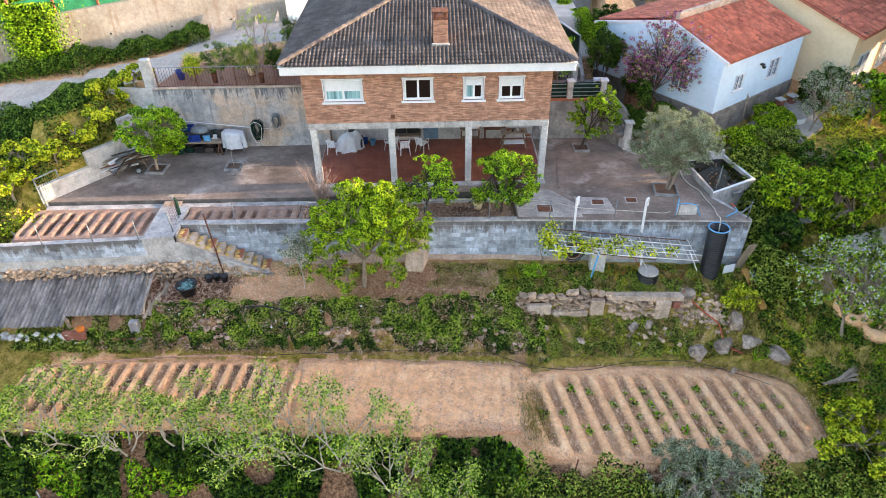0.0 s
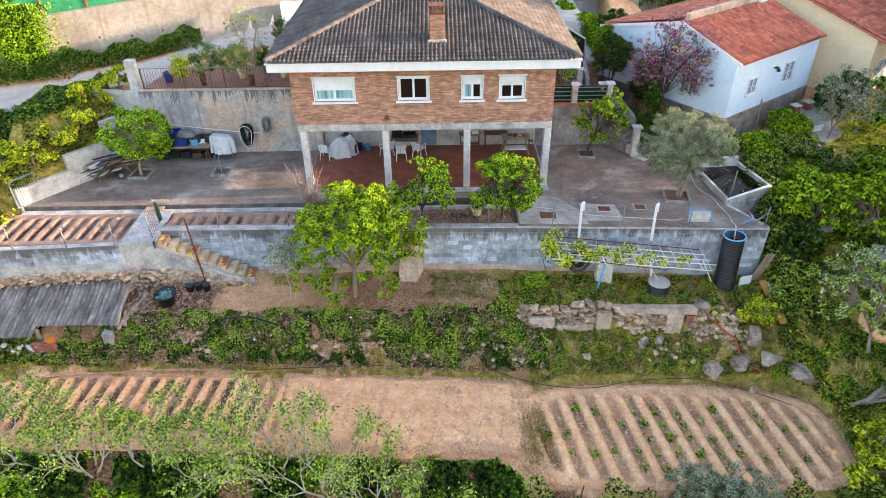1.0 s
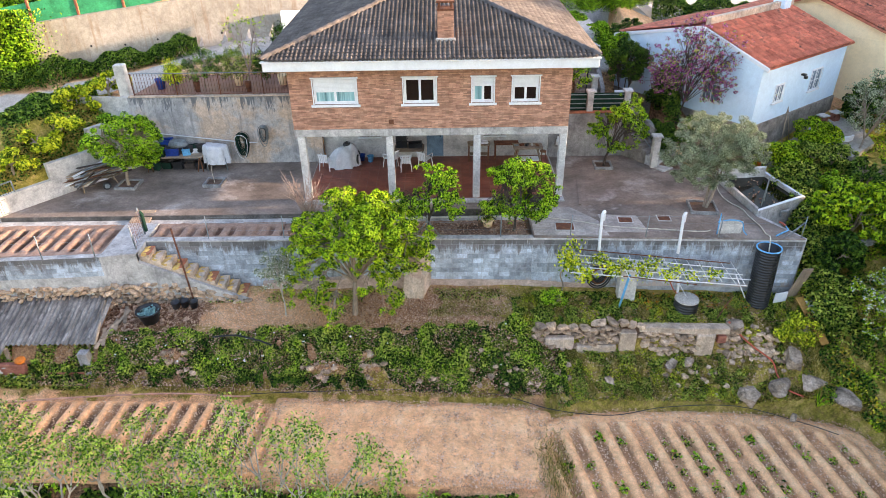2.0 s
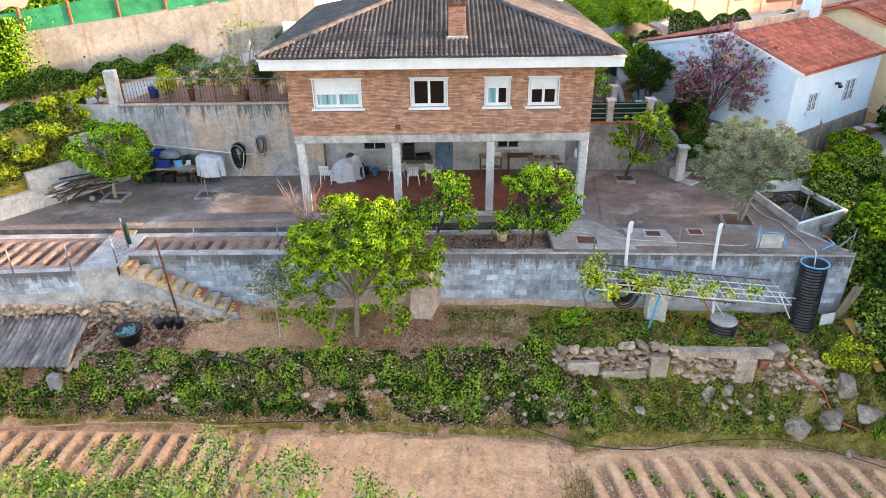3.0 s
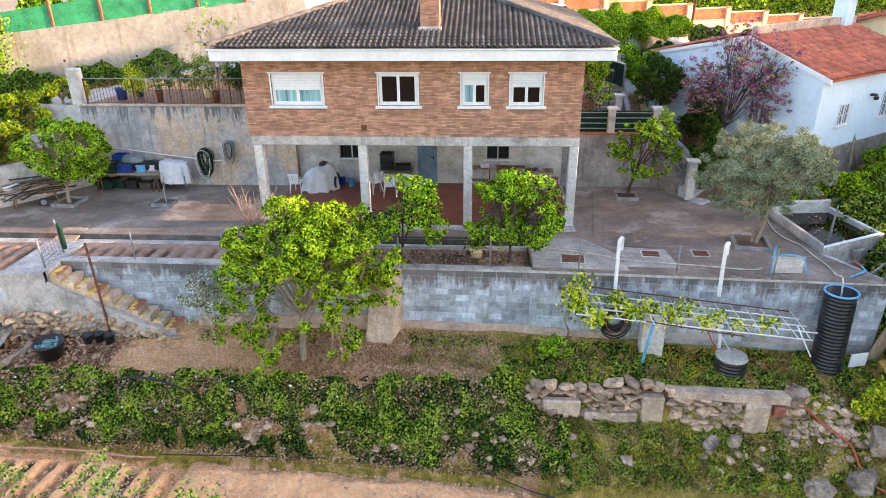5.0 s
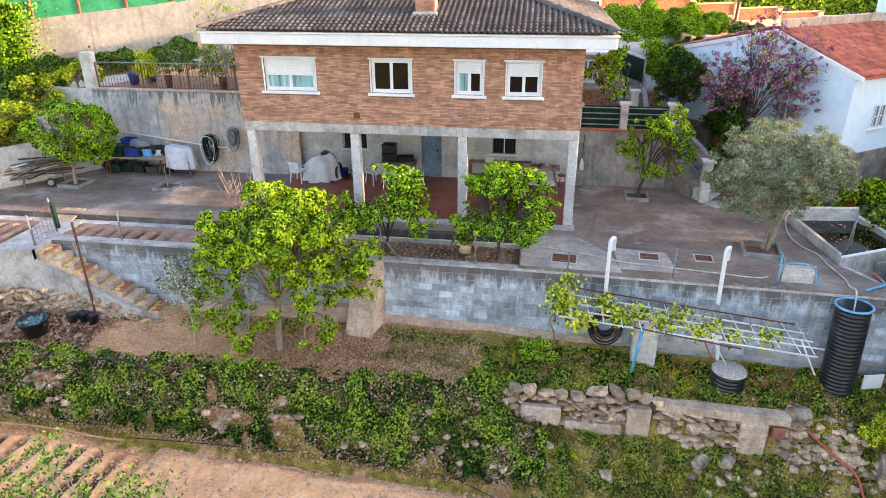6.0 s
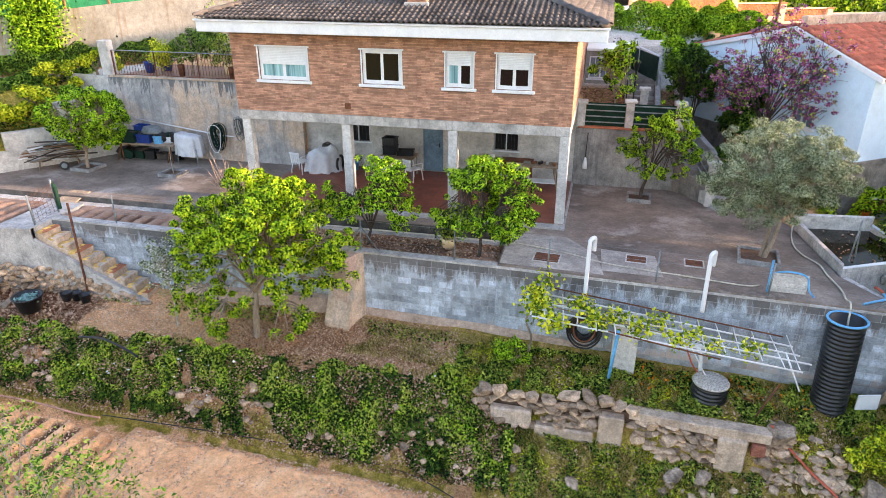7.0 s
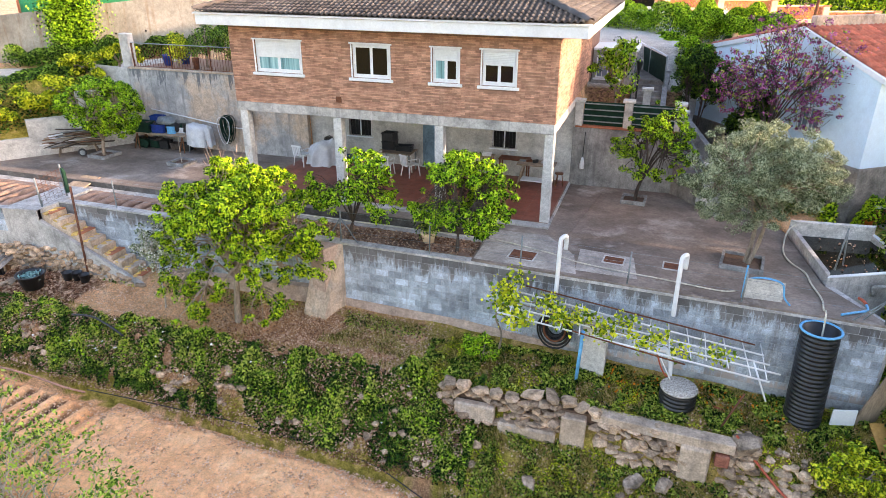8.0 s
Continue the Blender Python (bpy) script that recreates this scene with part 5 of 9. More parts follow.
for (ax, ay), (bx_, by) in zip(NET, NET[1:]):
    part("netting", prism([(ax, ay), (bx_, by), (bx_ + .015, by + .004), (ax + .015, ay + .004)], 3.2, 4.1), "green", snet, "dark green shade netting")
    part("top_rail", tube([(ax, ay, 4.16), (bx_, by, 4.2)], .03, 6), "white", snet)
for ax, ay in NET:
    part("post", tube([(ax, ay, 3.0), (ax, ay, 4.18)], .03, 6), "steel", snet)
for k in range(3):
    srl = thing("handrail", "thin dark handrail beside the court steps", "handrail")
    part("rail", tube([(6.8, 32.3, 2.55 + k * .25), (6.8, 34.4, 3.5 + k * .25)], .014, 5), "black", srl)
tagged(part("garden_bench", boxes([(8.35, 31.7, 2.5, 8.9, 31.95, 2.62), (8.4, 31.72, 2.05, 8.5, 31.92, 2.5), (8.75, 31.72, 2.05, 8.85, 31.92, 2.5)], .015), "white"), "small white stone bench beside the stairs", "bench")
lampp = thing("street_lamp", "black iron garden lamp post with lantern", "lamp", (7.02, 31.9, 2.2))
part("pole", lathe([(0.0, 0), (.09, 0), (.09, .12), (.035, .2), (.03, 1.6), (.05, 1.66), (0, 1.66)], 10), "black", lampp)
part("lantern", lathe([(0.0, 1.66), (.06, 1.67), (.11, 1.95), (.14, 1.97), (.02, 2.08), (0, 2.12)], 8), "black", lampp)

# ---- water basin ----
BAS = [(12.36, 24.22), (14.75, 25.4), (14.2, 27.85), (11.93, 27.6)]


def inset(poly, d):
    c = Vector((sum(p[0] for p in poly) / 4, sum(p[1] for p in poly) / 4))
    return [tuple(Vector(p) + (c - Vector(p)).normalized() * d) for p in poly]


basin = thing("water_basin", "open concrete water basin beside the terrace", "basin")
ins = inset(BAS, 0.22)
RIM = (0.26, 0.24, 0.52, 0.34)
for k in range(4):
    q = [BAS[k], BAS[(k + 1) % 4], ins[(k + 1) % 4], ins[k]]
    part("basin_wall", prism(q, -2.0, RIM[k], 0.012), "old_concrete" if k != 2 else "whitewash", basin)
    if k < 2:
        lip = inset(BAS, 0.16)
        part("rim", prism([BAS[k], BAS[(k + 1) % 4], lip[(k + 1) % 4], lip[k]], RIM[k] + .003, RIM[k] + .03, 0.006), "white", basin, "whitewashed rim")
part("pipe_mouth", tube(curve_pts([(13.6, 24.78, -.28), (13.55, 24.7, -.02), (13.75, 24.62, .06), (13.95, 24.9, -.02), (14.0, 24.98, -.28)], 4), .045, 8), "kerb_grey", basin, "arched grey pipe on the basin wall")
water = bpy.data.materials.new("murky_water")
water.use_nodes = True
wb = water.node_tree.nodes["Principled BSDF"]
wb.inputs["Base Color"].default_value = (0.007, 0.006, 0.003, 1)
wb.inputs["Roughness"].default_value = 0.06
wb.inputs["Specular IOR Level"].default_value = 0.25
part("water", prism(ins, -0.5, 0.1), water, basin, "dark murky water")
bp = thing("basin_post", "leaning metal post at the basin corner", "post", (12.5, 24.35, .45))
part("pole", tube([(0, 0, 0), (.1, .1, 1.1)], .02, 6), "steel", bp)
part("brace", tube([(.25, .35, 0), (.1, .1, 1.0)], .018, 6), "steel", bp)

ramp_ = thing("ramp_board", "weathered boards bridging the path and the terrace", "ramp", (0, 0, 0))
for k in range(4):
    part("plank", prism([(-11.98 + k * .2, 24.5), (-11.79 + k * .2, 24.5), (-11.72 + k * .2, 25.3), (-11.91 + k * .2, 25.3)], [-.10, -.10, .084, .084], [-.06, -.06, .12, .12], .006), "wood", ramp_)
for k, (x, y, rz) in enumerate(((18.5, 32.0, 20), (19.35, 32.45, 20), (14.45, 28.85, 10))):
    bp_ = thing("brick_pillar", "low red brick pillar with a pale cap in the garden", "pillar", (x, y, .1 if k == 2 else .5), rz, "brick garden pillars")
    for c in range(9):
        part("brick_course", box(-.17, -.17, c * .075, .17, .17, c * .075 + .065, .008), "faded_red", bp_)
    part("cap", box(-.22, -.22, .68, .22, .22, .75, .012), "pale", bp_)
obk = thing("bucket", "orange plastic bucket beside the brick pillar", "bucket", (14.15, 28.55, .12))
part("body", lathe([(0, 0), (.12, 0), (.16, .3), (.17, .31), (.15, .3), (.11, .05), (0, .05)], 16), material("orange_plastic", (.72, .13, .02), rough=.4), obk)
for k, (a_, b_) in enumerate((((15.9, 30.3, .42), (16.15, 31.0, 2.1)), ((16.5, 30.8, .45), (16.15, 31.05, 2.1)))):
    lp = thing("leaning_pole", "grey wooden pole leaning on the cottage wall", "pole", a_, 0, "poles leaning on the cottage")
    part("pole", tube([(0, 0, 0), tuple(Vector(b_) - Vector(a_))], .03, 6), "wood", lp)

# ---- planters ----


def planter(x, y, w, label, rz=0):
    p = thing("planter", label, "planter", (x, y, TERRACE), rz, "square kerb planters")
    h, t = .13, .075
    for k, r in enumerate(((-w, -w, w, -w + t), (-w, w - t, w, w), (-w, -w + t + .002, -w + t, w - t - .002), (w - t, -w + t + .002, w, w - t - .002))):
        part("kerb", box(r[0], r[1], 0, r[2], r[3], h, .008), "kerb_grey", p)
    part("soil", box(-w + t, -w + t, 0, w - t, w - t, .05, 0), "dark_soil", p)
    return p


planter(-13.15, 27.65, .45, "square concrete kerb planter with dark soil", -3)
planter(-9.5, 27.75, .40, "square concrete kerb planter round a thin sapling", -3)
planter(10.48, 24.86, .53, "square concrete kerb planter under the olive tree", -8)
planter(7.45, 29.0, .40, "square concrete kerb planter with dark soil", -3)
sap = thing("sapling", "thin bare sapling tied to a stake", "sapling", (-9.5, 27.75, TERRACE + .05))
part("stem", tube(curve_pts([(0, 0, 0), (-.03, .02, .5), (.02, 0, 1.0)]), .018, 6, .008), "pale_bark", sap)

# ---- drain covers, hoses and poles on the terrace edge ----
for dx, dy, sx, sy in ((4.87, 23.56, .33, .27), (7.25, 24.0, .25, .2), (8.75, 24.1, .22, .2)):
    dc = thing("drain_cover", "rusty square drain cover in the concrete", "drain cover", (dx, dy, TERRACE), -4, "rusty drain covers")
    part("frame", boxes([(-sx - .04, -sy - .04, 0, sx + .04, -sy, .022), (-sx - .04, sy, 0, sx + .04, sy + .04, .022), (-sx - .04, -sy, 0, -sx, sy, .022), (sx, -sy, 0, sx + .04, sy, .022)], .003), "pale", dc)
    part("plate", box(-sx, -sy, 0, sx, sy, .016, .003), "rust", dc)


def hose(name, label, pts, r, mat, steps=6):
    h = thing(name, label, "hose")
    part("tube", tube(curve_pts(pts, steps), r, 6), mat, h)
    return h


hose("garden_hose", "long cream hose lying along the terrace edge", [(-5.5, 24.6, -.02), (-2, 24.55, -.02), (0.5, 24.6, -.02), (3.2, 24.55, -.0), (4.0, 24.3, .11), (5.5, 23.9, .11), (6.5, 23.5, .11), (8.5, 23.2, .11), (9.8, 23.0, .11), (10.2, 23.1, .11)], .018, "cream_hose")
hose("garden_hose", "cream hose running from the basin into the black tank", [(12.05, 27.45, .42), (11.85, 27.2, .3), (11.72, 26.7, .11), (11.62, 25.9, .11), (11.72, 25.3, .11), (11.98, 24.75, .11), (12.02, 24.1, .11), (12.12, 23.3, .11), (12.05, 22.7, .15), (12.0, 22.25, .25), (12.0, 22.1, -.3)], .022, "cream_hose")
hose("garden_hose", "light blue hose lying on the terrace corner", [(12.4, 22.6, .12), (12.7, 22.8, .12), (13.0, 23.0, .12), (13.05, 23.3, .12)], .03, "light_blue")
hose("garden_hose", "light blue hose looped over the netting frame", [(10.35, 23.0, .5), (10.7, 22.85, .66), (11.1, 22.75, .62), (11.2, 22.7, .3), (11.35, 22.7, .12)], .025, "light_blue")
hose("garden_hose", "short red hose end on the terrace corner", [(13.05, 23.3, .13), (13.0, 23.5, .14), (12.95, 23.6, .13)], .035, "red")
HOSE_XY = ((10.67, 20.72), (11.0, 20.62), (11.41, 20.32), (11.88, 19.79), (11.99, 19.39), (12.25, 19.0), (12.7, 18.75))
hose("garden_hose", "red hose trailing down the slope between stones", [(10.5, 20.75, -2.35)] + [(x, y, float(height(x, y)) + .22) for x, y in HOSE_XY], .032, "red")
hose("garden_hose", "red hose hanging from the wall outlet", [(8.6, 22.35, -1.35), (8.65, 22.1, -1.5), (8.9, 21.95, -1.9), (9.6, 21.9, -2.35), (10.3, 21.7, -2.4)], .022, "red")
hose("irrigation_pipe", "long reddish pipe along the top of the plot", [(-15.2, 18.1, -3.32), (-12, 18.5, -3.42), (-9, 18.75, -3.55), (-7.1, 18.7, -3.66), (-6.4, 18.75, -3.72)], .03, "dusty_pipe")
hose("irrigation_pipe", "thin black pipe along the foot of the bank", [(-6.4, 18.85, -3.7), (-4, 19.05, -3.82), (-1, 19.2, -3.95), (2, 19.15, -4.15), (4, 18.5, -4.3), (6, 18.3, -4.4), (8, 18.75, -4.5), (10.5, 18.85, -4.6), (12.5, 18.2, -4.75), (13.6, 17.7, -4.85)], .014, "black")
hose("irrigation_pipe", "short dark pipe lying on the ivy bank", [(-7.8, 20.1, -2.2), (-7.0, 20.05, -2.1), (-6.2, 19.9, -2.2), (-5.7, 19.8, -2.35)], .03, "black")

wpole = thing("vent_pipe", "white plastic pipe with a bent top", "pipe", (5.98, 22.62, -.4), group="white bent pipes")
part("pipe", tube(curve_pts([(0, -.1, 0), (0, -.05, .6), (0, 0, 1.35), (.02, .05, 1.5), (.1, .14, 1.53), (.12, .2, 1.42), (.12, .2, 1.15)], 5), .055, 10), "plastic", wpole)
copy_thing(wpole, pose(8.85, 22.5, -.45))

# posts and wires of the terrace edge
for fx, fy, h in ((-15.95, 21.75, 1.0), (-13.93, 21.85, 1.0), (-12.1, 21.95, 1.0), (-8.4, 23.12, 1.0), (-5.6, 23.1, 1.0), (-0.3, 22.98, 1.0), (2.4, 22.95, 1.0), (4.95, 22.85, 1.0), (7.68, 22.72, 1.0), (10.31, 22.63, 1.0), (13.25, 22.5, 1.0)):
    fp = thing("fence_post", "thin galvanised steel fence post on the wall", "fence post", (fx, fy, -.05), 0, "steel fence posts")
    part("pole", tube([(0, 0, 0), (.02, 0, h)], .022, 6), "steel", fp)
    if fx in (-0.3, 13.25):
        part("brace", tube([(.55 if fx < 0 else -.7, 0, .05), (.02, 0, h * .8)], .018, 6), "steel", fp)
        part("brace", tube([(-.45, .1, .05), (.02, 0, h * .8)], .018, 6), "steel", fp)
wire = thing("fence_wire", "thin slack wires between the fence posts", "wire")
for z in (.35, .65, .92):
    part("strand", tube([(-15.95, 21.75, z), (-12.1, 21.95, z)], .004, 3), "steel", wire)
    part("strand", tube([(-8.4, 23.12, z), (-0.3, 22.98, z), (2.4, 22.95, z), (7.68, 22.72, z), (10.31, 22.63, z), (13.25, 22.5, z)], .004, 3), "steel", wire)
frame_ = thing("netting_frame", "small panel of pale wire netting", "netting", (10.75, 22.85, TERRACE))
part("panel", box(-.4, -.01, .02, .45, .01, .52, 0), "pale", frame_)
part("post", tube([(-.42, 0, 0), (-.42, 0, .85)], .025, 6), "light_blue", frame_)

# ---- pergola on the wall with a vine ----
perg = thing("pergola", "makeshift white metal frame carrying a vine", "pergola", (0, 0, 0))
bars = [((4.75, 21.3, -.5), (10.95, 21.05, -1.0)), ((5.0, 22.25, -.35), (10.9, 21.9, -.85)), ((4.9, 21.6, -.45), (11.2, 21.35, -.95)), ((5.0, 21.9, -.42), (11.0, 21.6, -.9)), ((4.7, 21.45, -.55), (4.8, 22.5, -.35))]
for a_, b_ in bars:
    part("bar", tube([a_, b_], .022, 6), "plastic", perg)
for k in range(15):
    x = 5.0 + k * .42
    z = -.42 - (x - 4.8) * .082
    part("crossbar", tube([(x, 22.45, z + .06), (x + .06 + .05 * math.sin(k * 2.1), 21.15 + .12 * math.sin(k * 1.3), z - .04)], .014, 5), "plastic", perg)
part("bar", tube([(5.2, 22.5, -.28), (10.7, 22.1, -.72)], .02, 6), "rust", perg)
part("bar", tube([(6.6, 21.2, -.62), (9.2, 21.1, -.95)], .02, 6), "rust", perg)
part("hanging_bar", tube([(10.6, 21.3, -.7), (10.95, 20.95, -1.45)], .02, 6), "plastic", perg)
part("hanging_bar", tube([(8.5, 21.5, -.8), (8.95, 21.2, -1.5)], .016, 6), "plastic", perg)
part("hanging_bar", tube([(4.75, 22.35, -.5), (4.7, 22.4, -1.35)], .02, 6), "steel", perg)
part("strut", tube([(6.85, 21.3, -.65), (6.75, 21.75, -2.65)], .045, 8), "light_blue", perg, "pale blue slanting steel strut")
part("strut", tube([(10.5, 20.95, -1.35), (10.15, 21.1, -2.6)], .022, 6), "rust", perg)
pil = tagged(part("pier", prism([(6.78, 22.05), (7.4, 21.98), (7.42, 22.45), (6.8, 22.5)], -2.7, -.75, .015), "pale"), "rough pale concrete pier against the wall", "pier", kind="structure")
vine = thing("grape_vine", "young grape vine with yellow-green leaves on a frame", "vine", (4.6, 22.2, -2.2))
bm = bmesh.new()
add_tube(bm, curve_pts([(0, 0, -.1), (.1, -.1, .6), (-.05, -.2, 1.2), (.3, -.3, 1.75)]), .035, 6, True, .02)
add_tube(bm, curve_pts([(.3, -.3, 1.75), (1.5, -.6, 1.72), (3, -.7, 1.58), (4.6, -.8, 1.4), (5.4, -.9, 1.32)]), .018, 5, True, .006)
add_tube(bm, curve_pts([(.3, -.3, 1.75), (1.6, -.2, 1.75), (3.2, -.35, 1.6)]), .016, 5, True, .006)
part("stem", bm, "bark", vine)
rng = np.random.default_rng(31)
vp = []
for cx_, cy_, cz_, n in ((.25, -.5, 1.75, 130), (.15, -.1, 1.95, 90), (.7, -.9, 1.6, 110), (1.3, -.3, 1.85, 70), (1.7, -.75, 1.7, 90), (2.2, -.5, 1.75, 50), (2.7, -.8, 1.62, 60), (3.2, -.4, 1.65, 50), (3.6, -.85, 1.5, 40), (4.0, -.6, 1.5, 40), (4.5, -.8, 1.42, 30), (5.3, -.7, 1.4, 45), (.4, .2, 2.2, 30)):
    vp.append(np.array((cx_, cy_, cz_)) + rng.normal(size=(n * 2, 3)) * (.17, .15, .12))
mesh_quads("leaves", leaves(np.concatenate(vp), .1, rng, .6, .85), "leaf_lime", vine)

# ---- hose coils ----


def coil(name, label, at, r, n, mat, rx=90, rz=0, turns=5, thick=.018, sag=0.3):
    c = thing(name, label, "hose", at, rz)
    rng = np.random.default_rng(int(abs(at[0]) * 100))
    for k in range(turns):
        rr = r * rng.uniform(.5, 1.08)
        pts = []
        for i in range(25):
            a = 2 * math.pi * i / 24
            x, z = rr * math.cos(a), rr * math.sin(a) * (1 + sag * (math.sin(a) < 0))
            pts.append((x, -.03 - .02 * k + rng.uniform(-.006, .006), z))
        part("loop", tube(pts, thick, 5), mat if k != turns - 1 else n, c)
    return c


coil("hose_coil", "dark green hose coiled on the terrace wall", (-8.62, 29.86, 1.35), .27, "plastic", "green", turns=22, thick=.013, sag=2.0)
coil("hose_coil", "grey hose coiled on the terrace wall", (-7.62, 29.86, 1.75), .2, "black", "steel", turns=16, sag=2.6, thick=.013)
coil("hose_coil", "black hoses coiled on the retaining wall", (6.05, 22.56, -1.3), .42, "rust", "black", turns=13, thick=.028)

# ---- black tank, well ring ----


def ribbed(r, z0, z1, pitch, depth):
    rows, z = [(r - .05, z0)], z0
    while z < z1 - 1e-6:
        rows += [(r - depth, z), (r, z + pitch * .25), (r, z + pitch * .6), (r - depth, z + pitch * .8)]
        z += pitch
    return rows + [(r, z1), (r - .05, z1), (r - .06, z1 - .5), (0, z1 - .5)]


tank = thing("water_tank", "tall black ribbed plastic pipe used as tank", "tank", (12.0, 21.95, -2.65))
tank.matrix_world = pose(12.0, 21.95, -2.65, -1.5, -1.5, 0)
part("body", lathe([(0, 0), (.34, 0)] + ribbed(.405, .0, 2.62, .11, .03), 32), "black", tank)
part("rim", tube([(.415 * math.cos(a), .415 * math.sin(a), 2.62) for a in (2 * math.pi * k / 32 for k in range(33))], .03, 6), "light_blue", tank, "light blue hose round the rim")
part("water", lathe([(0, 2.3), (.35, 2.3), (.35, 2.28), (0, 2.28)], 24), water, tank)
tagged(part("stone_foot", rock_bm(np.random.default_rng(4)), "boulder"), "pale stone under the black tank", "stone").matrix_world = pose(12.05, 21.35, -2.75) @ Matrix.Diagonal((.35, .3, .35, 1))
well = thing("well_ring", "short black ribbed pipe with a gravel lid", "well", (9.2, 21.62, -2.5))
part("body", lathe([(0, 0), (.38, 0)] + ribbed(.43, 0, .55, .11, .03), 28), "black", well)
part("lid", lathe([(0, .62), (.2, .62), (.42, .60), (.44, .56), (0, .52)], 28), "pebbles", well, "grey pebbly concrete lid")
pv = thing("drain_pipe", "white plastic outlet pipe above the well", "pipe", (8.75, 22.1, -1.35))
part("pipe", tube(curve_pts([(0, .3, .1), (.1, 0, .05), (.2, -.05, -.2), (.25, -.05, -.8)], 4), .05, 8), "plastic", pv)
part("tee", box(-.18, -.02, .02, .28, .1, .12, .02), "plastic", pv)

# boards and sheets by the wall end
brd = thing("board", "old ochre and grey board leaning on the wall end", "board", (13.05, 22.1, -2.4), 20)
part("sheet", box(0, -.03, 0, .5, .02, 1.5, .006, pose(0, 0, 0, 8, 12, 0)), "wood", brd)
brd = thing("board", "short white panel beside the black tank", "board", (12.55, 21.85, -2.35), 15)
part("sheet", box(0, -.02, 0, .55, .02, .42, .006), "plastic", brd)
brd = thing("board", "long ochre painted metal sheet lying on the slope", "board", (13.45, 21.85, -2.1), 0)
part("sheet", box(-.17, -1.9, 0, .17, 0, .04, .006, pose(0, 0, 0, 32, 0, 18)), "ochre", brd)
brd = thing("board", "crumpled white sheet beside the ochre board", "board", (13.75, 21.75, -2.2), 0)
part("sheet", box(-.15, -.5, 0, .15, 0, .06, .02, pose(0, 0, 0, 30, 10, 20)), "tarp", brd)

# ---- stone wall, slab and boulders on the slope ----
rng = np.random.default_rng(12)
swall = thing("stone_wall", "dry stone wall of rough pale rubble and old concrete", "wall", kind="structure")
spots = []
for row in range(7):
    x = 3.4 + rng.uniform(0, .2)
    while x < 11.0:
        top_row = row == 0 and x < 6.9
        w = rng.uniform(.3, .55) if top_row else rng.uniform(.12, .32) * (1.25 if rng.uniform() < .2 else 1.0)
        zt = -2.40 - .05 * max(0, x - 7) + .08 * math.sin(x * 2.3)
        z = zt - row * .18 + rng.uniform(-.05, .05)
        open_face = not (7.4 < x < 10.7 and row < 1) and not (6.55 < x < 7.25 and row > 0) and not (9.35 < x < 10.1 and row > 0)
        if open_face and not (3.85 < x < 4.95 and row in (2, 3)) and (row < 5 or x > 7.6):
            spots.append((x + w / 2, 20.74 - .03 * row + rng.uniform(-.1, .07), z, w * 1.1, .4, w * rng.uniform(.6, .95) if w < .3 else rng.uniform(.22, .32)))
        x += w * .92
rocks_on(swall, spots[:300], "stone")
part("core", prism([(3.5, 20.74), (11.0, 20.74), (11.0, 21.0), (3.5, 21.0)], -3.9, -2.56), "dark_soil", swall)
part("pier", box(6.6, 20.5, -3.65, 7.2, 20.85, -2.62, .03), "tan_concrete", swall)
part("pier", prism([(9.35, 20.42), (10.0, 20.42), (10.1, 20.8), (9.4, 20.8)], -3.75, [-2.72, -2.72, -2.6, -2.6], .03), "tan_concrete", swall)
part("panel", box(3.9, 20.46, -3.25, 4.95, 20.7, -2.78, .04, None), "tan_concrete", swall)
part("panel", box(5.05, 20.42, -3.6, 6.5, 20.7, -3.12, .05), "tan_concrete", swall)
part("slab", prism([(7.3, 20.62), (8.9, 20.52), (10.5, 20.5), (10.55, 20.88), (8.9, 20.92), (7.35, 20.98)], [-2.66, -2.7, -2.74, -2.74, -2.7, -2.66], [-2.44, -2.45, -2.47, -2.5, -2.47, -2.45], .02), "tan_concrete", swall)
part("brick_end", box(10.12, 20.46, -3.1, 10.42, 20.62, -2.78, .02), "faded_red", swall)
part("slab", rock_bm(np.random.default_rng(9), 16), "boulder", swall).matrix_basis = pose(10.75, 20.75, -2.55) @ Matrix.Diagonal((.7, .6, .6, 1))
rubble = thing("stone_heap", "heap of loose pale rubble on the slope", "stones", kind="structure")
spots = []
for k in range(120):
    x = rng.uniform(10.5, 12.5)
    y = 20.62 - .42 * (x - 10.77) + rng.normal() * .22
    s = rng.uniform(.12, .27)
    spots.append((x, y, float(height(x, y)) + s * .2, s, s, s * .8))
for k in range(40):
    cx, cy, sp = ((2.9, 19.9, .4), (4.3, 19.7, .35), (9.75, 19.8, .32), (8.6, 20.15, .35))[k % 4]
    x, y = cx + rng.normal() * sp, min(cy + rng.normal() * sp * .6, 20.6)
    s = rng.uniform(.12, .3)
    spots.append((x, y, float(height(x, y)) + s * .02, s, s, s * .8))
rocks_on(rubble, spots, "stone", seed=21)


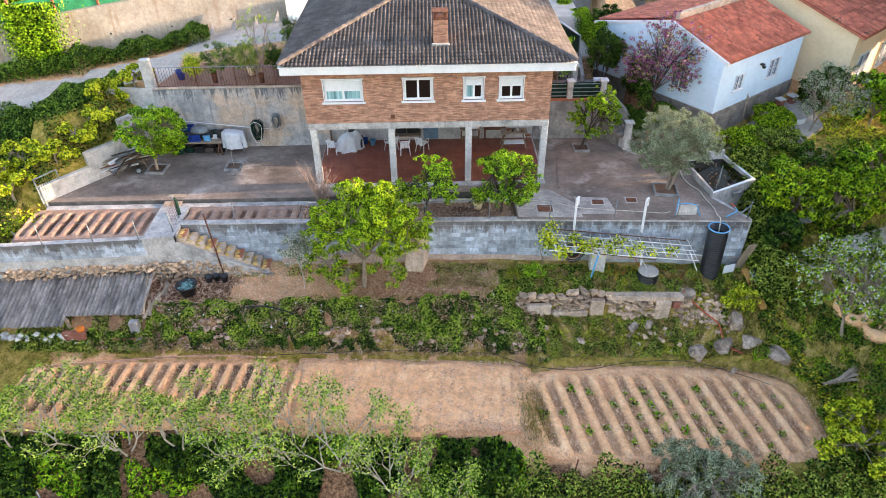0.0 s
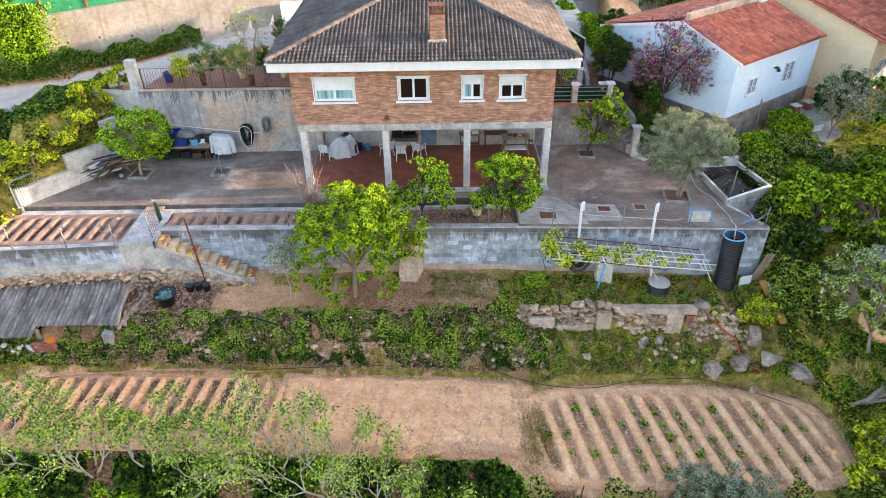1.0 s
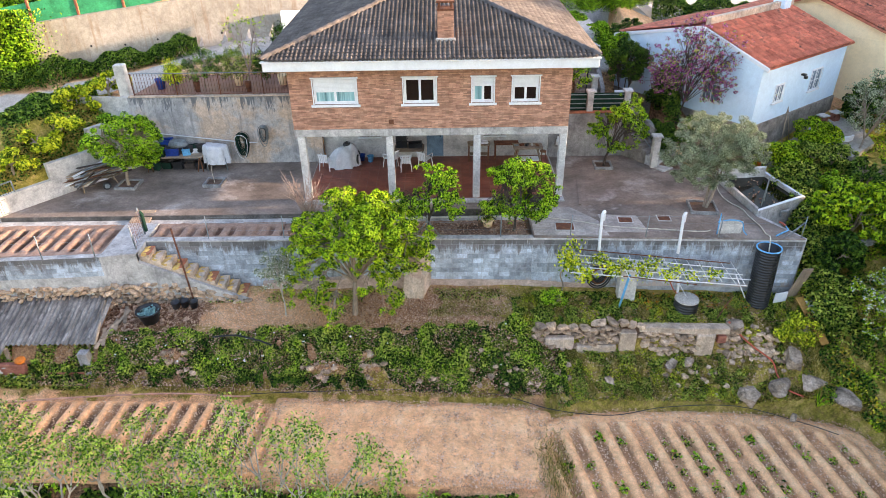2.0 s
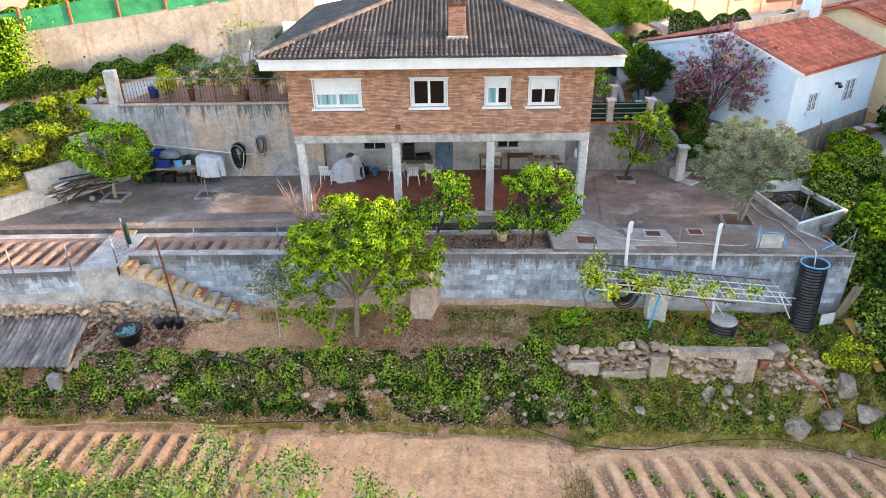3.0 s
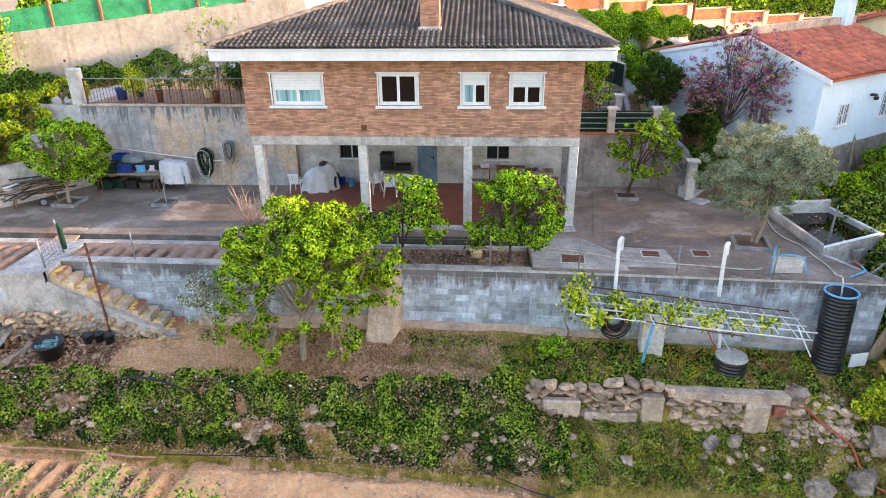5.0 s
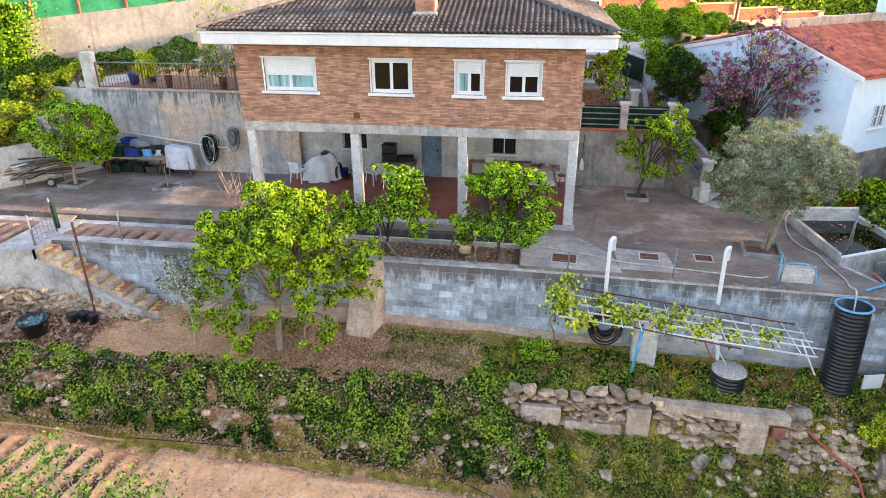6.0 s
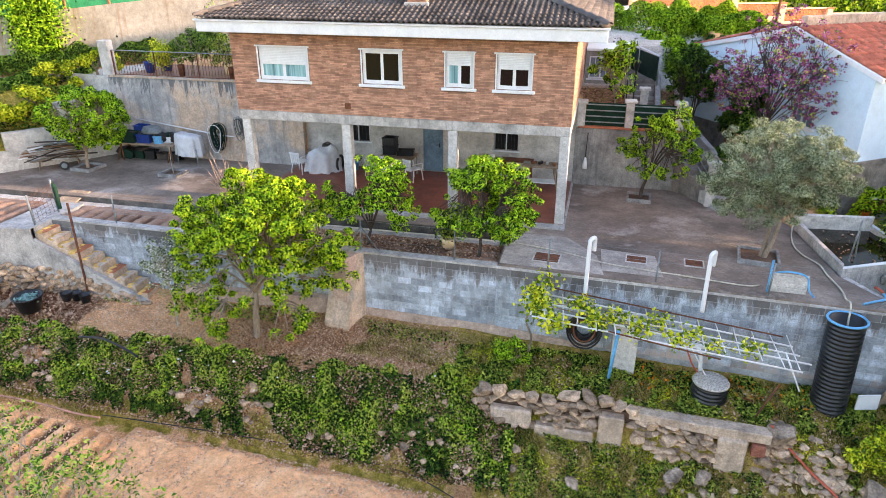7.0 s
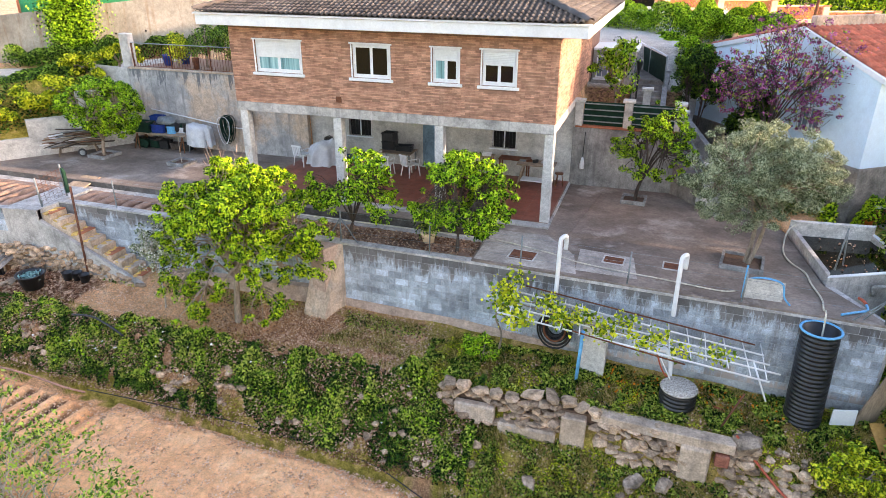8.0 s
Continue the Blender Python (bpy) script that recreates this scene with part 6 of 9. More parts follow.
def boulder(x, y, s, label, seed):
    bm = bmesh.new()
    bmesh.ops.create_icosphere(bm, subdivisions=4, radius=.5)
    r2 = np.random.default_rng(seed)
    planes = [(Vector(v / np.linalg.norm(v)), r2.uniform(.2, .37)) for v in r2.normal(size=(15, 3))]
    for v in bm.verts:
        for nrm, d in planes:
            k = v.co.dot(nrm)
            if k > d:
                v.co -= nrm * (k - d)
        v.co += v.co.normalized() * (noise.noise(v.co * 4 + Vector((seed, 0, 0))) * .05)
        v.co += v.co.normalized() * (noise.noise(v.co * 14 + Vector((seed, 0, 0))) * .03 + noise.noise(v.co * 32 + Vector((seed, 0, 0))) * .014)
    for f in bm.faces:
        f.smooth = True
    ob = part("boulder", bm, "boulder")
    ob.matrix_world = pose(x, y, float(height(x, y)) + s[2] * .06, r2.uniform(-10, 10), r2.uniform(-10, 10), r2.uniform(0, 360)) @ Matrix.Diagonal((*s, 1))
    return tagged(ob, label, "boulder", "boulders on the slope")


boulder(12.6, 19.82, (1.25, 1.0, .95), "large grey boulder beside the red hose", 1)
boulder(12.15, 19.25, (1.5, .95, .85), "large grey boulder with a flat face", 2)
boulder(11.05, 19.15, (1.3, 1.0, 1.15), "leaning grey boulder at the plot edge", 3)
boulder(13.1, 19.15, (1.3, .9, .7), "long pale boulder above the furrows", 14)
boulder(14.1, 18.8, (1.4, .85, .75), "long pale boulder above the furrows", 4)
boulder(12.3, 18.3, (.4, .35, .4), "small grey stone at the plot edge", 5)
boulder(8.5, 20.12, (.75, .55, .55), "grey field stone below the stone wall", 6)
boulder(9.1, 20.12, (.65, .5, .45), "grey field stone below the stone wall", 7)
boulder(6.1, 19.5, (.75, .5, .45), "ochre-stained stone in the grass bank", 8)

# stones in the ivy bank and under the west wall
bank_st = thing("bank_stones", "old dry stones showing through the ivy bank", "stones", kind="structure")
spots = []
for cx, cy, sx, sy, count in ((-9.3, 19.85, .5, .2, 34), (-10.3, 19.35, .3, .12, 12), (-3.7, 19.66, .95, .1, 30), (-2.4, 19.85, .3, .1, 10), (-.3, 19.55, .35, .12, 10), (2.6, 19.8, .6, .25, 24), (.8, 19.5, 2.2, .16, 12)):
    for k in range(count):
        x, y = cx + rng.normal() * sx, cy + rng.normal() * sy
        s = rng.uniform(.1, .3)
        spots.append((x, y, float(height(x, y)) - s * .02, s * 1.2, s, s * .85))
rocks_on(bank_st, spots, "stone", seed=8)
face = thing("stone_facing", "rough stone facing under the stairs and wall", "wall", kind="structure")
spots = []
for row in range(5):
    x = -18.3 + rng.uniform(0, .2)
    while x < -6.9:
        w = rng.uniform(.1, .4)
        top = -1.0 if x < -11 else -1.1 - (x + 11) * .22
        z = -2.08 + row * .19 + rng.uniform(-.08, .08)
        if z < top:
            y = 21.56 + (x + 19) * .057 if x < -11 else 22.14
            spots.append((x + w / 2, y + rng.uniform(-.03, .03), z, w * 1.15, .24, rng.uniform(.14, .28)))
        x += w * .92
rocks_on(face, spots[:300], "stone", seed=10)

# ---- stone stairs down from the beds ----
gst = thing("stone_stairs", "worn stone stairs with mossy yellow edges", "stairs", kind="structure")
for k in range(10):
    x0 = -10.72 + k * .36
    zt = -.12 - k * .19
    part("step", box(x0, 22.3, -2.4, x0 + .355, 22.95, zt - .05, .015), "tan_concrete", gst)
    part("tread", box(x0 + .10, 22.3, zt - .048, x0 + .37, 22.94, zt - .012, .015), "tan_concrete" if k % 3 else "terracotta", gst)
    rocks_on(gst, [(x0 + .14 + rng.uniform(-.04, .04), 22.38 + j * .22, zt - .05, rng.uniform(.2, .34), rng.uniform(.2, .3), rng.uniform(.1, .16)) for j in range(3)], "yellow_stone", "tread_stone", 70 + k)
part("cheek", prism([(-10.75, 22.15), (-7.0, 22.15), (-7.0, 22.29), (-10.75, 22.29)], -2.3, [-.35, -2.1, -2.1, -.35], .01), "old_concrete", gst)
rp_ = thing("iron_post", "tall rusty leaning iron post by the stairs", "post", (-9.0, 22.0, -2.1))
part("pole", tube([(0, 0, 0), (-.4, .45, 2.95)], .035, 6), "rust", rp_)
wg = thing("wire_gate", "wire mesh gate with a green cloth on its post", "gate", (-10.95, 23.0, -.05))
part("post", tube([(0, .6, 0), (-.05, .6, 1.15)], .03, 6), "steel", wg)
part("post", tube([(0.1, -.5, -.1), (.05, -.5, 1.0)], .03, 6), "steel", wg)
part("cloth", prism([(.02, .54), (.12, .55), (.13, .66), (.03, .66)], .15, [1.05, .9, .9, 1.05], .025), "green", wg, "dark green cloth wrapped on the post")
for k in range(7):
    part("wire", tube([(0, .6, .12 + k * .15), (.07, -.5, .05 + k * .14)], .005, 3), "rust", wg)
for k in range(7):
    part("wire", tube([(.01 * k, .6 - k * .17, .1), (.01 * k, .5 - k * .16, 1.05)], .005, 3), "rust", wg)
tubp = thing("tub", "round black plastic tub full of green netting", "tub", (-10.3, 21.05, -2.18))
part("body", lathe([(0, 0), (.28, 0), (.40, .45), (.44, .47), (.44, .5), (.38, .49), (.33, .30), (0, .30)], 26), "black", tubp)
net_rng = np.random.default_rng(2)
mesh_quads("netting", leaves(np.stack([net_rng.normal(size=260) * .13, net_rng.normal(size=260) * .13, .36 + net_rng.uniform(0, .12, 260)], 1), .12, net_rng, .2, .5), material("sea_green_net", (0.22, 0.42, 0.42), rough=.7), tubp)
for k, (x, y) in enumerate(((-9.6, 21.75), (-9.3, 21.85), (-8.95, 21.8))):
    bk = thing("bucket", "old black plastic bucket on the ground", "bucket", (x, y, -2.12), 0, "black buckets")
    part("body", lathe([(0, 0), (.12, 0), (.16, .26), (.17, .27), (.15, .26), (.12, .08), (0, .08)], 14), "black", bk)

# ---- shed ----
shed = thing("shed", "low shed with a grey corrugated sheet roof", "shed")


def corrugated(x0, x1, yb, yf, zb, zf, pitch=.177, amp=.042):
    bm = bmesh.new()
    n = int((x1 - x0) / pitch * 6)
    rows = []
    for s in range(5):
        t = s / 4
        rows.append([(bm.verts.new((x0 + (x1 - x0) * i / n, yb + (yf - yb) * t, zb + (zf - zb) * t + amp * math.sin(i / 6 * 2 * math.pi) - .02 * math.sin(t * math.pi)))) for i in range(n + 1)])
    for a_, b_ in zip(rows, rows[1:]):
        for i in range(n):
            bm.faces.new((a_[i], a_[i + 1], b_[i + 1], b_[i])).smooth = True
    r = bmesh.ops.extrude_face_region(bm, geom=list(bm.faces))
    for v in [g for g in r["geom"] if isinstance(g, bmesh.types.BMVert)]:
        v.co.z -= .012
    bmesh.ops.recalc_face_normals(bm, faces=bm.faces)
    return bm


for k in range(7):
    x0 = -19.0 + k * 1.01
    part("roof_sheet", corrugated(x0, x0 + 1.06, 21.85 + .02 * k, 19.35 if k < 4 else 19.85, -1.62 + .012 * (k % 2), -2.36 + .012 * (k % 2) + (0 if k < 4 else .12)), "asbestos", shed)
for px, py in ((-12.15, 20.05), (-14.9, 19.75), (-18.0, 19.6), (-12.2, 21.6)):
    part("post", box(px - .06, py - .06, -3.5 if py < 21 else -2.2, px + .06, py + .06, -2.32 if py < 21 else -1.75, .01), "wood", shed)
part("rafter", tube([(-12.1, 21.7, -1.72), (-11.85, 19.9, -2.3)], .05, 6), "wood", shed)
# near-black sheet, the shade under the shed roof put into its colour
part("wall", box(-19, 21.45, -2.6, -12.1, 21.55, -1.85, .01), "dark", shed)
rub = thing("rubble_wall", "crumbling whitewashed rubble wall under the shed roof", "wall", kind="structure")
spots = []
part("wall", prism([(-17.6, 19.35), (-14.3, 19.4), (-14.3, 19.6), (-17.6, 19.6)], -3.6, [-2.92, -3.12, -3.05, -2.85], .03), "whitewash", rub)
for k in range(90):
    s = rng.uniform(.14, .34)
    spots.append((rng.uniform(-17.5, -14.2), 19.42 + rng.uniform(-.14, .14), -3.4 + .62 * rng.uniform(0, 1) ** 1.3, s, s, s * .8))
rocks_on(rub, spots, "whitewash", seed=44)
part("wall", box(-15.05, 19.3, -3.6, -14.15, 19.5, -2.68, .03), "faded_red", shed, "low faded red brick wall")
part("wall", box(-14.1, 19.36, -3.6, -12.0, 19.54, -3.14, .03), "dark_render", shed)
part("wall", box(-13.4, 19.33, -3.5, -12.2, 19.357, -3.06, .01), "faded_red", shed)
part("wall", box(-12.4, 19.55, -3.4, -12.05, 19.85, -2.45, .02), "dark_render", shed)
pmp = tagged(part("pumpkin", lathe([(0, 0), (.12, .02), (.18, .1), (.15, .19), (.03, .2), (0, .18)], 14), material("orange_pumpkin", (.62, .17, .02), rough=.6)), "orange pumpkin on the low shed wall", "pumpkin")
pmp.matrix_world = pose(-14.28, 19.42, -2.68)
for k in range(9):
    lg = thing("plank", "rotten grey plank leaning by the shed", "plank", (-11.75 + .05 * k, 20.1 + .16 * k, -2.3 + .02 * k), 20 * math.sin(k * 1.7), "rotten planks")
    part("board", box(-.05, -.45, 0, .07, .45, .035, .006, pose(0, 0, 0, 8 * math.sin(k), 20 + 8 * math.cos(k * 2.2), 0)), "wood", lg)

# ---- things against the left terrace wall ----


def trestle_table(x, y, w, d, h, label, rz=0, top="wood"):
    t = thing("table", label, "table", (x, y, TERRACE), rz)
    part("tabletop", box(-w / 2, -d / 2, h - .04, w / 2, d / 2, h, .008), top, t)
    for sx in (-w / 2 + .18, w / 2 - .18):
        for sy in (-d / 2 + .06, d / 2 - .06):
            part("leg", tube([(sx - .12, sy, 0), (sx, sy * .6, h - .045)], .025, 6), "brown_wood", t)
            part("leg", tube([(sx + .12, sy, 0), (sx, sy * .6, h - .045)], .025, 6), "brown_wood", t)
    return t


trestle_table(-11.6, 29.35, 2.6, .8, .72, "long trestle table loaded with crates and tubs", top="wood")
ghose = thing("garden_hose", "bright green hose arched over the plank heap", "hose", (-14.7, 28.0, .95))
part("tube", tube(curve_pts([(-.35, -.2, 0), (-.1, 0, .45), (.25, .2, .3), (.4, .3, -.1)]), .02, 6), "green_net", ghose)
barrow = thing("cart_wheel", "small black wheel on a rim under the planks", "wheel", (-13.9, 27.3, TERRACE + .17), 30)
part("tyre", tube([(.13 * math.cos(a), 0, .13 * math.sin(a)) for a in (2 * math.pi * k / 16 for k in range(17))], .04, 8), "black", barrow)
part("rim", tube([(0, -.03, 0), (0, .03, 0)], .1, 12), "steel", barrow)


def crate(x, y, z, w, d, h, mat, label, rz=0, cat="crate"):
    c = thing("crate", label, cat, (x, y, z), rz)
    part("body", boxes([(-w / 2, -d / 2, 0, w / 2, d / 2, .02), (-w / 2, -d / 2, .021, -w / 2 + .025, d / 2, h), (w / 2 - .025, -d / 2, .021, w / 2, d / 2, h), (-w / 2 + .026, -d / 2, .021, w / 2 - .026, -d / 2 + .025, h), (-w / 2 + .026, d / 2 - .025, .021, w / 2 - .026, d / 2, h)], .004), mat, c)
    part("rim", box(-w / 2 - .02, -d / 2 - .02, h - .05, w / 2 + .02, -d / 2, h, .004), mat, c)
    part("rim", box(-w / 2 - .02, d / 2, h - .05, w / 2 + .02, d / 2 + .02, h, .004), mat, c)
    return c


crate(-11.65, 29.3, .8, .55, .4, .34, "blue", "bright blue plastic crate on the table", 4)
crate(-12.6, 29.45, .8, .6, .42, .36, "green", "dark green plastic crate on the table", -3)
crate(-12.2, 29.4, .8, .5, .38, .26, "black", "black plastic crate stacked on the table", 5)
crate(-12.0, 29.65, 1.0, .5, .36, .4, "blue", "dark blue plastic box behind the crates", 2)
crate(-11.05, 29.3, .8, .32, .28, .3, "light_blue", "light blue plastic bucket on the table", 12)
crate(-12.7, 29.5, .08, .5, .4, .3, "black", "black crate on the floor under clutter", 10)
crate(-12.35, 29.2, .8, .75, .45, .42, "green", "large dark green plastic trunk on the table", 2)
crate(-11.75, 29.5, .8, .5, .4, .28, "rust", "dark red plastic crate on the table", -4)
crate(-10.75, 29.55, .8, .35, .3, .22, "tarp", "pale grey plastic box on the table", 9)
for k in range(5):
    crate(-12.6 + k * .5, 29.45 + .05 * (k % 2), .08, .42, .34, .26 + .05 * (k % 3), ("black", "green", "black", "dark_bark", "black")[k], "dark crate stored under the trestle table", 6 * (k - 2))
ov = thing("tub", "oval grey metal tub upside down on crates", "tub", (-11.4, 29.45, 1.16))
part("body", lathe([(0, .0), (.36, 0), (.40, .04), (.38, .1), (.30, .24), (0, .26)], 24), "steel", ov).scale = (1.15, .8, 1)


def cloth(name, label, x, y, z, w, d, h, mat, seed, rz=0, cat="cover", slant=.22, billow=.22, square=5):
    """A cloth thrown over something: a drooping, creased sheet."""
    bm = bmesh.new()
    n = 16
    g = [[None] * (n + 1) for _ in range(n + 1)]
    for j in range(n + 1):
        for i in range(n + 1):
            u, v = i / n * 2 - 1, j / n * 2 - 1
            r = max(abs(u), abs(v))
            a = math.atan2(v, u)
            zz = h * max(0.0, 1 - r ** square * .97) * (1 + slant * u - .12 * v * v)
            zz += noise.noise((u * 2.5 + seed, v * 2.5, 1)) * billow * h * (1 - r * .7) + noise.noise((u * 6 + seed, v * 6, 4)) * .07 * h
            rad = r / max(1e-6, math.hypot(u, v)) * (1.45 - .45 * r)
            fold = 1 + .09 * r * math.sin(7 * a + seed) + .05 * r * math.sin(13 * a)
            g[j][i] = bm.verts.new((u * rad * w * fold, v * rad * d * fold, zz))
    for j in range(n):
        for i in range(n):
            bm.faces.new((g[j][i], g[j][i + 1], g[j + 1][i + 1], g[j + 1][i])).smooth = True
    t = thing(name, label, cat, (x, y, z), rz)
    part("sheet", bm, mat, t)
    return t


for k in range(14):
    bg = thing("bag", "dark sack of odds and ends among the clutter", "bag", (-12.9 + (k % 9) * .3 + rng.uniform(-.1, .1), 29.45 + rng.uniform(-.15, .2), .97 if k < 9 else .27), 0, "dark sacks")
    part("sack", rock_bm(np.random.default_rng(60 + k)), ("black", "green", "black", "dark_bark", "black", "rust", "black", "green", "black")[k % 9], bg).matrix_basis = Matrix.Diagonal((.74, .5, .6, 1))
cloth("cloth_cover", "pale cloth thrown over a box by the wall", -9.75, 29.35, TERRACE + .3, .58, .36, .85, "tarp", 3, slant=-.08, billow=.1, square=14)
for k in range(2):
    part("leg", tube([(-.45 + k * .9, -.25, -.42), (-.4 + k * .8, -.2, .3)], .025, 5), "steel", [o for o in bpy.data.objects if o.name.startswith("cloth_cover")][0])
cloth("cloth_bundle", "small bundle of pale cloth on the bench end", -13.0, 29.2, .7, .3, .3, .3, "tarp", 8)
wp = thing("wall_pipe", "long white plastic pipe fixed along the wall", "pipe", (0, 0, 0))
part("pipe", tube([(-12.4, 29.84, 1.6), (-10.2, 29.84, 1.32), (-8.6, 29.84, 1.12), (-8.0, 29.84, 1.1)], .025, 8), "plastic", wp)
for k in range(26):
    a = rng.uniform(-38, 38)
    pk = thing("plank", "weathered plank in a heap beside the wall", "plank", (-14.4 + rng.uniform(-.35, .35), 27.6 + rng.uniform(-.35, .35), .42 + k * .026), 52 + a, "heap of old planks")
    L = rng.uniform(.45, 1.3)
    wd = rng.uniform(.03, .09)
    part("board", box(-L, -wd, 0, L, wd, .024, .004, pose(0, 0, 0, 0, rng.uniform(-5, 5), 0)), ("wood", "plastic", "dark_bark", "steel", "dark_bark", "wood", "brown_wood")[k % 7], pk)
ts = thing("trestle", "low wooden trestle under the heap of planks", "trestle", (-14.4, 27.6, TERRACE), 42)
for sx in (-.7, .7):
    part("leg", tube([(sx, -.3, 0), (sx * .9, -.1, .34)], .03, 6), "wood", ts)
    part("leg", tube([(sx, .3, 0), (sx * .9, .1, .34)], .03, 6), "wood", ts)
part("beam", box(-.95, -.05, .30, .95, .05, .34, .005), "wood", ts)
wgate = thing("gate", "open green wire mesh gate in a steel frame", "gate", (-17.25, 24.7, .1), 58)
part("frame", boxes([(0, -.02, 0, .05, .02, 1.25), (1.05, -.02, 0, 1.1, .02, 1.25), (.05, -.02, 0, 1.05, .02, .05), (.05, -.02, 1.2, 1.05, .02, 1.25), (.05, -.02, .6, 1.05, .02, .64)], .004), "steel", wgate)
for k in range(9):
    part("bar", box(.14 + k * .1, -.006, .05, .152 + k * .1, .006, 1.2, 0), "green", wgate)

# ---- porch furniture ----


def plastic_chair(x, y, rz):
    c = thing("chair", "white moulded plastic garden chair on the porch", "chair", (x, y, PORCH), rz, "white plastic chairs")
    part("seat", box(-.22, -.22, .42, .22, .22, .455, .015), "plastic", c)
    tilt = pose(0, 0, 0, -8, 0, 0) @ pose(0, .03, 0)
    for k in range(5):
        part("slat", box(-.19 + k * .08, .2, .45, -.13 + k * .08, .225, .80, .006, tilt), "plastic", c)
    part("backrest", box(-.22, .2, .80, .22, .23, .88, .012, tilt), "plastic", c)
    for sx in (-1, 1):
        part("leg", tube([(sx * .24, -.24, 0), (sx * .2, -.19, .43)], .022, 6), "plastic", c)
        part("leg", tube([(sx * .24, .27, 0), (sx * .2, .2, .43)], .022, 6), "plastic", c)
        part("armrest", tube(curve_pts([(sx * .22, -.21, .43), (sx * .25, -.2, .64), (sx * .25, .05, .66), (sx * .22, .27, .66)], 3), .02, 6), "plastic", c)
    return c


plastic_chair(-4.85, 28.95, 170)
plastic_chair(-2.0, 29.1, 230)
plastic_chair(-1.3, 28.75, 185)
plastic_chair(-0.45, 29.0, 150)
moto = cloth("covered_motorbike", "motorbike under a pale grey dust cover", -4.05, 29.25, PORCH, .68, .4, .92, "tarp", 5, 20, "motorbike")
part("bag", rock_bm(np.random.default_rng(3)), "black", moto).matrix_basis = pose(.15, .05, 1.0) @ Matrix.Diagonal((.45, .35, .28, 1))
part("wheel", tube([(.62 + .28 * math.cos(a) * .4, .28 * math.cos(a), .3 + .28 * math.sin(a)) for a in (2 * math.pi * k / 16 for k in range(17))], .05, 6), "black", moto)


def simple_table(x, y, w, d, h, label, top="brown_wood", leg="steel", rz=0, shelf=None):
    t = thing("table", label, "table", (x, y, PORCH), rz)
    part("tabletop", box(-w / 2, -d / 2, h - .04, w / 2, d / 2, h, .008), top, t)
    for sx in (-1, 1):
        for sy in (-1, 1):
            part("leg", box(sx * (w / 2 - .06) - .025, sy * (d / 2 - .06) - .025, 0, sx * (w / 2 - .06) + .025, sy * (d / 2 - .06) + .025, h - .042, .004), leg, t)
    if shelf:
        part("shelf", box(-w / 2 + .1, -d / 2 + .1, shelf - .02, w / 2 - .1, d / 2 - .1, shelf, .004), top, t)
    return t


simple_table(-1.15, 29.45, 1.3, .8, .76, "brown wooden table on the porch", "wood", "steel")
crate(-1.5, 29.6, .92, .5, .4, .32, "black", "black plastic crate on the porch table", 3)
crate(-1.5, 29.6, 1.25, .48, .38, .30, "black", "black plastic crate stacked on another", -4)
crate(-.9, 29.55, .92, .6, .35, .2, "black", "black tool box on the porch table", 8)
simple_table(1.95, 29.75, 1.0, .5, .8, "brown wooden chest of drawers by the wall", "wood", "brown_wood", shelf=.3)
crate(2.2, 29.75, .965, .3, .2, .1, "plastic", "small white box on the brown chest", 6)
simple_table(3.2, 29.85, 1.1, .5, .78, "rusty round-edged metal table by the wall", "rust", "rust")
wbch = thing("workbench", "weathered workbench with splayed legs on the porch", "workbench", (4.1, 29.3, PORCH))
part("tabletop", box(-.65, -.32, .78, .65, .32, .84, .008), "wood", wbch)
for sx in (-1, 1):
    for sy in (-1, 1):
        part("leg", tube([(sx * .62, sy * .3, 0), (sx * .42, sy * .22, .78)], .035, 6), "wood", wbch)
part("shelf", box(-.52, -.22, .2, .52, .22, .24, .005), "plastic", wbch)
for k in range(5):
    tl = thing("tool", "odd tool lying on the workbench", "tool", (3.6 + k * .23, 29.3 + .1 * math.sin(k * 3), PORCH + .84), 30 * k)
    part("body", box(-.1, -.05, 0, .1, .05, .05 + .03 * (k % 3), .012), ("steel", "rust", "black", "pale", "brown_wood")[k], tl)
stool = thing("stool", "small round wooden stool on the porch", "stool", (4.85, 29.6, PORCH))
part("seat", lathe([(0, .42), (.15, .42), (.15, .46), (0, .46)], 16), "brown_wood", stool)
for k in range(3):
    a = 2 * math.pi * k / 3
    part("leg", tube([(.16 * math.cos(a), .16 * math.sin(a), 0), (.1 * math.cos(a), .1 * math.sin(a), .42)], .016, 5), "brown_wood", stool)
for x, y, mt, lb in ((-2.95, 29.7, "light_blue", "light blue plastic bucket on the porch"), (-3.35, 29.85, "blue", "dark blue plastic bucket on the porch")):
    bk = thing("bucket", lb, "bucket", (x, y, PORCH))
    part("body", lathe([(0, 0), (.11, 0), (.15, .28), (.16, .29), (.14, .28), (.1, .05), (0, .05)], 16), mt, bk)
door = tagged(part("door", boxes([(-.37, 30.24, PORCH + .01, .33, 30.29, 2.17), (-.4, 30.19, PORCH + .01, -.371, 30.3, 2.2), (.331, 30.19, PORCH + .01, .36, 30.3, 2.2)], .004), "door_blue"), "closed blue-grey steel cellar door", "door", kind="structure")
part("door_handle", boxes([(.2, 30.19, 1.1, .24, 30.24, 1.25), (.1, 30.18, 1.18, .22, 30.2, 1.2)], .004), "black", door)
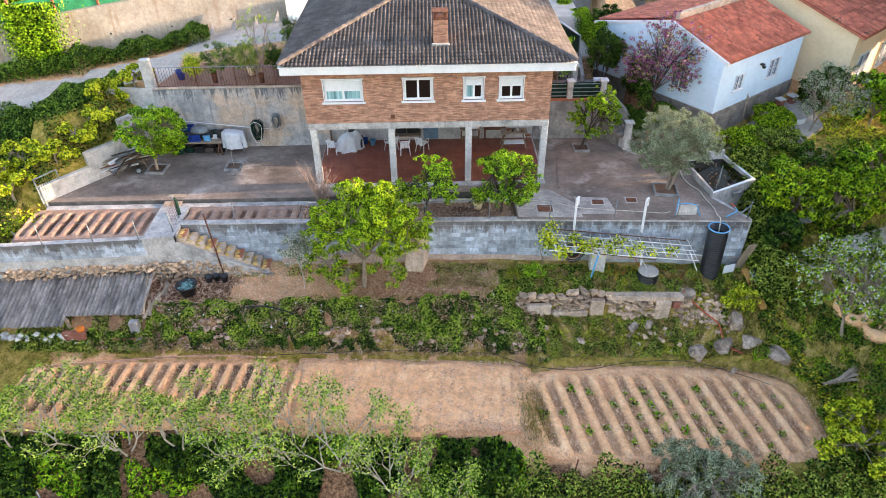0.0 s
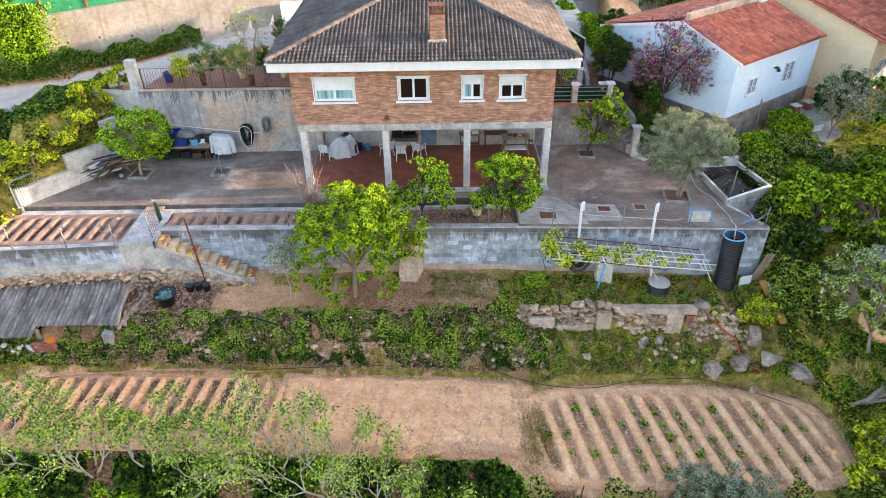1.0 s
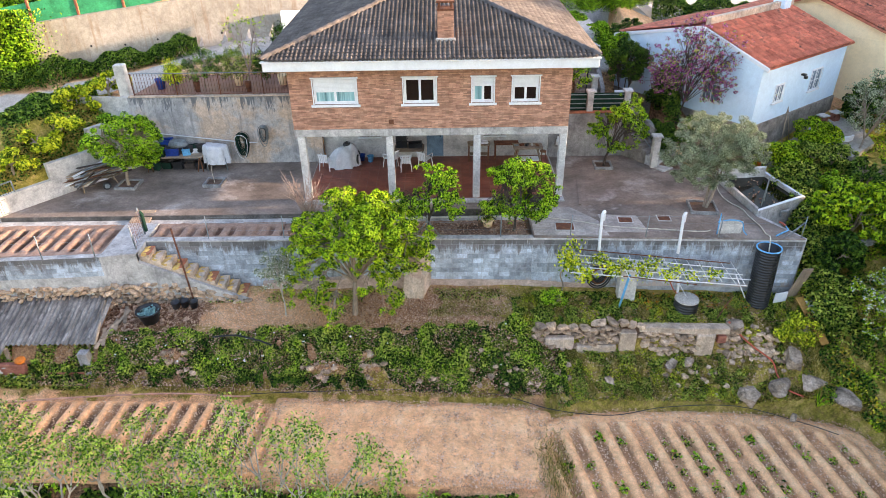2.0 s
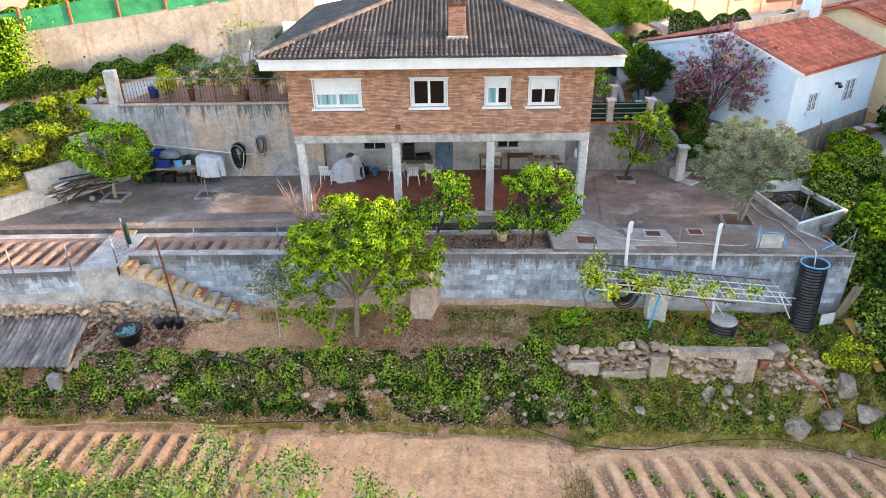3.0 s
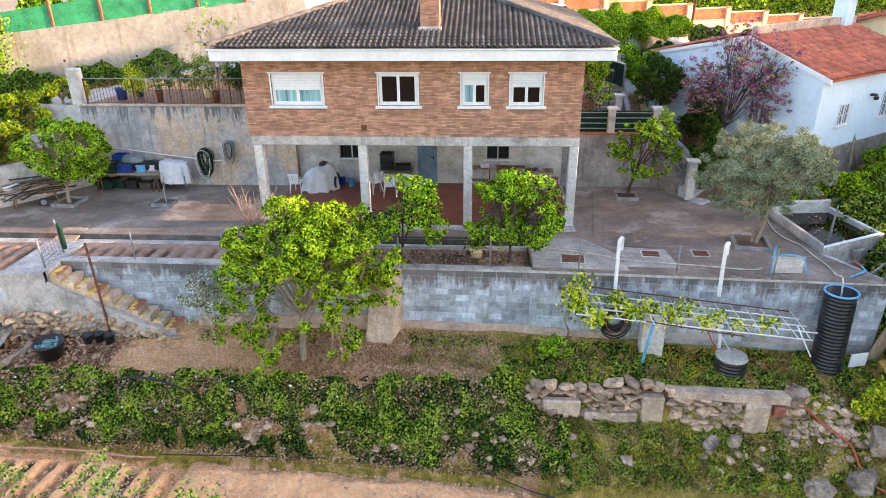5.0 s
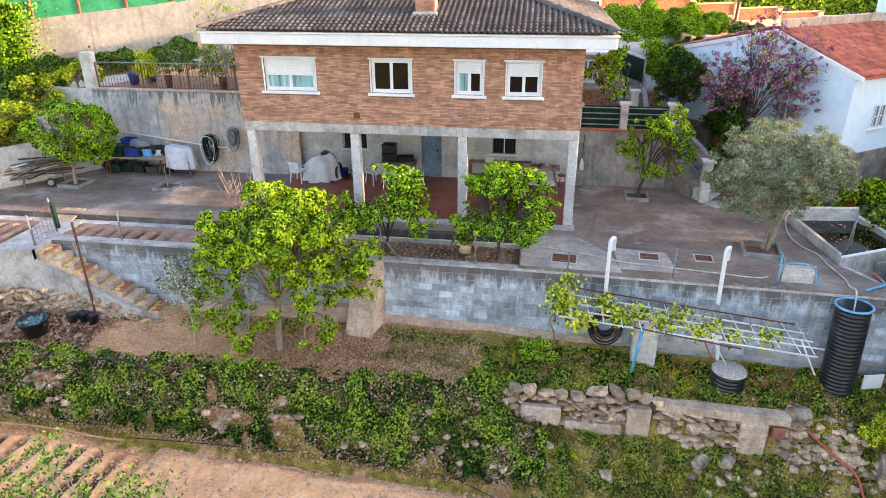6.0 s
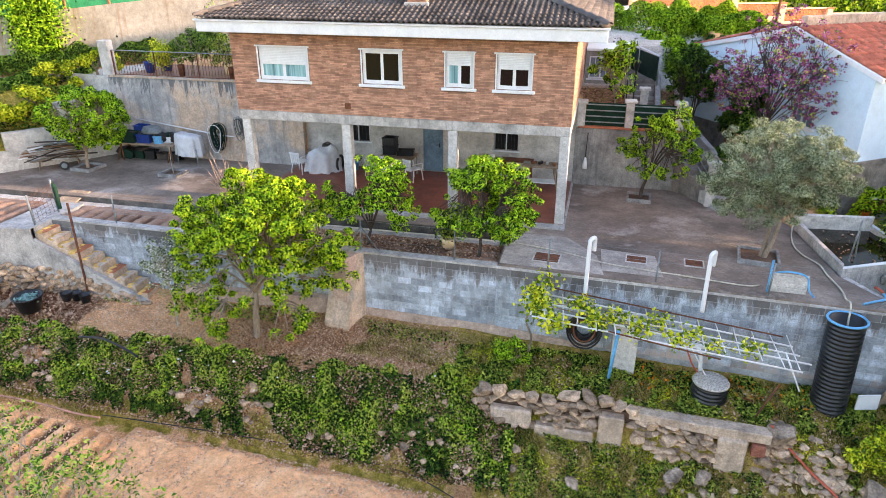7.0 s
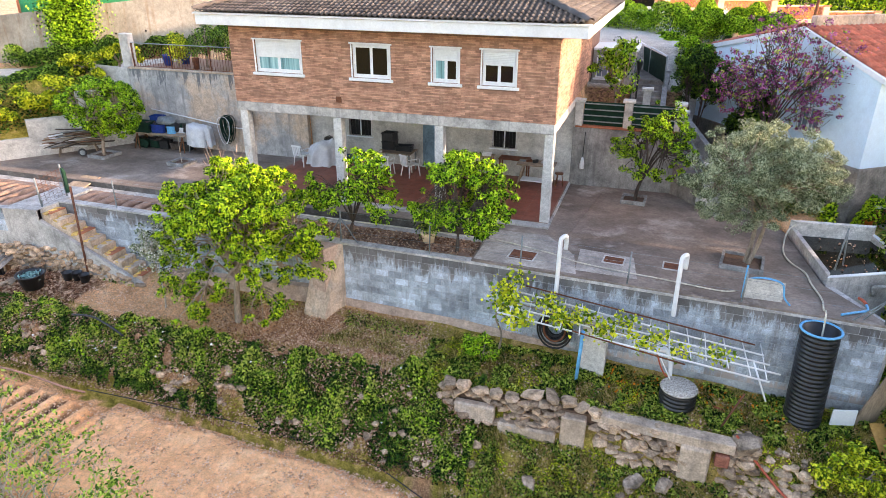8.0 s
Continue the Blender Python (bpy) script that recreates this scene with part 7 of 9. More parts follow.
for x0, x1, z0, z1 in ((PORCH_HOLES[0]), (PORCH_HOLES[2])):
    pw = tagged(part("cellar_window", boxes([(x0, 30.26, z0, x0 + .04, 30.32, z1), (x1 - .04, 30.26, z0, x1, 30.32, z1), ((x0 + x1) / 2 - .02, 30.26, z0, (x0 + x1) / 2 + .02, 30.32, z1)], .003), "white"), "small barred cellar window", "window", kind="structure")
    # the pane's black colour stands for the unlit cellar behind it
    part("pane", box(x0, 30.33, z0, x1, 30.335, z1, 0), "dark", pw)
    part("sill", box(x0 - .08, 30.14, z0 - .05, x1 + .08, 30.28, z0 - .003, .006), "white", pw)
    for k in range(8):
        part("bar", box(x0 + .03 + k * (x1 - x0 - .06) / 7 - .006, 30.215, z0, x0 + .03 + k * (x1 - x0 - .06) / 7 + .006, 30.227, z1, 0), "black", pw)
mop = thing("mop", "white mop hanging from a black pole", "mop", (5.55, 30.05, .7))
part("pole", tube([(0, 0, .3), (.02, .05, 1.3)], .015, 5), "black", mop)
part("head", lathe([(0, 0), (.09, .02), (.08, .2), (.03, .42), (0, .44)], 10), "plastic", mop)
vent = thing("wall_vent", "small square brown vent in the brick wall", "vent", (-1.62, 25.95, 3.42))
part("plate", box(-.09, -.035, -.09, .09, -.008, .09, .004), "rust", vent)
pot = thing("flower_pot", "round cream flower pot with a small shrub", "pot", (2.0, 24.0, -.1))
part("pot", lathe([(0, 0), (.16, 0), (.2, .22), (.24, .27), (.22, .32), (.17, .28), (0, .27)], 18), "cream", pot)
mesh_quads("foliage", leaves(np.random.default_rng(4).normal(size=(500, 3)) * (.16, .16, .14) + (0, 0, .5), .09, np.random.default_rng(5), .4, .5), "leaf_ivy", pot)

# ---- pots and tubs on the upper terrace ----
for k, (x, y, r, mt, lb) in enumerate(((-8.9, 31.6, .22, "cream", "cream round pot on the upper terrace"), (-6.9, 31.6, .22, "cream", "cream round pot on the upper terrace"), (-8.2, 30.6, .14, "rust", "dull red plastic pot by the railing"), (-12.3, 31.2, .22, "blue", "blue plastic drum on the upper terrace"), (-11.9, 31.8, .22, "blue", "blue plastic drum on the upper terrace"), (-10.5, 30.7, .14, "rust", "dull red plastic pot by the railing"))):
    p = thing("flower_pot" if mt != "blue" else "drum", lb, "pot" if mt != "blue" else "drum", (x, y, UPPER))
    part("body", lathe([(0, 0), (r * .75, 0), (r, .4), (r * 1.05, .45), (r * .9, .44), (r * .8, .3), (0, .3)], 16), mt, p)
for k, x in enumerate((5.75, 6.05)):
    j = thing("jar", "orange terracotta jar behind the fence", "jar", (x, 31.0, 2.32), 0, "terracotta jars")
    part("body", lathe([(0, 0), (.1, 0), (.16, .2), (.15, .4), (.08, .5), (.1, .55), (.07, .55), (0, .4)], 16), "terracotta", j)

# ---- fences and walls in the distance ----
gf = thing("fence", "green mesh fence with rusty red posts above the road", "fence")
for k in range(8):
    x = -24 + k * 2.1
    y, z = 36.15 + .25 * (x + 16.8) + .3, float(lerp_rows(x, ((-25, 4.35), (-19, 5.2), (-13, 6.0), (-8, 6.5))))
    part("post", box(x - .06, y - .06, z - .4, x + .06, y + .06, z + 1.25, .01), "terracotta", gf)
    if k < 7:
        x2 = x + 2.1
        z2 = float(lerp_rows(x2, ((-25, 4.35), (-19, 5.2), (-13, 6.0), (-8, 6.5))))
        part("netting", prism([(x + .07, y), (x2 - .07, y + .52), (x2 - .07, y + .535), (x + .07, y + .015)], [z - .1, z2 - .1, z2 - .1, z - .1], [z + 1.05, z2 + 1.05, z2 + 1.05, z + 1.05]), "green_net", gf)


def lattice_fence(ax, ay, bx_, by, za, zb, n, label):
    """A garden wall that steps downhill: a rendered base, a band of crossed bricks, a coping and pillars."""
    f_ = thing("lattice_fence", label, "fence")
    a_, b_ = Vector((ax, ay)), Vector((bx_, by))
    d = (b_ - a_) / n
    u = d.normalized()
    w = Vector((-u.y, u.x)) * .12
    for k in range(n + 1):
        p = a_ + d * k
        z = za + (zb - za) * k / n
        q = [(p - u * .2 - w * 1.6), (p + u * .2 - w * 1.6), (p + u * .2 + w * 1.6), (p - u * .2 + w * 1.6)]
        pl = part("pillar", prism([tuple(v) for v in q], z - 3.0, z), "peach", f_)
        part("cap", prism([tuple(p + (v - p) * 1.25) for v in q], z + .003, z + .09), "lattice_brick", pl)
        if k < n:
            r = a_ + d * (k + 1)
            top = z - .3
            q = [(p + u * .2 - w), (r - u * .2 - w), (r - u * .2 + w), (p + u * .2 + w)]
            part("base", prism([tuple(v) for v in q], z - 3.0, top - .86), "peach", f_)
            bm = bmesh.new()
            run, tall = (r - p).length - .4, .8
            for i in range(int((run + tall) / .24) + 1):
                for sgn in (-1, 1):
                    c0 = i * .24 - tall
                    lo_, hi_ = max(0.0, c0), min(run, c0 + tall)
                    if hi_ - lo_ < .05:
                        continue
                    e0, e1 = (lo_ - c0, hi_ - c0) if sgn > 0 else (tall - (lo_ - c0), tall - (hi_ - c0))
                    vs = [bm.verts.new((*(p + u * (.2 + along) + w * (.08 * sgn + d_)), top - .86 + h_ + g_)) for along, h_ in ((lo_, e0), (hi_, e1)) for d_ in (-.25, .25) for g_ in (-.055, .055)]
                    for f4 in ((0, 1, 5, 4), (2, 6, 7, 3), (1, 3, 7, 5), (0, 4, 6, 2)):
                        bm.faces.new([vs[t_] for t_ in f4])
            part("lattice", bm, "lattice_brick", f_)
            part("coping", prism([tuple(v) for v in q], top - .06, top + .03), "peach", f_)


lattice_fence(.56, 52.8, 34.4, 66.8, 6.36, 2.65, 10, "long terracotta lattice garden wall with peach pillars, stepping downhill")
lattice_fence(35.0, 63.0, 48.0, 66.0, 3.4, 3.3, 4, "terracotta lattice garden wall with peach pillars")
lattice_fence(-20, 50, -7.5, 56, 8.6, 8.6, 4, "terracotta lattice garden wall with peach pillars")
tagged(part("road_wall", prism([(-8.0, 37.6), (-3.0, 40.6), (-3.0, 40.9), (-8.0, 37.9)], 2.5, [5.2, 4.6, 4.6, 5.2]), "white_wall"), "low white wall beside the road", "wall", kind="structure")
car = thing("car", "white parked car on the road behind the house", "car", (5.5, 47.0, 4.1), 35)
part("body", boxes([(-2, -.85, .3, 2, .85, .85), (-1.3, -.75, .86, 1.2, .75, 1.4)], .12), "white", car)
for sx in (-1.25, 1.25):
    for sy in (-.8, .8):
        wl_ = part("wheel", tube([(sx, sy - .1, .32), (sx, sy + .1, .32)], .32, 16), "black", car)
part("windows", box(-1.22, -.77, .95, 1.12, .77, 1.32, .03), "glass", car)
hp = thing("utility_pole", "dark metal pole beside the distant wall", "pole", (15.5, 51.8, float(height(15.5, 51.8)) - .1))
part("pole", tube([(0, 0, 0), (.2, 0, 5)], .08, 8), "rust", hp)
for k, (x, y, w, d, h) in enumerate(((2, 92, 14, 10, 7), (31, 88, 16, 10, 8), (56, 74, 14, 12, 8), (-18, 78, 14, 10, 9))):
    hb = thing("house", "pale rendered house across the road", "house", (x, y, 2.4 if x > 0 else 3.5), -35)
    part("wall", box(-w / 2, -d / 2, -1, w / 2, d / 2, h - 2, .02), ("white_wall", "cream")[k % 2], hb)
    part("roof", prism([(-w / 2 - .4, -d / 2 - .4), (w / 2 + .4, -d / 2 - .4), (w / 2 + .4, d / 2 + .4), (-w / 2 - .4, d / 2 + .4)], h - 2, h - 1.6), "red_roof_rest", hb)
    for i in range(4):
        part("window", boxes([(-w / 2 + 1.5 + i * 3, -d / 2 - .06, 2.2, -w / 2 + 2.6 + i * 3, -d / 2 - .002, 3.6)], .01), "glass", hb)

# ---- the neighbour's garden: curved white bench, low retaining walls ----
bn = thing("bench", "white curved masonry bench in the neighbour's garden", "bench", (18.7, 30.9, .36))
arc = [(math.cos(a) * .75, math.sin(a) * .75) for a in (math.pi * (.85 + .9 * k / 10) for k in range(11))]
inner_arc = [(x * .62, y * .62) for x, y in arc]
part("seat", prism(arc + inner_arc[::-1], 0, .34, .02), "white", bn)
part("backrest", prism(arc + [(x * .88, y * .88) for x, y in arc[::-1]], .344, .5, .015), "white", bn)
for ax, ay, bx_, by, z0, z1 in ((16.27, 23.8, 18.6, 24.3, -1.6, -.95), (15.3, 24.2, 16.25, 23.4, -1.7, -1.15)):
    gwl = tagged(part("garden_wall", prism([(ax, ay), (bx_, by), (bx_ - .03, by + .16), (ax - .03, ay + .16)], z0, z1, .02), "pale"), "low pale retaining wall in the neighbour's garden", "wall", kind="structure")

# ---- trees ----
def gz(x, y):
    return float(height(x, y))


tree("citrus_tree", "bright green fruit tree with drooping low boughs below the wall", (-2.97, 21.4, gz(-2.97, 21.4)), 0, (-2.7, 21.55, .85), (2.1, 1.75, 1.7), 760, .17, 104, .095, "leaf_main", "bark", .1, .45, 9, 11, .4, .25, droop=.5, low=-.3, lobes=44, lobe_r=.36,
     boughs=((-.9, -.3, -1.12), (-.95, 0, -.7), (-.45, -.5, -1.3), (.5, -.3, -1.25), (.75, 0, -.8), (-.7, -.1, -.95), (.95, .1, -.45), (.35, -.4, -.6), (-1.05, 0, -.15), (1.05, 0, 0)))
tree("young_tree", "slim young tree with loose fresh green leaves", (-.32, 23.7, -.12), 0, (-.1, 23.7, 1.45), (1.35, 1.1, 1.05), 200, .14, 44, .095, "leaf_lemon", "dark_bark", .05, .3, 7, 12, .42, .3, lobes=18, lobe_r=.36, droop=.3)
tree("young_tree", "dense young tree with fresh green leaves", (2.95, 23.65, -.12), 0, (3.1, 23.6, 1.6), (1.4, 1.2, 1.1), 340, .15, 56, .095, "leaf_lemon", "dark_bark", .05, .3, 7, 13, .42, .3, lobes=30, lobe_r=.34, droop=.3)
tree("olive_tree", "grey-green olive tree in a square planter", (10.5, 24.9, TERRACE), 0, (10.55, 25.2, 2.4), (1.8, 1.65, 1.3), 380, .19, 300, .068, "leaf_olive", "bark", .06, .5, 6, 14, .22, .2, stems=2, lobes=60, lobe_r=.5)
tree("lemon_tree", "bushy bright green lemon tree in a planter", (-13.15, 27.65, TERRACE), 0, (-13.0, 27.7, 2.0), (1.5, 1.35, 1.15), 380, .16, 60, .1, "leaf_lemon", "bark", .07, .35, 6, 15, .42, .3, lobes=30, lobe_r=.36, droop=.2)
tree("lemon_tree", "thin lemon tree with sparse yellow-green leaves", (7.48, 29.0, TERRACE), 0, (7.85, 28.75, 1.95), (1.2, .95, 1.3), 200, .13, 52, .075, "leaf_lemon", "dark_bark", .06, .4, 6, 16, .45, .3, lobes=17, lobe_r=.4, boughs=((.4, 0, .95),))
tree("redbud_tree", "purple flowering redbud tree with open branches", (11.1, 31.0, gz(11.1, 31.0)), 0, (11.65, 30.8, 4.2), (2.3, 1.6, 1.9), 640, .13, 22, .066, "blossom", "dark_bark", .042, .35, 12, 17, .7, .2, lobes=80, lobe_r=.34, boughs=((1.15, -.2, -.75), (.9, -.2, -.7), (-.9, 0, -.5)), blend=("leaf_fig", .2, 1.1))
for k, (x, y, z, r, h, q) in enumerate(((-18.4, 24.9, 1.0, .8, .6, 26), (-18.5, 26.6, 1.7, 1.0, .6, 40), (-16.7, 26.2, 1.9, .75, .5, 30), (-16.1, 27.3, 2.3, .8, .5, 36), (-15.6, 28.4, 2.7, .8, .5, 36), (-15.5, 29.9, 3.2, .95, .5, 40), (-14.3, 30.6, 3.6, .85, .45, 36), (-19.3, 25.6, 1.3, .9, .6, 36))):
    tree("fruit_tree", "low spreading tree with yellow-green spring leaves", (x - .3, y + .2, gz(x - .3, y + .2)), 0, (x, y, z), (r, r, h), q, .19, 105, .125, "leaf_lime", "bark", .06, .6, 6, 30 + k, .6, .6, lobes=9, lobe_r=.4)
sprawl = thing("fruit_tree", "old leaning fruit tree with sparse yellow-green leaves", "tree", (-17.4, 22.9, gz(-17.6, 22.9)))
bm = bmesh.new()
add_tube(bm, curve_pts([(0, 0, -.2), (-.3, .1, .5), (-.35, .3, 1.1), (-.9, .6, 1.5)]), .07, 7, True, .04)
add_tube(bm, curve_pts([(-.33, .2, .8), (.1, .6, 1.3), (.15, 1.0, 1.7)]), .04, 6, True, .02)
add_tube(bm, curve_pts([(-.3, .1, .5), (-.9, -.2, .8), (-1.4, -.2, 1.2)]), .04, 6, True, .02)
part("trunk", bm, "pale_bark", sprawl)
sp_rng = np.random.default_rng(39)
spp = np.concatenate([np.array(q) + sp_rng.normal(size=(70, 3)) * (.26, .26, .16) for q in ((-.9, .6, 1.55), (-1.3, .3, 1.4), (.1, 1.0, 1.75), (-.3, 1.2, 1.9), (-1.5, -.2, 1.25), (-.7, 1.1, 1.8))])
mesh_quads("crown", leaves(spp, .13, sp_rng, .6, .6), "leaf_lime", sprawl)


def fig_tree(x, y, height_m, reach, seed):
    """A fig: pale crooked stems that fork and turn upwards, with a tuft of young leaves at every tip."""
    rng = np.random.default_rng(seed)
    root = thing("fig_tree", "fig tree with pale bare branches and young leaves", "tree", (x, y, gz(x, y)))
    bm = bmesh.new()
    tufts = []

    def grow(p, d, length, r, level):
        bend = Vector(rng.normal(size=3)) * .22
        q1 = p + d * length * .5
        d2 = (d + bend + Vector((0, 0, .28))).normalized()
        q2 = q1 + d2 * length * .5
        add_tube(bm, [p, q1, q2], r, 6 if level < 2 else 3, False, r * .62)
        if level >= 2:
            tufts.append((q2, d2))
        if level == 4:
            return
        for _ in range(3 if level == 0 or rng.uniform() < .45 else 2):
            side = Vector(rng.normal(size=3))
            side = (side - d2 * side.dot(d2)).normalized()
            grow(q2, (d2 + side * rng.uniform(.35, .85) + Vector((0, 0, .12))).normalized(), length * rng.uniform(.55, .85), r * .62, level + 1)

    stems = 5
    for k in range(stems):
        a = 2 * math.pi * (k + rng.uniform(-.3, .3)) / stems
        lean = rng.uniform(.4, .9) * reach
        grow(Vector((math.cos(a) * .12, math.sin(a) * .12, -.15)), Vector((math.cos(a) * lean, math.sin(a) * lean, 1.0)).normalized(), height_m * .36, .045, 0)
    part("trunk", bm, "pale_bark", root)
    P = np.concatenate([np.array(q + d * .05) + rng.normal(size=(6, 3)) * (.1, .1, .06) for q, d in tufts])
    mesh_quads("crown", leaves(P, .1, rng, .6, .5), "leaf_fig", root)
    return root


for k, (x, y, h, w) in enumerate(((-15.2, 14.9, 2.2, .9), (-13.2, 15.0, 2.6, 1.0), (-11.2, 14.7, 2.5, 1.0), (-9.2, 14.9, 2.4, 1.0), (-7.2, 14.5, 2.8, 1.0), (-5.3, 14.6, 3.3, .8), (-3.4, 14.3, 3.4, .8), (-1.5, 13.7, 2.6, .9), (.4, 13.3, 2.0, .9))):
    fig_tree(x, y, h, w, 50 + k)
tree("olive_tree", "grey olive tree at the foot of the plots", (9.1, 12.9, gz(9.1, 12.9)), 0, (9.2, 13.2, -4.4), (1.9, 1.5, 1.0), 200, .2, 150, .09, "leaf_olive", "bark", .1, .4, 6, 60, .25, .2, lobes=34, lobe_r=.4)
tree("fruit_tree", "yellow-green bushy tree at the plot end", (15.6, 14.6, gz(15.6, 14.6)), 0, (15.3, 14.5, -4.3), (1.5, 1.3, 1.3), 210, .18, 80, .14, "leaf_lime", "bark", .05, .4, 6, 61, .45, .4, lobes=24, lobe_r=.36)
for k, (x, y, cx, cy, z, r, h, mt, lb) in enumerate((
        (16.3, 24.0, 15.9, 24.2, .35, 1.5, 1.35, "leaf_main", "spreading fruit tree with yellow-green leaves"), (18.9, 23.6, 18.4, 23.9, .05, 1.7, 1.4, "leaf_main", "spreading fruit tree with yellow-green leaves"),
        (20.6, 26.2, 20.8, 26.4, .5, 1.5, 1.2, "leaf_lemon", "leafy green tree in the neighbour's garden"), (22.5, 30.2, 22.5, 30.2, 1.9, 1.6, 1.4, "leaf_lemon", "leafy green tree in the neighbour's garden"),
        (15.2, 23.0, 15.2, 23.0, -1.1, .8, .9, "leaf_hedge", "dark bushy tree beside the wall end"), (20.8, 32.2, 20.8, 32.2, 1.7, 1.1, 1.0, "leaf_hedge", "dark bushy tree beside the cream house"))):
    tree("garden_tree", lb, (x, y, gz(x, y)), 0, (cx, cy, z), (r, r, h), 230, .18, 58, .15, mt, "bark", .06, .4, 8, 70 + k, .45, .4, lobes=22, lobe_r=.36)
tree("garden_tree", "airy grey-green tree in the neighbour's garden", (19.0, 29.6, gz(19.0, 29.6)), 0, (19.5, 29.6, 2.5), (1.75, 1.5, 1.5), 170, .2, 46, .08, "leaf_olive", "bark", .045, .3, 6, 79, .4, .3, lobes=34, lobe_r=.4)
for k, (x, y, r, h, mt) in enumerate(((17.3, 30.5, .7, .6, "leaf_main"), (16.4, 28.5, .65, .5, "leaf_ivy"), (15.6, 28.3, .55, .4, "leaf_main"), (17.3, 28.4, .8, .5, "leaf_ivy"), (15.3, 26.6, .5, .4, "leaf_bush"), (18.3, 27.2, .9, .5, "leaf_bush"), (16.6, 26.7, .7, .45, "leaf_lemon"))):
    tree("shrub", "round leafy shrub in the neighbour's garden", (x, y, gz(x, y)), 0, (x, y, gz(x, y) + h * 1.1), (r, r, h), 80, .16, 60, .09, mt, "bark", .04, .3, 5, 170 + k, .5, .5, lobes=16, lobe_r=.4)
tree("blossom_tree", "fruit tree with white blossom on the slope", (17.1, 19.4, gz(17.1, 19.4)), 0, (16.5, 19.8, -1.0), (2.2, 1.9, 1.5), 250, .17, 48, .1, "leaf_main", "bark", .07, .35, 9, 80, .45, .3, lobes=46, lobe_r=.4, blend=("petal", .3, .62))
for k, (x, y) in enumerate(((17.9, 20.5), (18.7, 19.9))):
    rg = tagged(part("tree_ring", lathe([(.0, -.1), (.35, -.08), (.55, .06), (.75, .05), (1.0, -.12), (.0, -.2)], 24), "soil"), "round dish of raked earth round a young tree", "garden bed", kind="structure")
    rg.matrix_world = pose(x, y, gz(x, y) + .08, 24, 0, 0)
tagged(part("garden_path", prism([(18.0, 22.3), (21.5, 23.2), (21.5, 24.0), (18.0, 23.0)], -3.0, [-1.9, -1.65, -1.2, -1.5]), "lane"), "pale concrete path in the neighbour's garden", "path", kind="structure")
for k in range(4):
    pk = thing("plank", "grey weathered plank lying in the undergrowth", "plank", (16.3 + .15 * k, 17.55 + .12 * k, gz(16.4, 17.55) + .25 + .04 * k), 8 + 9 * k, "planks in the undergrowth")
    part("board", box(-.75, -.07, 0, .75, .07, .03, .005), "wood", pk)
tree("blossom_sapling", "slender sapling with white blossom by the wall", (-5.5, 21.35, gz(-5.5, 21.35)), 0, (-5.55, 21.5, -.4), (.8, .6, 1.0), 90, .15, 42, .065, "leaf_olive", "pale_bark", .025, .5, 5, 81, .6, .3, shell=.2, blend=("petal", .28, .9))
bare = thing("bare_shrub", "bare twiggy shrub with reddish stems", "shrub", (-4.85, 24.35, -.1))
bs_rng = np.random.default_rng(82)
for k in range(34):
    a, tall = bs_rng.uniform(0, 6.28), bs_rng.uniform(1.3, 2.5)
    out_x, out_y = math.cos(a) * bs_rng.uniform(.3, 1.2), math.sin(a) * .5
    bend = curve_pts([(bs_rng.uniform(-.2, .2), 0, 0), (out_x * .5 + bs_rng.uniform(-.15, .15), out_y * .4, tall * bs_rng.uniform(.35, .5)), (out_x * 1.15, out_y, tall * bs_rng.uniform(.75, 1.0))], 5)
    bm = tube(bend, .015, 5, .006)
    for j in (3, 4, 6, 7, 8):
        p0 = Vector(bend[min(j, len(bend) - 1)])
        add_tube(bm, [p0, p0 + Vector((bs_rng.uniform(-.3, .3), bs_rng.uniform(-.2, .2), bs_rng.uniform(.15, .45)))], .008, 4, True, .004)
    part("stem", bm, "bare_twig", bare)
for k, (x, y, z, r, h) in enumerate(((9.1, 33.3, 3.5, 1.05, 1.0), (10.6, 34.6, 3.2, 1.1, 1.0), (10.9, 32.4, 2.4, .9, 1.0), (10.4, 37.5, 3.6, 1.2, .9))):
    tree("shrub", "dense dark green shrub beside the garden stairs", (x, y, gz(x, y)), 0, (x, y, z), (r, r, h), 150, .2, 70, .1, "leaf_hedge", "dark_bark", .06, .4, 5, 90 + k, .5, .4, lobes=26, lobe_r=.4)
tree("lemon_tree", "young lemon tree behind the fence beside the house", (6.4, 31.3, 2.2), 0, (6.3, 31.2, 4.1), (.85, .7, 1.0), 110, .16, 34, .1, "leaf_lemon", "bark", .04, .45, 6, 96, .45, .4, lobes=14, lobe_r=.4)
for k, (x, y, z, r, h, mt) in enumerate(((-10.3, 31.2, 4.3, 1.1, .8, "leaf_bush"), (-9.0, 31.7, 4.2, 1.05, .8, "leaf_ivy"), (-7.7, 31.8, 4.0, .7, .7, "leaf_hedge"), (-6.8, 32.6, 4.9, 1.0, 1.1, "leaf_hedge"), (-11.6, 31.0, 3.9, .45, .6, "leaf_lime"))):
    tree("shrub", "potted and planted shrub on the upper terrace", (x, y, UPPER), 0, (x, y, z), (r, r * .8, h), 50, .24, 75, .08, mt, "bark", .04, .4, 5, 100 + k, .4, .4, shell=.3)
tree("young_tree", "slender half-bare young tree on the upper terrace", (-8.2, 30.9, UPPER), 0, (-8.1, 31.0, 5.5), (1.15, .7, 1.2), 60, .12, 9, .075, "leaf_main", "bare_twig", .035, .35, 6, 104, .5, .3, lobes=22, lobe_r=.5)
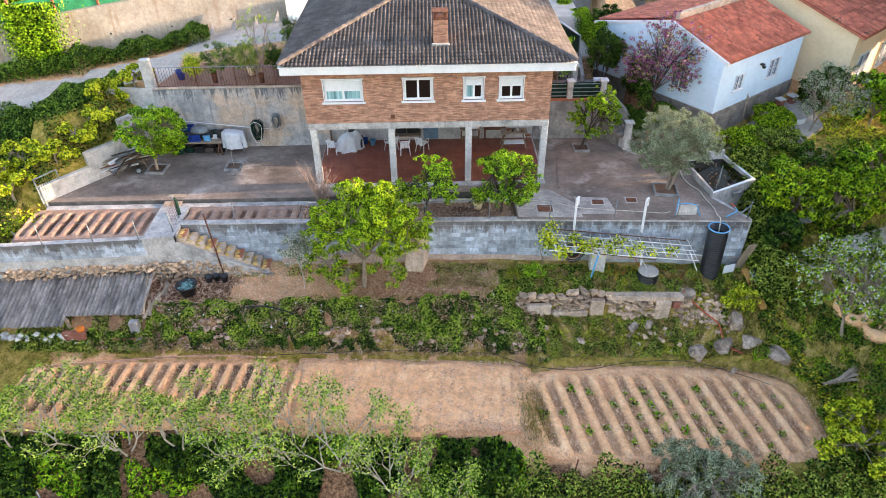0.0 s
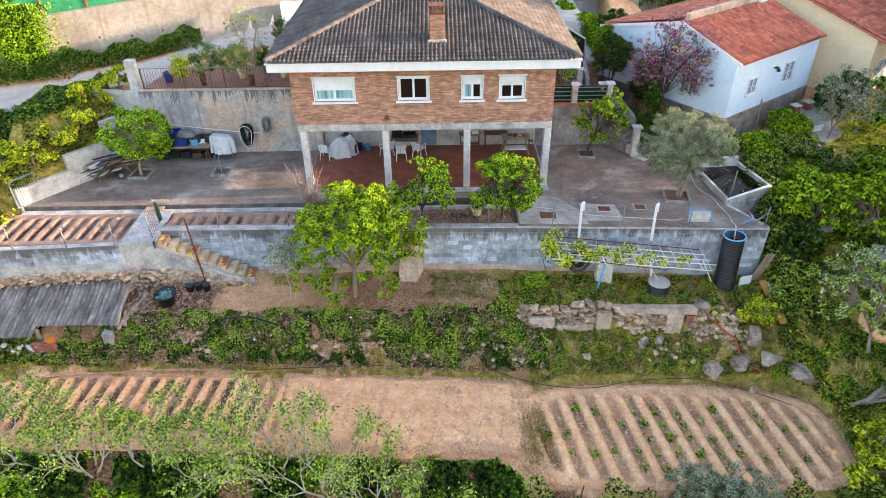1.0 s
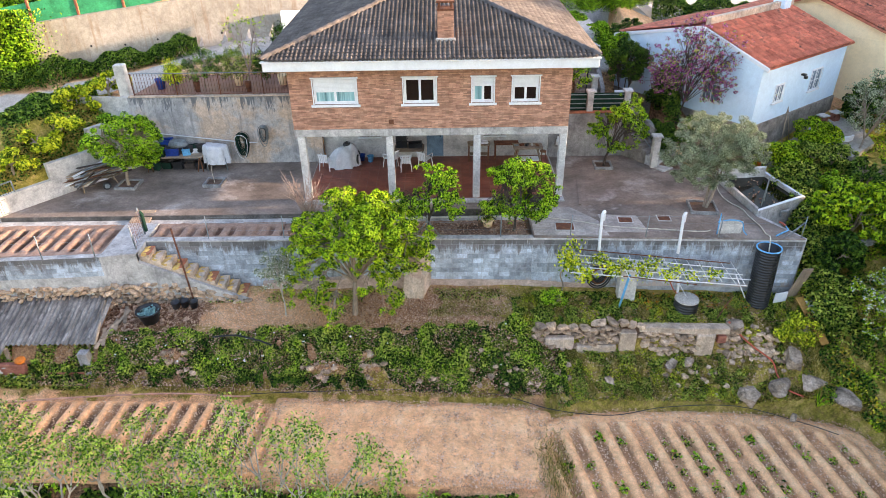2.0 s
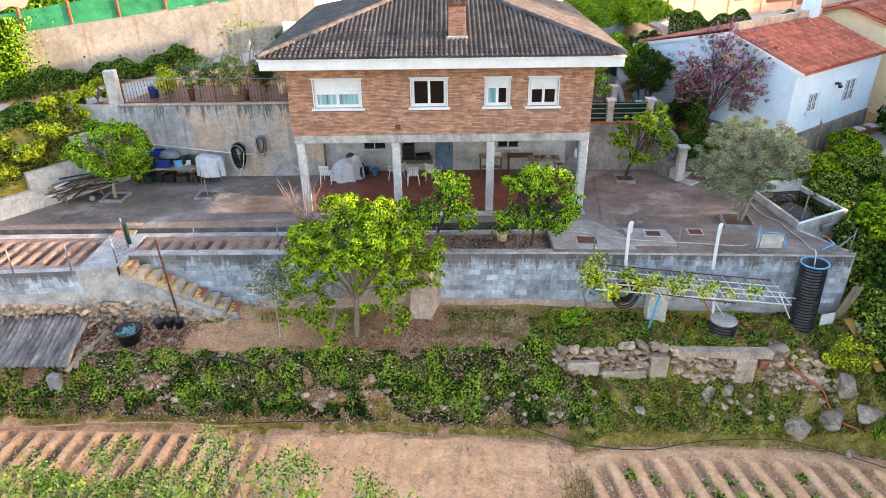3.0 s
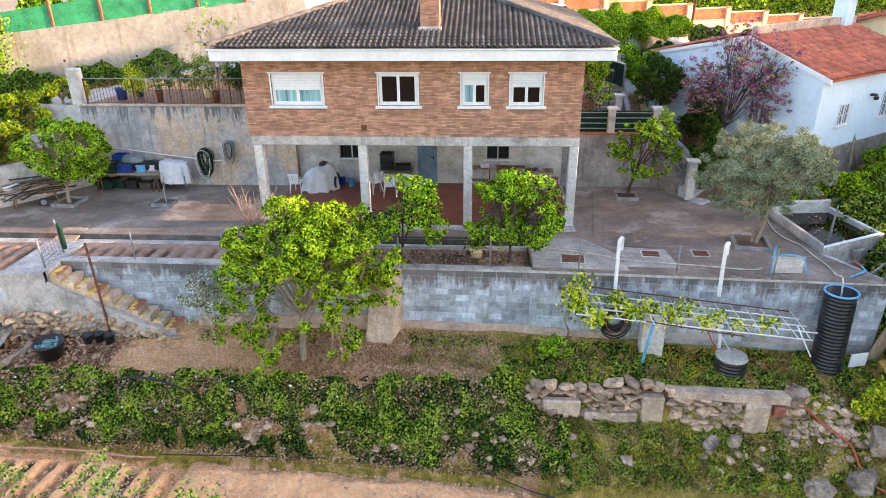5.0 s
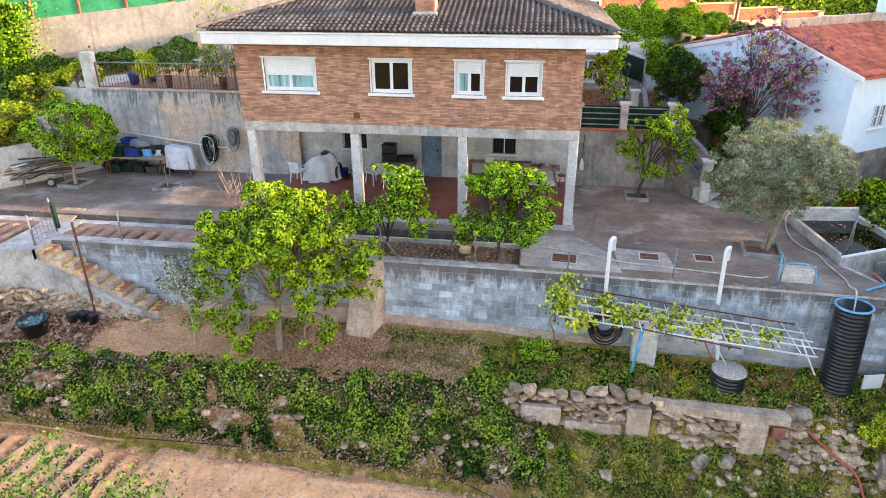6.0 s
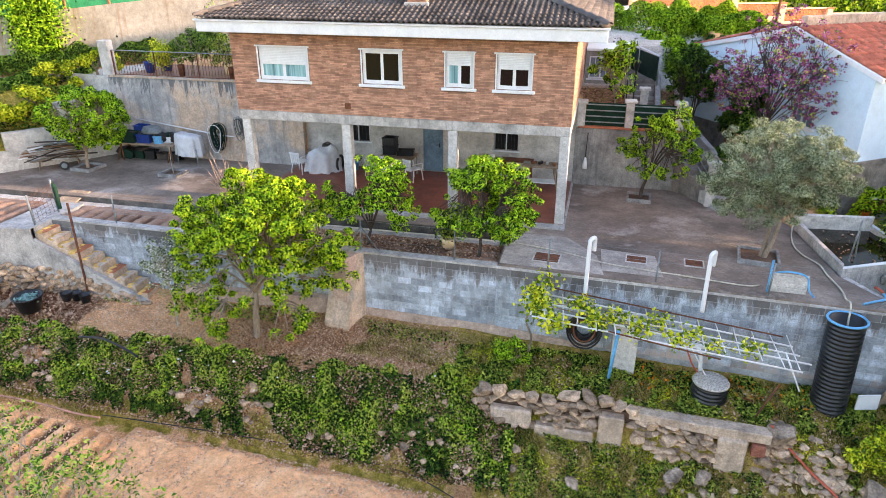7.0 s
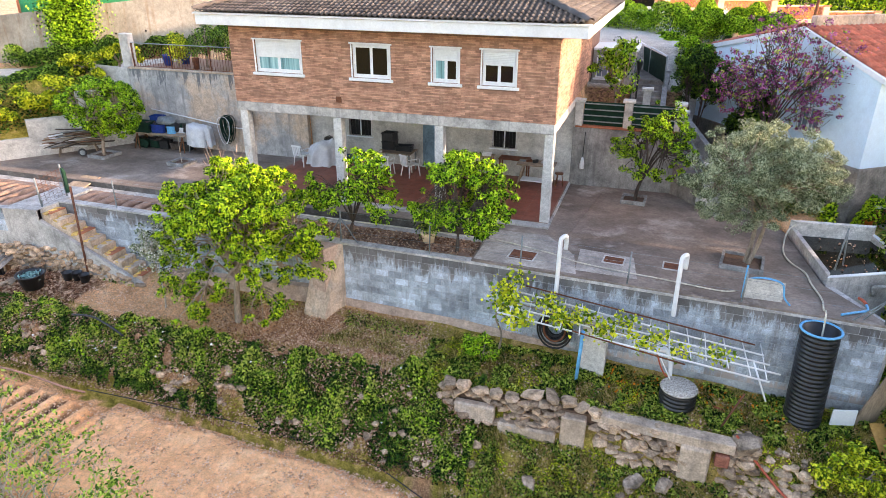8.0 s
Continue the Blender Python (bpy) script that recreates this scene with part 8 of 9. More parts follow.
# tall trees added out of view further east, placed to block the low sun
for k, (x, y, z, r) in enumerate(((27, 8, 4, 4.5), (29, 14, 4.5, 4.5), (28, 19.5, 4.6, 4.2), (30, 22.0, 4.2, 4.2), (33, 35.5, 8.5, 5.0), (34, 42, 8.0, 5.0), (35, 3, 4, 5), (31, 29.4, 4.8, 2.7), (29.2, 32.6, 6.2, 3.0))):
    tree("tall_tree", "added unseen tree that shades the gardens from the east", (x, y, gz(x, y)), 0, (x, y, z), (r, r, r * .95), 90, 1.1, 90, .55, "leaf_hedge", "bark", .25, .45, 7, 120 + k, .6, .3, shell=.3)


# ---- hedges, ivy, grass: what nobody could count ----
def hedge(name, label, ax, ay, bx_, by, w, z0, h, n, leaf=.09, mat="leaf_hedge", seed=1):
    rng = np.random.default_rng(seed)
    t = rng.uniform(0, 1, n)
    s = rng.uniform(-1, 1, n)
    v = rng.uniform(0, 1, n) ** .6
    L = math.hypot(bx_ - ax, by - ay)
    px, py = -(by - ay) / L, (bx_ - ax) / L
    bump = 1 + .18 * np.sin(t * L * 2.2 + seed) + .12 * np.sin(t * L * 5.1)
    ww = w * np.sqrt(np.clip(1.05 - v ** 3, 0, 1)) * bump
    x = ax + (bx_ - ax) * t + px * s * ww
    y = ay + (by - ay) * t + py * s * ww
    g = np.array(z0(x, y)) if callable(z0) else np.full(n, z0)
    P = np.stack([x, y, g + v * h * bump], 1)
    ob = mesh_quads(name, leaves(P, leaf, rng, .5, .6), mat)
    return tagged(ob, label, "hedge", kind="stuff")


hedge("hedge", "ivy and low shrubs along the foot of the road wall", -24, 33.4, -12.2, 36.4, .55, height, .9, 18000, .11, "leaf_bush", 2)
hedge("hedge", "long feathery green hedge behind the house", 7.5, 42.5, 9.3, 34.8, .6, 2.8, 1.35, 34000, .09, "leaf_lemon", 3)
hedge("hedge", "square clipped hedge beside the road", 8.1, 46.6, 10.2, 45.4, .6, 3.4, 1.8, 34000, .065, "leaf_lemon", 23)
hedge("hedge", "mixed green shrubs on the rise behind the cottage", 9.9, 42.8, 13.4, 45.8, 1.0, 3.9, .9, 30000, .08, "leaf_lemon", 25)
hedge("hedge", "clipped green hedge along the road", 4.0, 46, 9.5, 42, .9, 4.0, 1.3, 24000, .08, "leaf_lemon", 4)
hedge("hedge", "clipped green hedge along the road", 10.8, 48.5, 13.6, 46.8, .7, 3.7, 1.3, 24000, .08, "leaf_main", 5)
hedge("hedge", "garden hedge behind the white cottage", 13.5, 44.6, 26, 41.2, .8, 3.0, 1.35, 22000, .13, "leaf_bush", 6)
hedge("hedge", "trees beyond the lattice wall", 6, 64, 44, 76, 2.6, 2.2, 3.4, 36000, .26, "leaf_main", 7)
hedge("hedge", "trees and shrubs above the green fence", -26, 38, -12, 42, 1.2, height, 1.4, 10000, .25, "leaf_lemon", 8)
hedge("hedge", "rough growth between the boundary wall and road", -22, 27.5, -15.5, 31.5, 1.6, height, .4, 20000, .12, "leaf_bush", 9)
hedge("hedge", "dark undergrowth below the garden plots", 2.0, 12.1, 16.5, 12.2, 1.7, height, .7, 44000, .11, "leaf_ivy", 11)
hedge("hedge", "bushy growth beside the basin and wall end", 14.3, 20.5, 15.2, 27.5, .8, height, .9, 16000, .12, "leaf_ivy", 12)
hedge("hedge", "bushes beside the white cottage path", 14.6, 28.4, 18.5, 30.6, .6, height, .8, 9000, .1, "leaf_main", 13)
hedge("hedge", "yellow flowering broom along the path", 14.2, 20.0, 16.2, 15.2, .45, height, .45, 420, .09, "flower", 14)

hedge("hedge", "dark bushes between the stairs and the cottage", 10.9, 28.6, 12.9, 29.6, .5, height, .9, 8000, .1, "leaf_hedge", 16)
hedge("hedge", "low yellow-green bushes at the cottage foot", 12.9, 28.2, 14.4, 28.9, .35, height, .7, 3500, .09, "leaf_main", 18)
hedge("hedge", "dark shrubs beside the garden stairs", 10.45, 29.3, 9.9, 31.4, .32, .45, 1.1, 9000, .09, "leaf_hedge", 19)
# added out of view to stop low sun passing under the eastern crowns
hedge("hedge", "added unseen hedge that shades the gardens from the east", 25.5, 2, 24.5, 24, 1.4, height, 8.5, 26000, .55, "leaf_hedge", 15)

# ivy falling over the road wall
rng = np.random.default_rng(77)
n = 26000
u, v = rng.normal(size=n), rng.uniform(0, 1, n)
iv = np.stack([-20.7 + u * (.36 + .35 * v), 34.8 + .12 * u - rng.uniform(0, .55, n), 1.4 + v * 4.6], 1)
tagged(mesh_quads("ivy", leaves(iv, .11, rng, .3, .7), "leaf_lemon"), "mass of ivy hanging over the road wall", "ivy", kind="stuff")

# the ivy bank: low leaves coloured as gap shade, a looser, lighter layer over them
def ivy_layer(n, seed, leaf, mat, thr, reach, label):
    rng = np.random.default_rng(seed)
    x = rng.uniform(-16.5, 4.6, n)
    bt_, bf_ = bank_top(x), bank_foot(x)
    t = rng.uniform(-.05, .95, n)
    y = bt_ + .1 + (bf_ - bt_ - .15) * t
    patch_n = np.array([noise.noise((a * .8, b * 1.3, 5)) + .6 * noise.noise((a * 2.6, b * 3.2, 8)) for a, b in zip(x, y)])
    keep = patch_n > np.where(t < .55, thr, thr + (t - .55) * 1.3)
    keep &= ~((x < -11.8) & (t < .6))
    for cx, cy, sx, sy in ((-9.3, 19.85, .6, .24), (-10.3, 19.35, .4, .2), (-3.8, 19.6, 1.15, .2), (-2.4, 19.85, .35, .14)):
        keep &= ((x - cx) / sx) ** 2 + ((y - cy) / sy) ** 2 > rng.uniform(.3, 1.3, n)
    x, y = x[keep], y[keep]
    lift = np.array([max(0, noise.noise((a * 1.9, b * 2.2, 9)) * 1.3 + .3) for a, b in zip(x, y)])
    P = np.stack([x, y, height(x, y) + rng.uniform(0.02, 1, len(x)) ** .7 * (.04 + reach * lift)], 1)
    tagged(mesh_quads("ivy", leaves(P, leaf, rng, .7, .8, out=np.array((0, -.4, 0))), mat), label, "ivy", kind="stuff")


ivy_layer(130000, 78, .07, "leaf_hedge", -.5, .22, "ivy covering the bank, leaves darkened as the shade of its gaps")
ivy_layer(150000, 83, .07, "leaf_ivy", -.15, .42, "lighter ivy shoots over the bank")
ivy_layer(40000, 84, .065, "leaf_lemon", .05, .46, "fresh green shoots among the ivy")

# grass and weeds
rng = np.random.default_rng(79)


def sow(n, x0, x1, y0, y1, test, h, seed, mat, name, label, thr=-.05, kind_leaf=False, scale=.8):
    rng = np.random.default_rng(seed)
    x, y = rng.uniform(x0, x1, n), rng.uniform(y0, y1, n)
    k = test(x, y)
    k &= np.array([noise.noise((a * scale, b * scale, seed)) for a, b in zip(x, y)]) > thr
    x, y = x[k], y[k]
    P = np.stack([x, y, height(x, y) - .02], 1)
    q = leaves(P + np.stack([0 * x, 0 * x, rng.uniform(.02, h, len(x))], 1), h * .55, rng, .8, .5) if kind_leaf else blades(P, h, rng)
    return tagged(mesh_quads(name, q, mat), label, "grass" if not kind_leaf else "weeds", kind="stuff")


not_bed = lambda x, y: ~(in_bed(x, y)[0] | in_bed(x, y)[1] | in_bed(x, y)[2])
sow(170000, 2.6, 13.4, 17.6, 22.4, lambda x, y: (y < wall_y_arr(x)) & not_bed(x, y), .11, 1, "leaf_grass", "grass", "grass and weeds on the slope by the stone wall", -.12, scale=2.3)
sow(46000, 2.8, 13.4, 20.9, 22.4, lambda x, y: y < wall_y_arr(x), .15, 2, "leaf_ivy", "weeds", "leafy weeds behind the stone wall", .02, True, scale=1.9)
sow(46000, 3.0, 12.5, 17.8, 20.6, lambda x, y: not_bed(x, y), .13, 3, "leaf_ivy", "weeds", "leafy weeds on the slope below the stone wall", .05, True, scale=2.1)
sow(22000, -16.5, 3.4, 18.7, 19.5, lambda x, y: not_bed(x, y), .1, 4, "leaf_grass", "grass", "dry grass along the foot of the bank", -.2)
sow(12000, -8.5, 2.5, 20.3, 22.6, lambda x, y: (y > 22.0) | (y < 20.8), .13, 5, "leaf_ivy", "weeds", "weeds along the foot of the wall", .0, True)
sow(45000, 13.4, 22, 13, 28, lambda x, y: not_bed(x, y), .2, 6, "leaf_grass", "grass", "grass on the slope east of the terrace", -.15)
sow(100000, 13.4, 24, 13, 29, lambda x, y: not_bed(x, y), .2, 7, "leaf_bush", "weeds", "leafy weeds east of the terrace", -.02, True, scale=1.1)
sow(16000, 14.6, 24, 27.5, 33.5, lambda x, y: (y - 28.3 > (x - 14.6) * .75 + 1.6) | (y - 28.3 < (x - 14.6) * .75 - 1.2), .16, 27, "leaf_main", "weeds", "low plants in the neighbour's garden", -.3, True)
sow(60000, 13.4, 22, 14, 24, lambda x, y: not_bed(x, y), .16, 28, "leaf_main", "weeds", "fresh weeds on the east slope", .0, True, scale=1.5)
sow(40000, -24, -14.6, 19, 31, lambda x, y: (x < -17.6) | (y > 25.4 + 1.24 * (x + 17.3)), .2, 8, "leaf_bush", "weeds", "weeds west of the boundary wall", -.2, True)
rng = np.random.default_rng(90)
mar = np.stack([rng.uniform(7.4, 11.6, 160), rng.uniform(21.4, 22.25, 160), np.zeros(160)], 1)
mar[:, 2] = height(mar[:, 0], mar[:, 1]) + rng.uniform(.08, .22, 160)
tagged(mesh_quads("marigolds", leaves(mar, .06, rng, .8, .9), material("orange_marigold", (.75, .22, .01), rough=.7)), "orange marigolds among weeds by the wall", "flowers", kind="stuff")
sow(9000, -17, -12, 18.9, 20.2, lambda x, y: x < -11.8, .18, 9, "leaf_ivy", "weeds", "weeds in front of the shed", -.1, True)

# undergrowth below the plots, in drifts over dark earth
sow(90000, -18.5, 4.0, 10.8, 15.0, lambda x, y: y < bed_front(x) - .1, .34, 10, "leaf_hedge", "weeds", "dark undergrowth below the garden plots", -.12, True, scale=.7)
sow(46000, -18.5, 4.0, 10.8, 15.1, lambda x, y: y < bed_front(x), .3, 24, "leaf_lemon", "weeds", "fresh green undergrowth below the garden plots", .08, True, scale=.9)
sow(20000, -19, -15.0, 14.4, 19.6, lambda x, y: not_bed(x, y), .12, 29, "leaf_grass", "grass", "dry grass round the end of the plot", -.3)
gp_rng = np.random.default_rng(33)
gp = np.stack([3.75 + gp_rng.normal(size=2600) * .3, 16.0 + gp_rng.normal(size=2600) * .75, np.zeros(2600)], 1)
gp[:, 2] = bed_z(gp[:, 0]) + .04
tagged(mesh_quads("grass", blades(gp, .14, gp_rng), "leaf_grass"), "strip of yellow grass between the plots", "grass", kind="stuff")
for k, (x, y, h) in enumerate(((-13.6, 13.0, 1.3), (-9.3, 12.9, 1.2), (-8.2, 15.25, .7), (4.9, 13.75, .6), (7.2, 13.6, .6))):
    fp = thing("fence_post", "thin galvanised steel fence post in the undergrowth", "fence post", (x, y, gz(x, y)), 0, "steel fence posts")
    part("pole", tube([(0, 0, -.2), (.05, .02, h)], .025, 6), "steel" if k < 2 else "rust", fp)

# young plants in the furrows
pl_rng = np.random.default_rng(300)
plant_mes = []
for k in range(4):
    P = pl_rng.normal(size=(34, 3)) * (.09, .09, .05) + (0, 0, .09)
    ob_ = mesh_quads("seedling", leaves(P, .1, pl_rng, .8, .6), "leaf_lemon")
    plant_mes.append(ob_.data)
    bpy.data.objects.remove(ob_)
for i in range(15):
    for j in range(5):
        y = 14.9 + j * .62 + pl_rng.uniform(-.15, .15)
        x = 3.7 + .37 + i * .74 - .17 * (y - 16.3) + pl_rng.uniform(-.05, .05)
        if in_bed(np.array([x]), np.array([y]))[2][0] and abs(y - 16.2) < 1.9 and pl_rng.uniform() < .62 and x < 14.2:
            ob_ = thing("seedling", "small green vegetable seedling in a furrow", "seedling", (0, 0, 0), 0, "seedlings in the furrows")
            new("foliage", plant_mes[pl_rng.integers(4)]).parent = ob_
            ob_.matrix_world = pose(x, y, bed_z(x) - .06, 0, 0, pl_rng.uniform(0, 360)) @ Matrix.Diagonal((1, 1, 1, 1)) @ Matrix.Scale(pl_rng.uniform(.7, 1.3), 4)


# fallen leaves on the strip, clods on the bare earth
def strew(n, x0, x1, y0, y1, zf, size, mat, name, label, seed, test=None, lift=.012):
    rng = np.random.default_rng(seed)
    x, y = rng.uniform(x0, x1, n), rng.uniform(y0, y1, n)
    if test is not None:
        k = test(x, y)
        x, y = x[k], y[k]
    P = np.stack([x, y, zf(x, y) + lift + rng.uniform(0, .02, len(x))], 1)
    return tagged(mesh_quads(name, leaves(P, size, rng, 2.2, .8, .6, .3), mat), label, "litter", kind="stuff")


def rough_height(x, y):
    return height(x, y) + np.array([noise.noise((p * .9, q * .9, 3.1)) * .07 + noise.noise((p * 3.1, q * 3.1, 3.1)) * .03 for p, q in zip(x, y)])


strew(15000, -7, 3.4, 20.3, 22.8, rough_height, .045, "litter", "fallen_leaves", "brown fallen leaves under the fruit tree", 1, lambda x, y: ((x + .6) / 4.2) ** 2 + ((y - 21.6) / 1.4) ** 2 < np.random.default_rng(9).uniform(.2, 1.2, len(x)))
strew(9000, -11.5, 3.2, 20.2, 22.7, rough_height, .045, "clod", "clods", "small clods and stones on the sandy strip", 2)
strew(16000, -5.4, 3.6, 15.3, 18.9, lambda x, y: bed_z(x) + .02, .05, "clod", "clods", "small clods on the raked earth", 3, lift=.02)
strew(9000, -16, -5, 15.4, 18.6, lambda x, y: bed_z(x) + .02, .05, "clod", "clods", "small clods between the furrows", 4, lambda x, y: in_bed(x, y)[0])
strew(14000, 3.2, 15, 13.8, 18.8, lambda x, y: bed_z(x) + .03, .05, "clod", "clods", "small clods between the furrows", 5, lambda x, y: in_bed(x, y)[2])
strew(3500, -5.6, 3.5, 23.1, 24.4, lambda x, y: np.full_like(x, -.1), .06, "litter", "fallen_leaves", "brown leaves on the planting strip", 6)
strew(3000, -12, -8.6, 20.6, 22.0, rough_height, .09, "litter", "brushwood", "heap of dark twigs and rubbish by the tub", 7, lift=.03)
sow(14000, -16.5, 4.2, 18.9, 20.9, lambda x, y: not_bed(x, y), .16, 21, "leaf_grass", "grass", "long grass among the ivy", .1, scale=1.7)
# dark leaf colour stands in for shade low among the slope weeds
sow(40000, 3.0, 13.2, 18.0, 22.3, lambda x, y: (y < wall_y_arr(x)) & not_bed(x, y), .1, 48, "leaf_hedge", "weeds", "low weeds on the slope, coloured dark as shade between plants", .06, True, scale=2.4)
strew(16000, -14, 4.4, 18.95, 20.5, rough_height, .05, "litter", "fallen_leaves", "brown leaves and twigs caught in the ivy bank", 8, lift=.12)
strew(9000, 3.2, 13.2, 18.0, 22.2, rough_height, .05, "litter", "fallen_leaves", "brown leaves and earth crumbs on the slope", 9, lambda x, y: (y < wall_y_arr(x)) & not_bed(x, y), lift=.03)
sow(9000, -6, 3.5, 23.1, 24.4, lambda x, y: x < -4.0, .25, 22, "leaf_ivy", "weeds", "weeds at the end of the planting strip", -.4, True)

# white flowers in the ivy, an iris clump by the plot, a yellow bush under the tank
rng = np.random.default_rng(91)
fx = np.concatenate([rng.normal(-6.4, .5, 14), rng.uniform(-14, 3, 46)])
fy = bank_foot(fx) + (bank_top(fx) - bank_foot(fx)) * rng.uniform(.35, 1.0, 60)
tagged(mesh_quads("ivy_flowers", leaves(np.stack([fx, fy, height(fx, fy) + rng.uniform(.18, .36, 60)], 1), .075, rng, 1.2, .9), material("white_petal", (.8, .8, .76), rough=.7)), "small white flowers in the ivy", "flowers", kind="stuff")
iris = thing("iris_clump", "clump of long green sword-shaped leaves", "plant", (13.15, 18.55, gz(13.15, 18.55)))
bm = bmesh.new()
for k in range(26):
    a, r_ = rng.uniform(0, 6.28), rng.uniform(.15, .5)
    add_tube(bm, [(0, 0, 0), (math.cos(a) * r_ * .5, math.sin(a) * r_ * .5, .34), (math.cos(a) * r_, math.sin(a) * r_, rng.uniform(.3, .55))], .02, 4, True, .003)
part("foliage", bm, "leaf_lemon", iris)
tree("shrub", "yellow-green bush beside the rubble", (12.85, 20.5, gz(12.85, 20.5)), 0, (12.85, 20.5, -2.55), (.75, .6, .5), 50, .2, 70, .075, "leaf_lime", "bark", .03, .3, 6, 140, .6, .5, lobes=14, lobe_r=.5)
tree("shrub", "bright green bush under the vine trellis", (4.3, 21.6, gz(4.3, 21.6)), 0, (4.3, 21.6, -1.85), (.42, .36, .5), 36, .14, 50, .075, "leaf_lemon", "bark", .02, .3, 5, 141, .4, .5, lobes=10, lobe_r=.5)

strew(60, 12.6, 14.0, 25.0, 27.4, lambda x, y: np.full_like(x, .1), .06, "litter", "floating_leaves", "dead leaves floating on the basin water", 31)

hedge("hedge", "dark low shrubs between the stairs and the cottage", 10.7, 29.3, 12.5, 30.5, .7, height, .8, 12000, .09, "leaf_bush", 42)
hedge("hedge", "dark shrubs along the garden stairs", 10.8, 30.8, 10.9, 33.5, .5, height, 1.2, 9000, .1, "leaf_bush", 43)
sow(14000, -.3, 3.6, 21.2, 22.6, lambda x, y: y < wall_y_arr(x), .1, 44, "leaf_grass", "grass", "short grass along the foot of the wall", -.15)

sow(60000, 3.0, 13.2, 18.2, 22.3, lambda x, y: (y < wall_y_arr(x)) & not_bed(x, y), .1, 47, "leaf_lime", "weeds", "small yellow-green weeds and moss on the slope", .08, True, scale=1.7)

# ---- pieces: bricks, blocks, tiles ----
rng = np.random.default_rng(200)


def joined_boxes(name, rows, mat, parent):
    """Many plain boxes as one mesh: rows of (x0, y0, z0, x1, y1, z1)."""
    r = np.array(rows, float)
    n = len(r)
    pick = np.array([(0, 1, 2), (3, 1, 2), (3, 4, 2), (0, 4, 2), (0, 1, 5), (3, 1, 5), (3, 4, 5), (0, 4, 5)])
    v = r[:, pick].reshape(-1, 3)
    f = np.array([(0, 3, 2, 1), (4, 5, 6, 7), (0, 1, 5, 4), (1, 2, 6, 5), (2, 3, 7, 6), (3, 0, 4, 7)])
    faces = (f[None] + np.arange(n)[:, None, None] * 8).reshape(-1, 4)
    me = bpy.data.meshes.new(name)
    me.from_pydata(v.tolist(), [], faces.tolist())
    me.materials.append(M[mat])
    ob = new(name, me)
    ob.parent = parent
    return tagged(ob, kind="stuff")


BL, BH = 0.27, 0.047
brick_mes = [shared("brick", box(0, 0, 0, w - .006, .02, BH - .006, .002), "brick") for w in (BL, BL / 2)]
rest, made = [], 0
row = 0
z = BR0 + .004
while z < BR1 - .35:
    x = HX0 + .004 - (BL / 2 if row % 2 else 0)
    while x < HX1 - .02:
        x0, x1 = max(x, HX0 + .002), min(x + BL, HX1 - .002)
        if x1 - x0 > .04:
            cuts = [(x0, x1 - .006)]
            for wx0, wx1, wz0, wz1 in WIN:
                if wz0 - .10 < z + BH and z < wz1 + .06:
                    cuts = [c for a_, b_ in cuts for c in ((a_, min(b_, wx0 - .05)), (max(a_, wx1 + .05), b_)) if c[1] - c[0] > .03]
            for a_, b_ in cuts:
                jit = rng.uniform(-.002, .002)
                if made < 300 and z < 4.0 and x0 > 0.4 and abs(b_ - a_ - (BL - .006)) < 1e-4:
                    piece("brick", brick_mes[0], facade, pose(a_, HY0 + jit, z))
                    made += 1
                else:
                    rest.append((a_, HY0 + jit, z, b_, HY0 + .02, z + BH - .006))
        x += BL
    y = HY0 + .004 - (0 if row % 2 else BL / 2)
    while y < 33.5:
        y0 = max(y, HY0 + .022)
        rest.append((HX1 - .02, y0, z, HX1 + rng.uniform(-.002, .002), y + BL - .010, z + BH - .010))
        rest.append((HX0 + rng.uniform(-.002, .002), y0, z, HX0 + .02, y + BL - .010, z + BH - .010))
        y += BL
    z += BH
    row += 1
joined_boxes("bricks", rest, "brick_rest", facade)
cb = []
for k in range(25):
    zz = 6.12 + k * BH
    for i in range(3):
        o = 0 if k % 2 else -.09
        a_, b_ = max(.195, .195 + i * .24 + o), min(.765, .195 + (i + 1) * .24 + o - .01)
        if b_ - a_ > .03:
            cb.append((a_, 26.44, zz, b_, 26.452, zz + BH - .01))
            cb.append((.758, 26.45 + (a_ - .195) * .86, zz, .772, 26.45 + (b_ - .195) * .86, zz + BH - .01))
            cb.append((.188, 26.45 + (a_ - .195) * .86, zz, .202, 26.45 + (b_ - .195) * .86, zz + BH - .01))
joined_boxes("bricks", cb, "brick_rest", chimney)

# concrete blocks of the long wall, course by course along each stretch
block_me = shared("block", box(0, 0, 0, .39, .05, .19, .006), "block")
made = 0
for si, ((ax, ay), (bx_, by)) in reversed(list(enumerate(zip(WALL_LINE, WALL_LINE[1:])))):
    L = math.hypot(bx_ - ax, by - ay)
    ang = math.degrees(math.atan2(by - ay, bx_ - ax))
    base = pose(ax, ay, 0, 0, 0, ang)
    rest = []
    for c in range(10):
        z = -.03 - (c + 1) * .2
        x = -.2 if c % 2 else 0
        while x < L - .06:
            x0, x1 = max(0.003, x), min(L - .003, x + .39)
            jit = rng.uniform(-.003, .003)
            full = x1 - x0 > .385
            if full and made < 300:
                piece("block", block_me, wall_front, base @ pose(x0, -.007 + jit, z))
                made += 1
            elif x1 - x0 > .05:
                rest.append((x0, -.007 + jit, z, x1, .03, z + .19))
            x += .4
    if rest:
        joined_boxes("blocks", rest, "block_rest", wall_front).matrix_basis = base

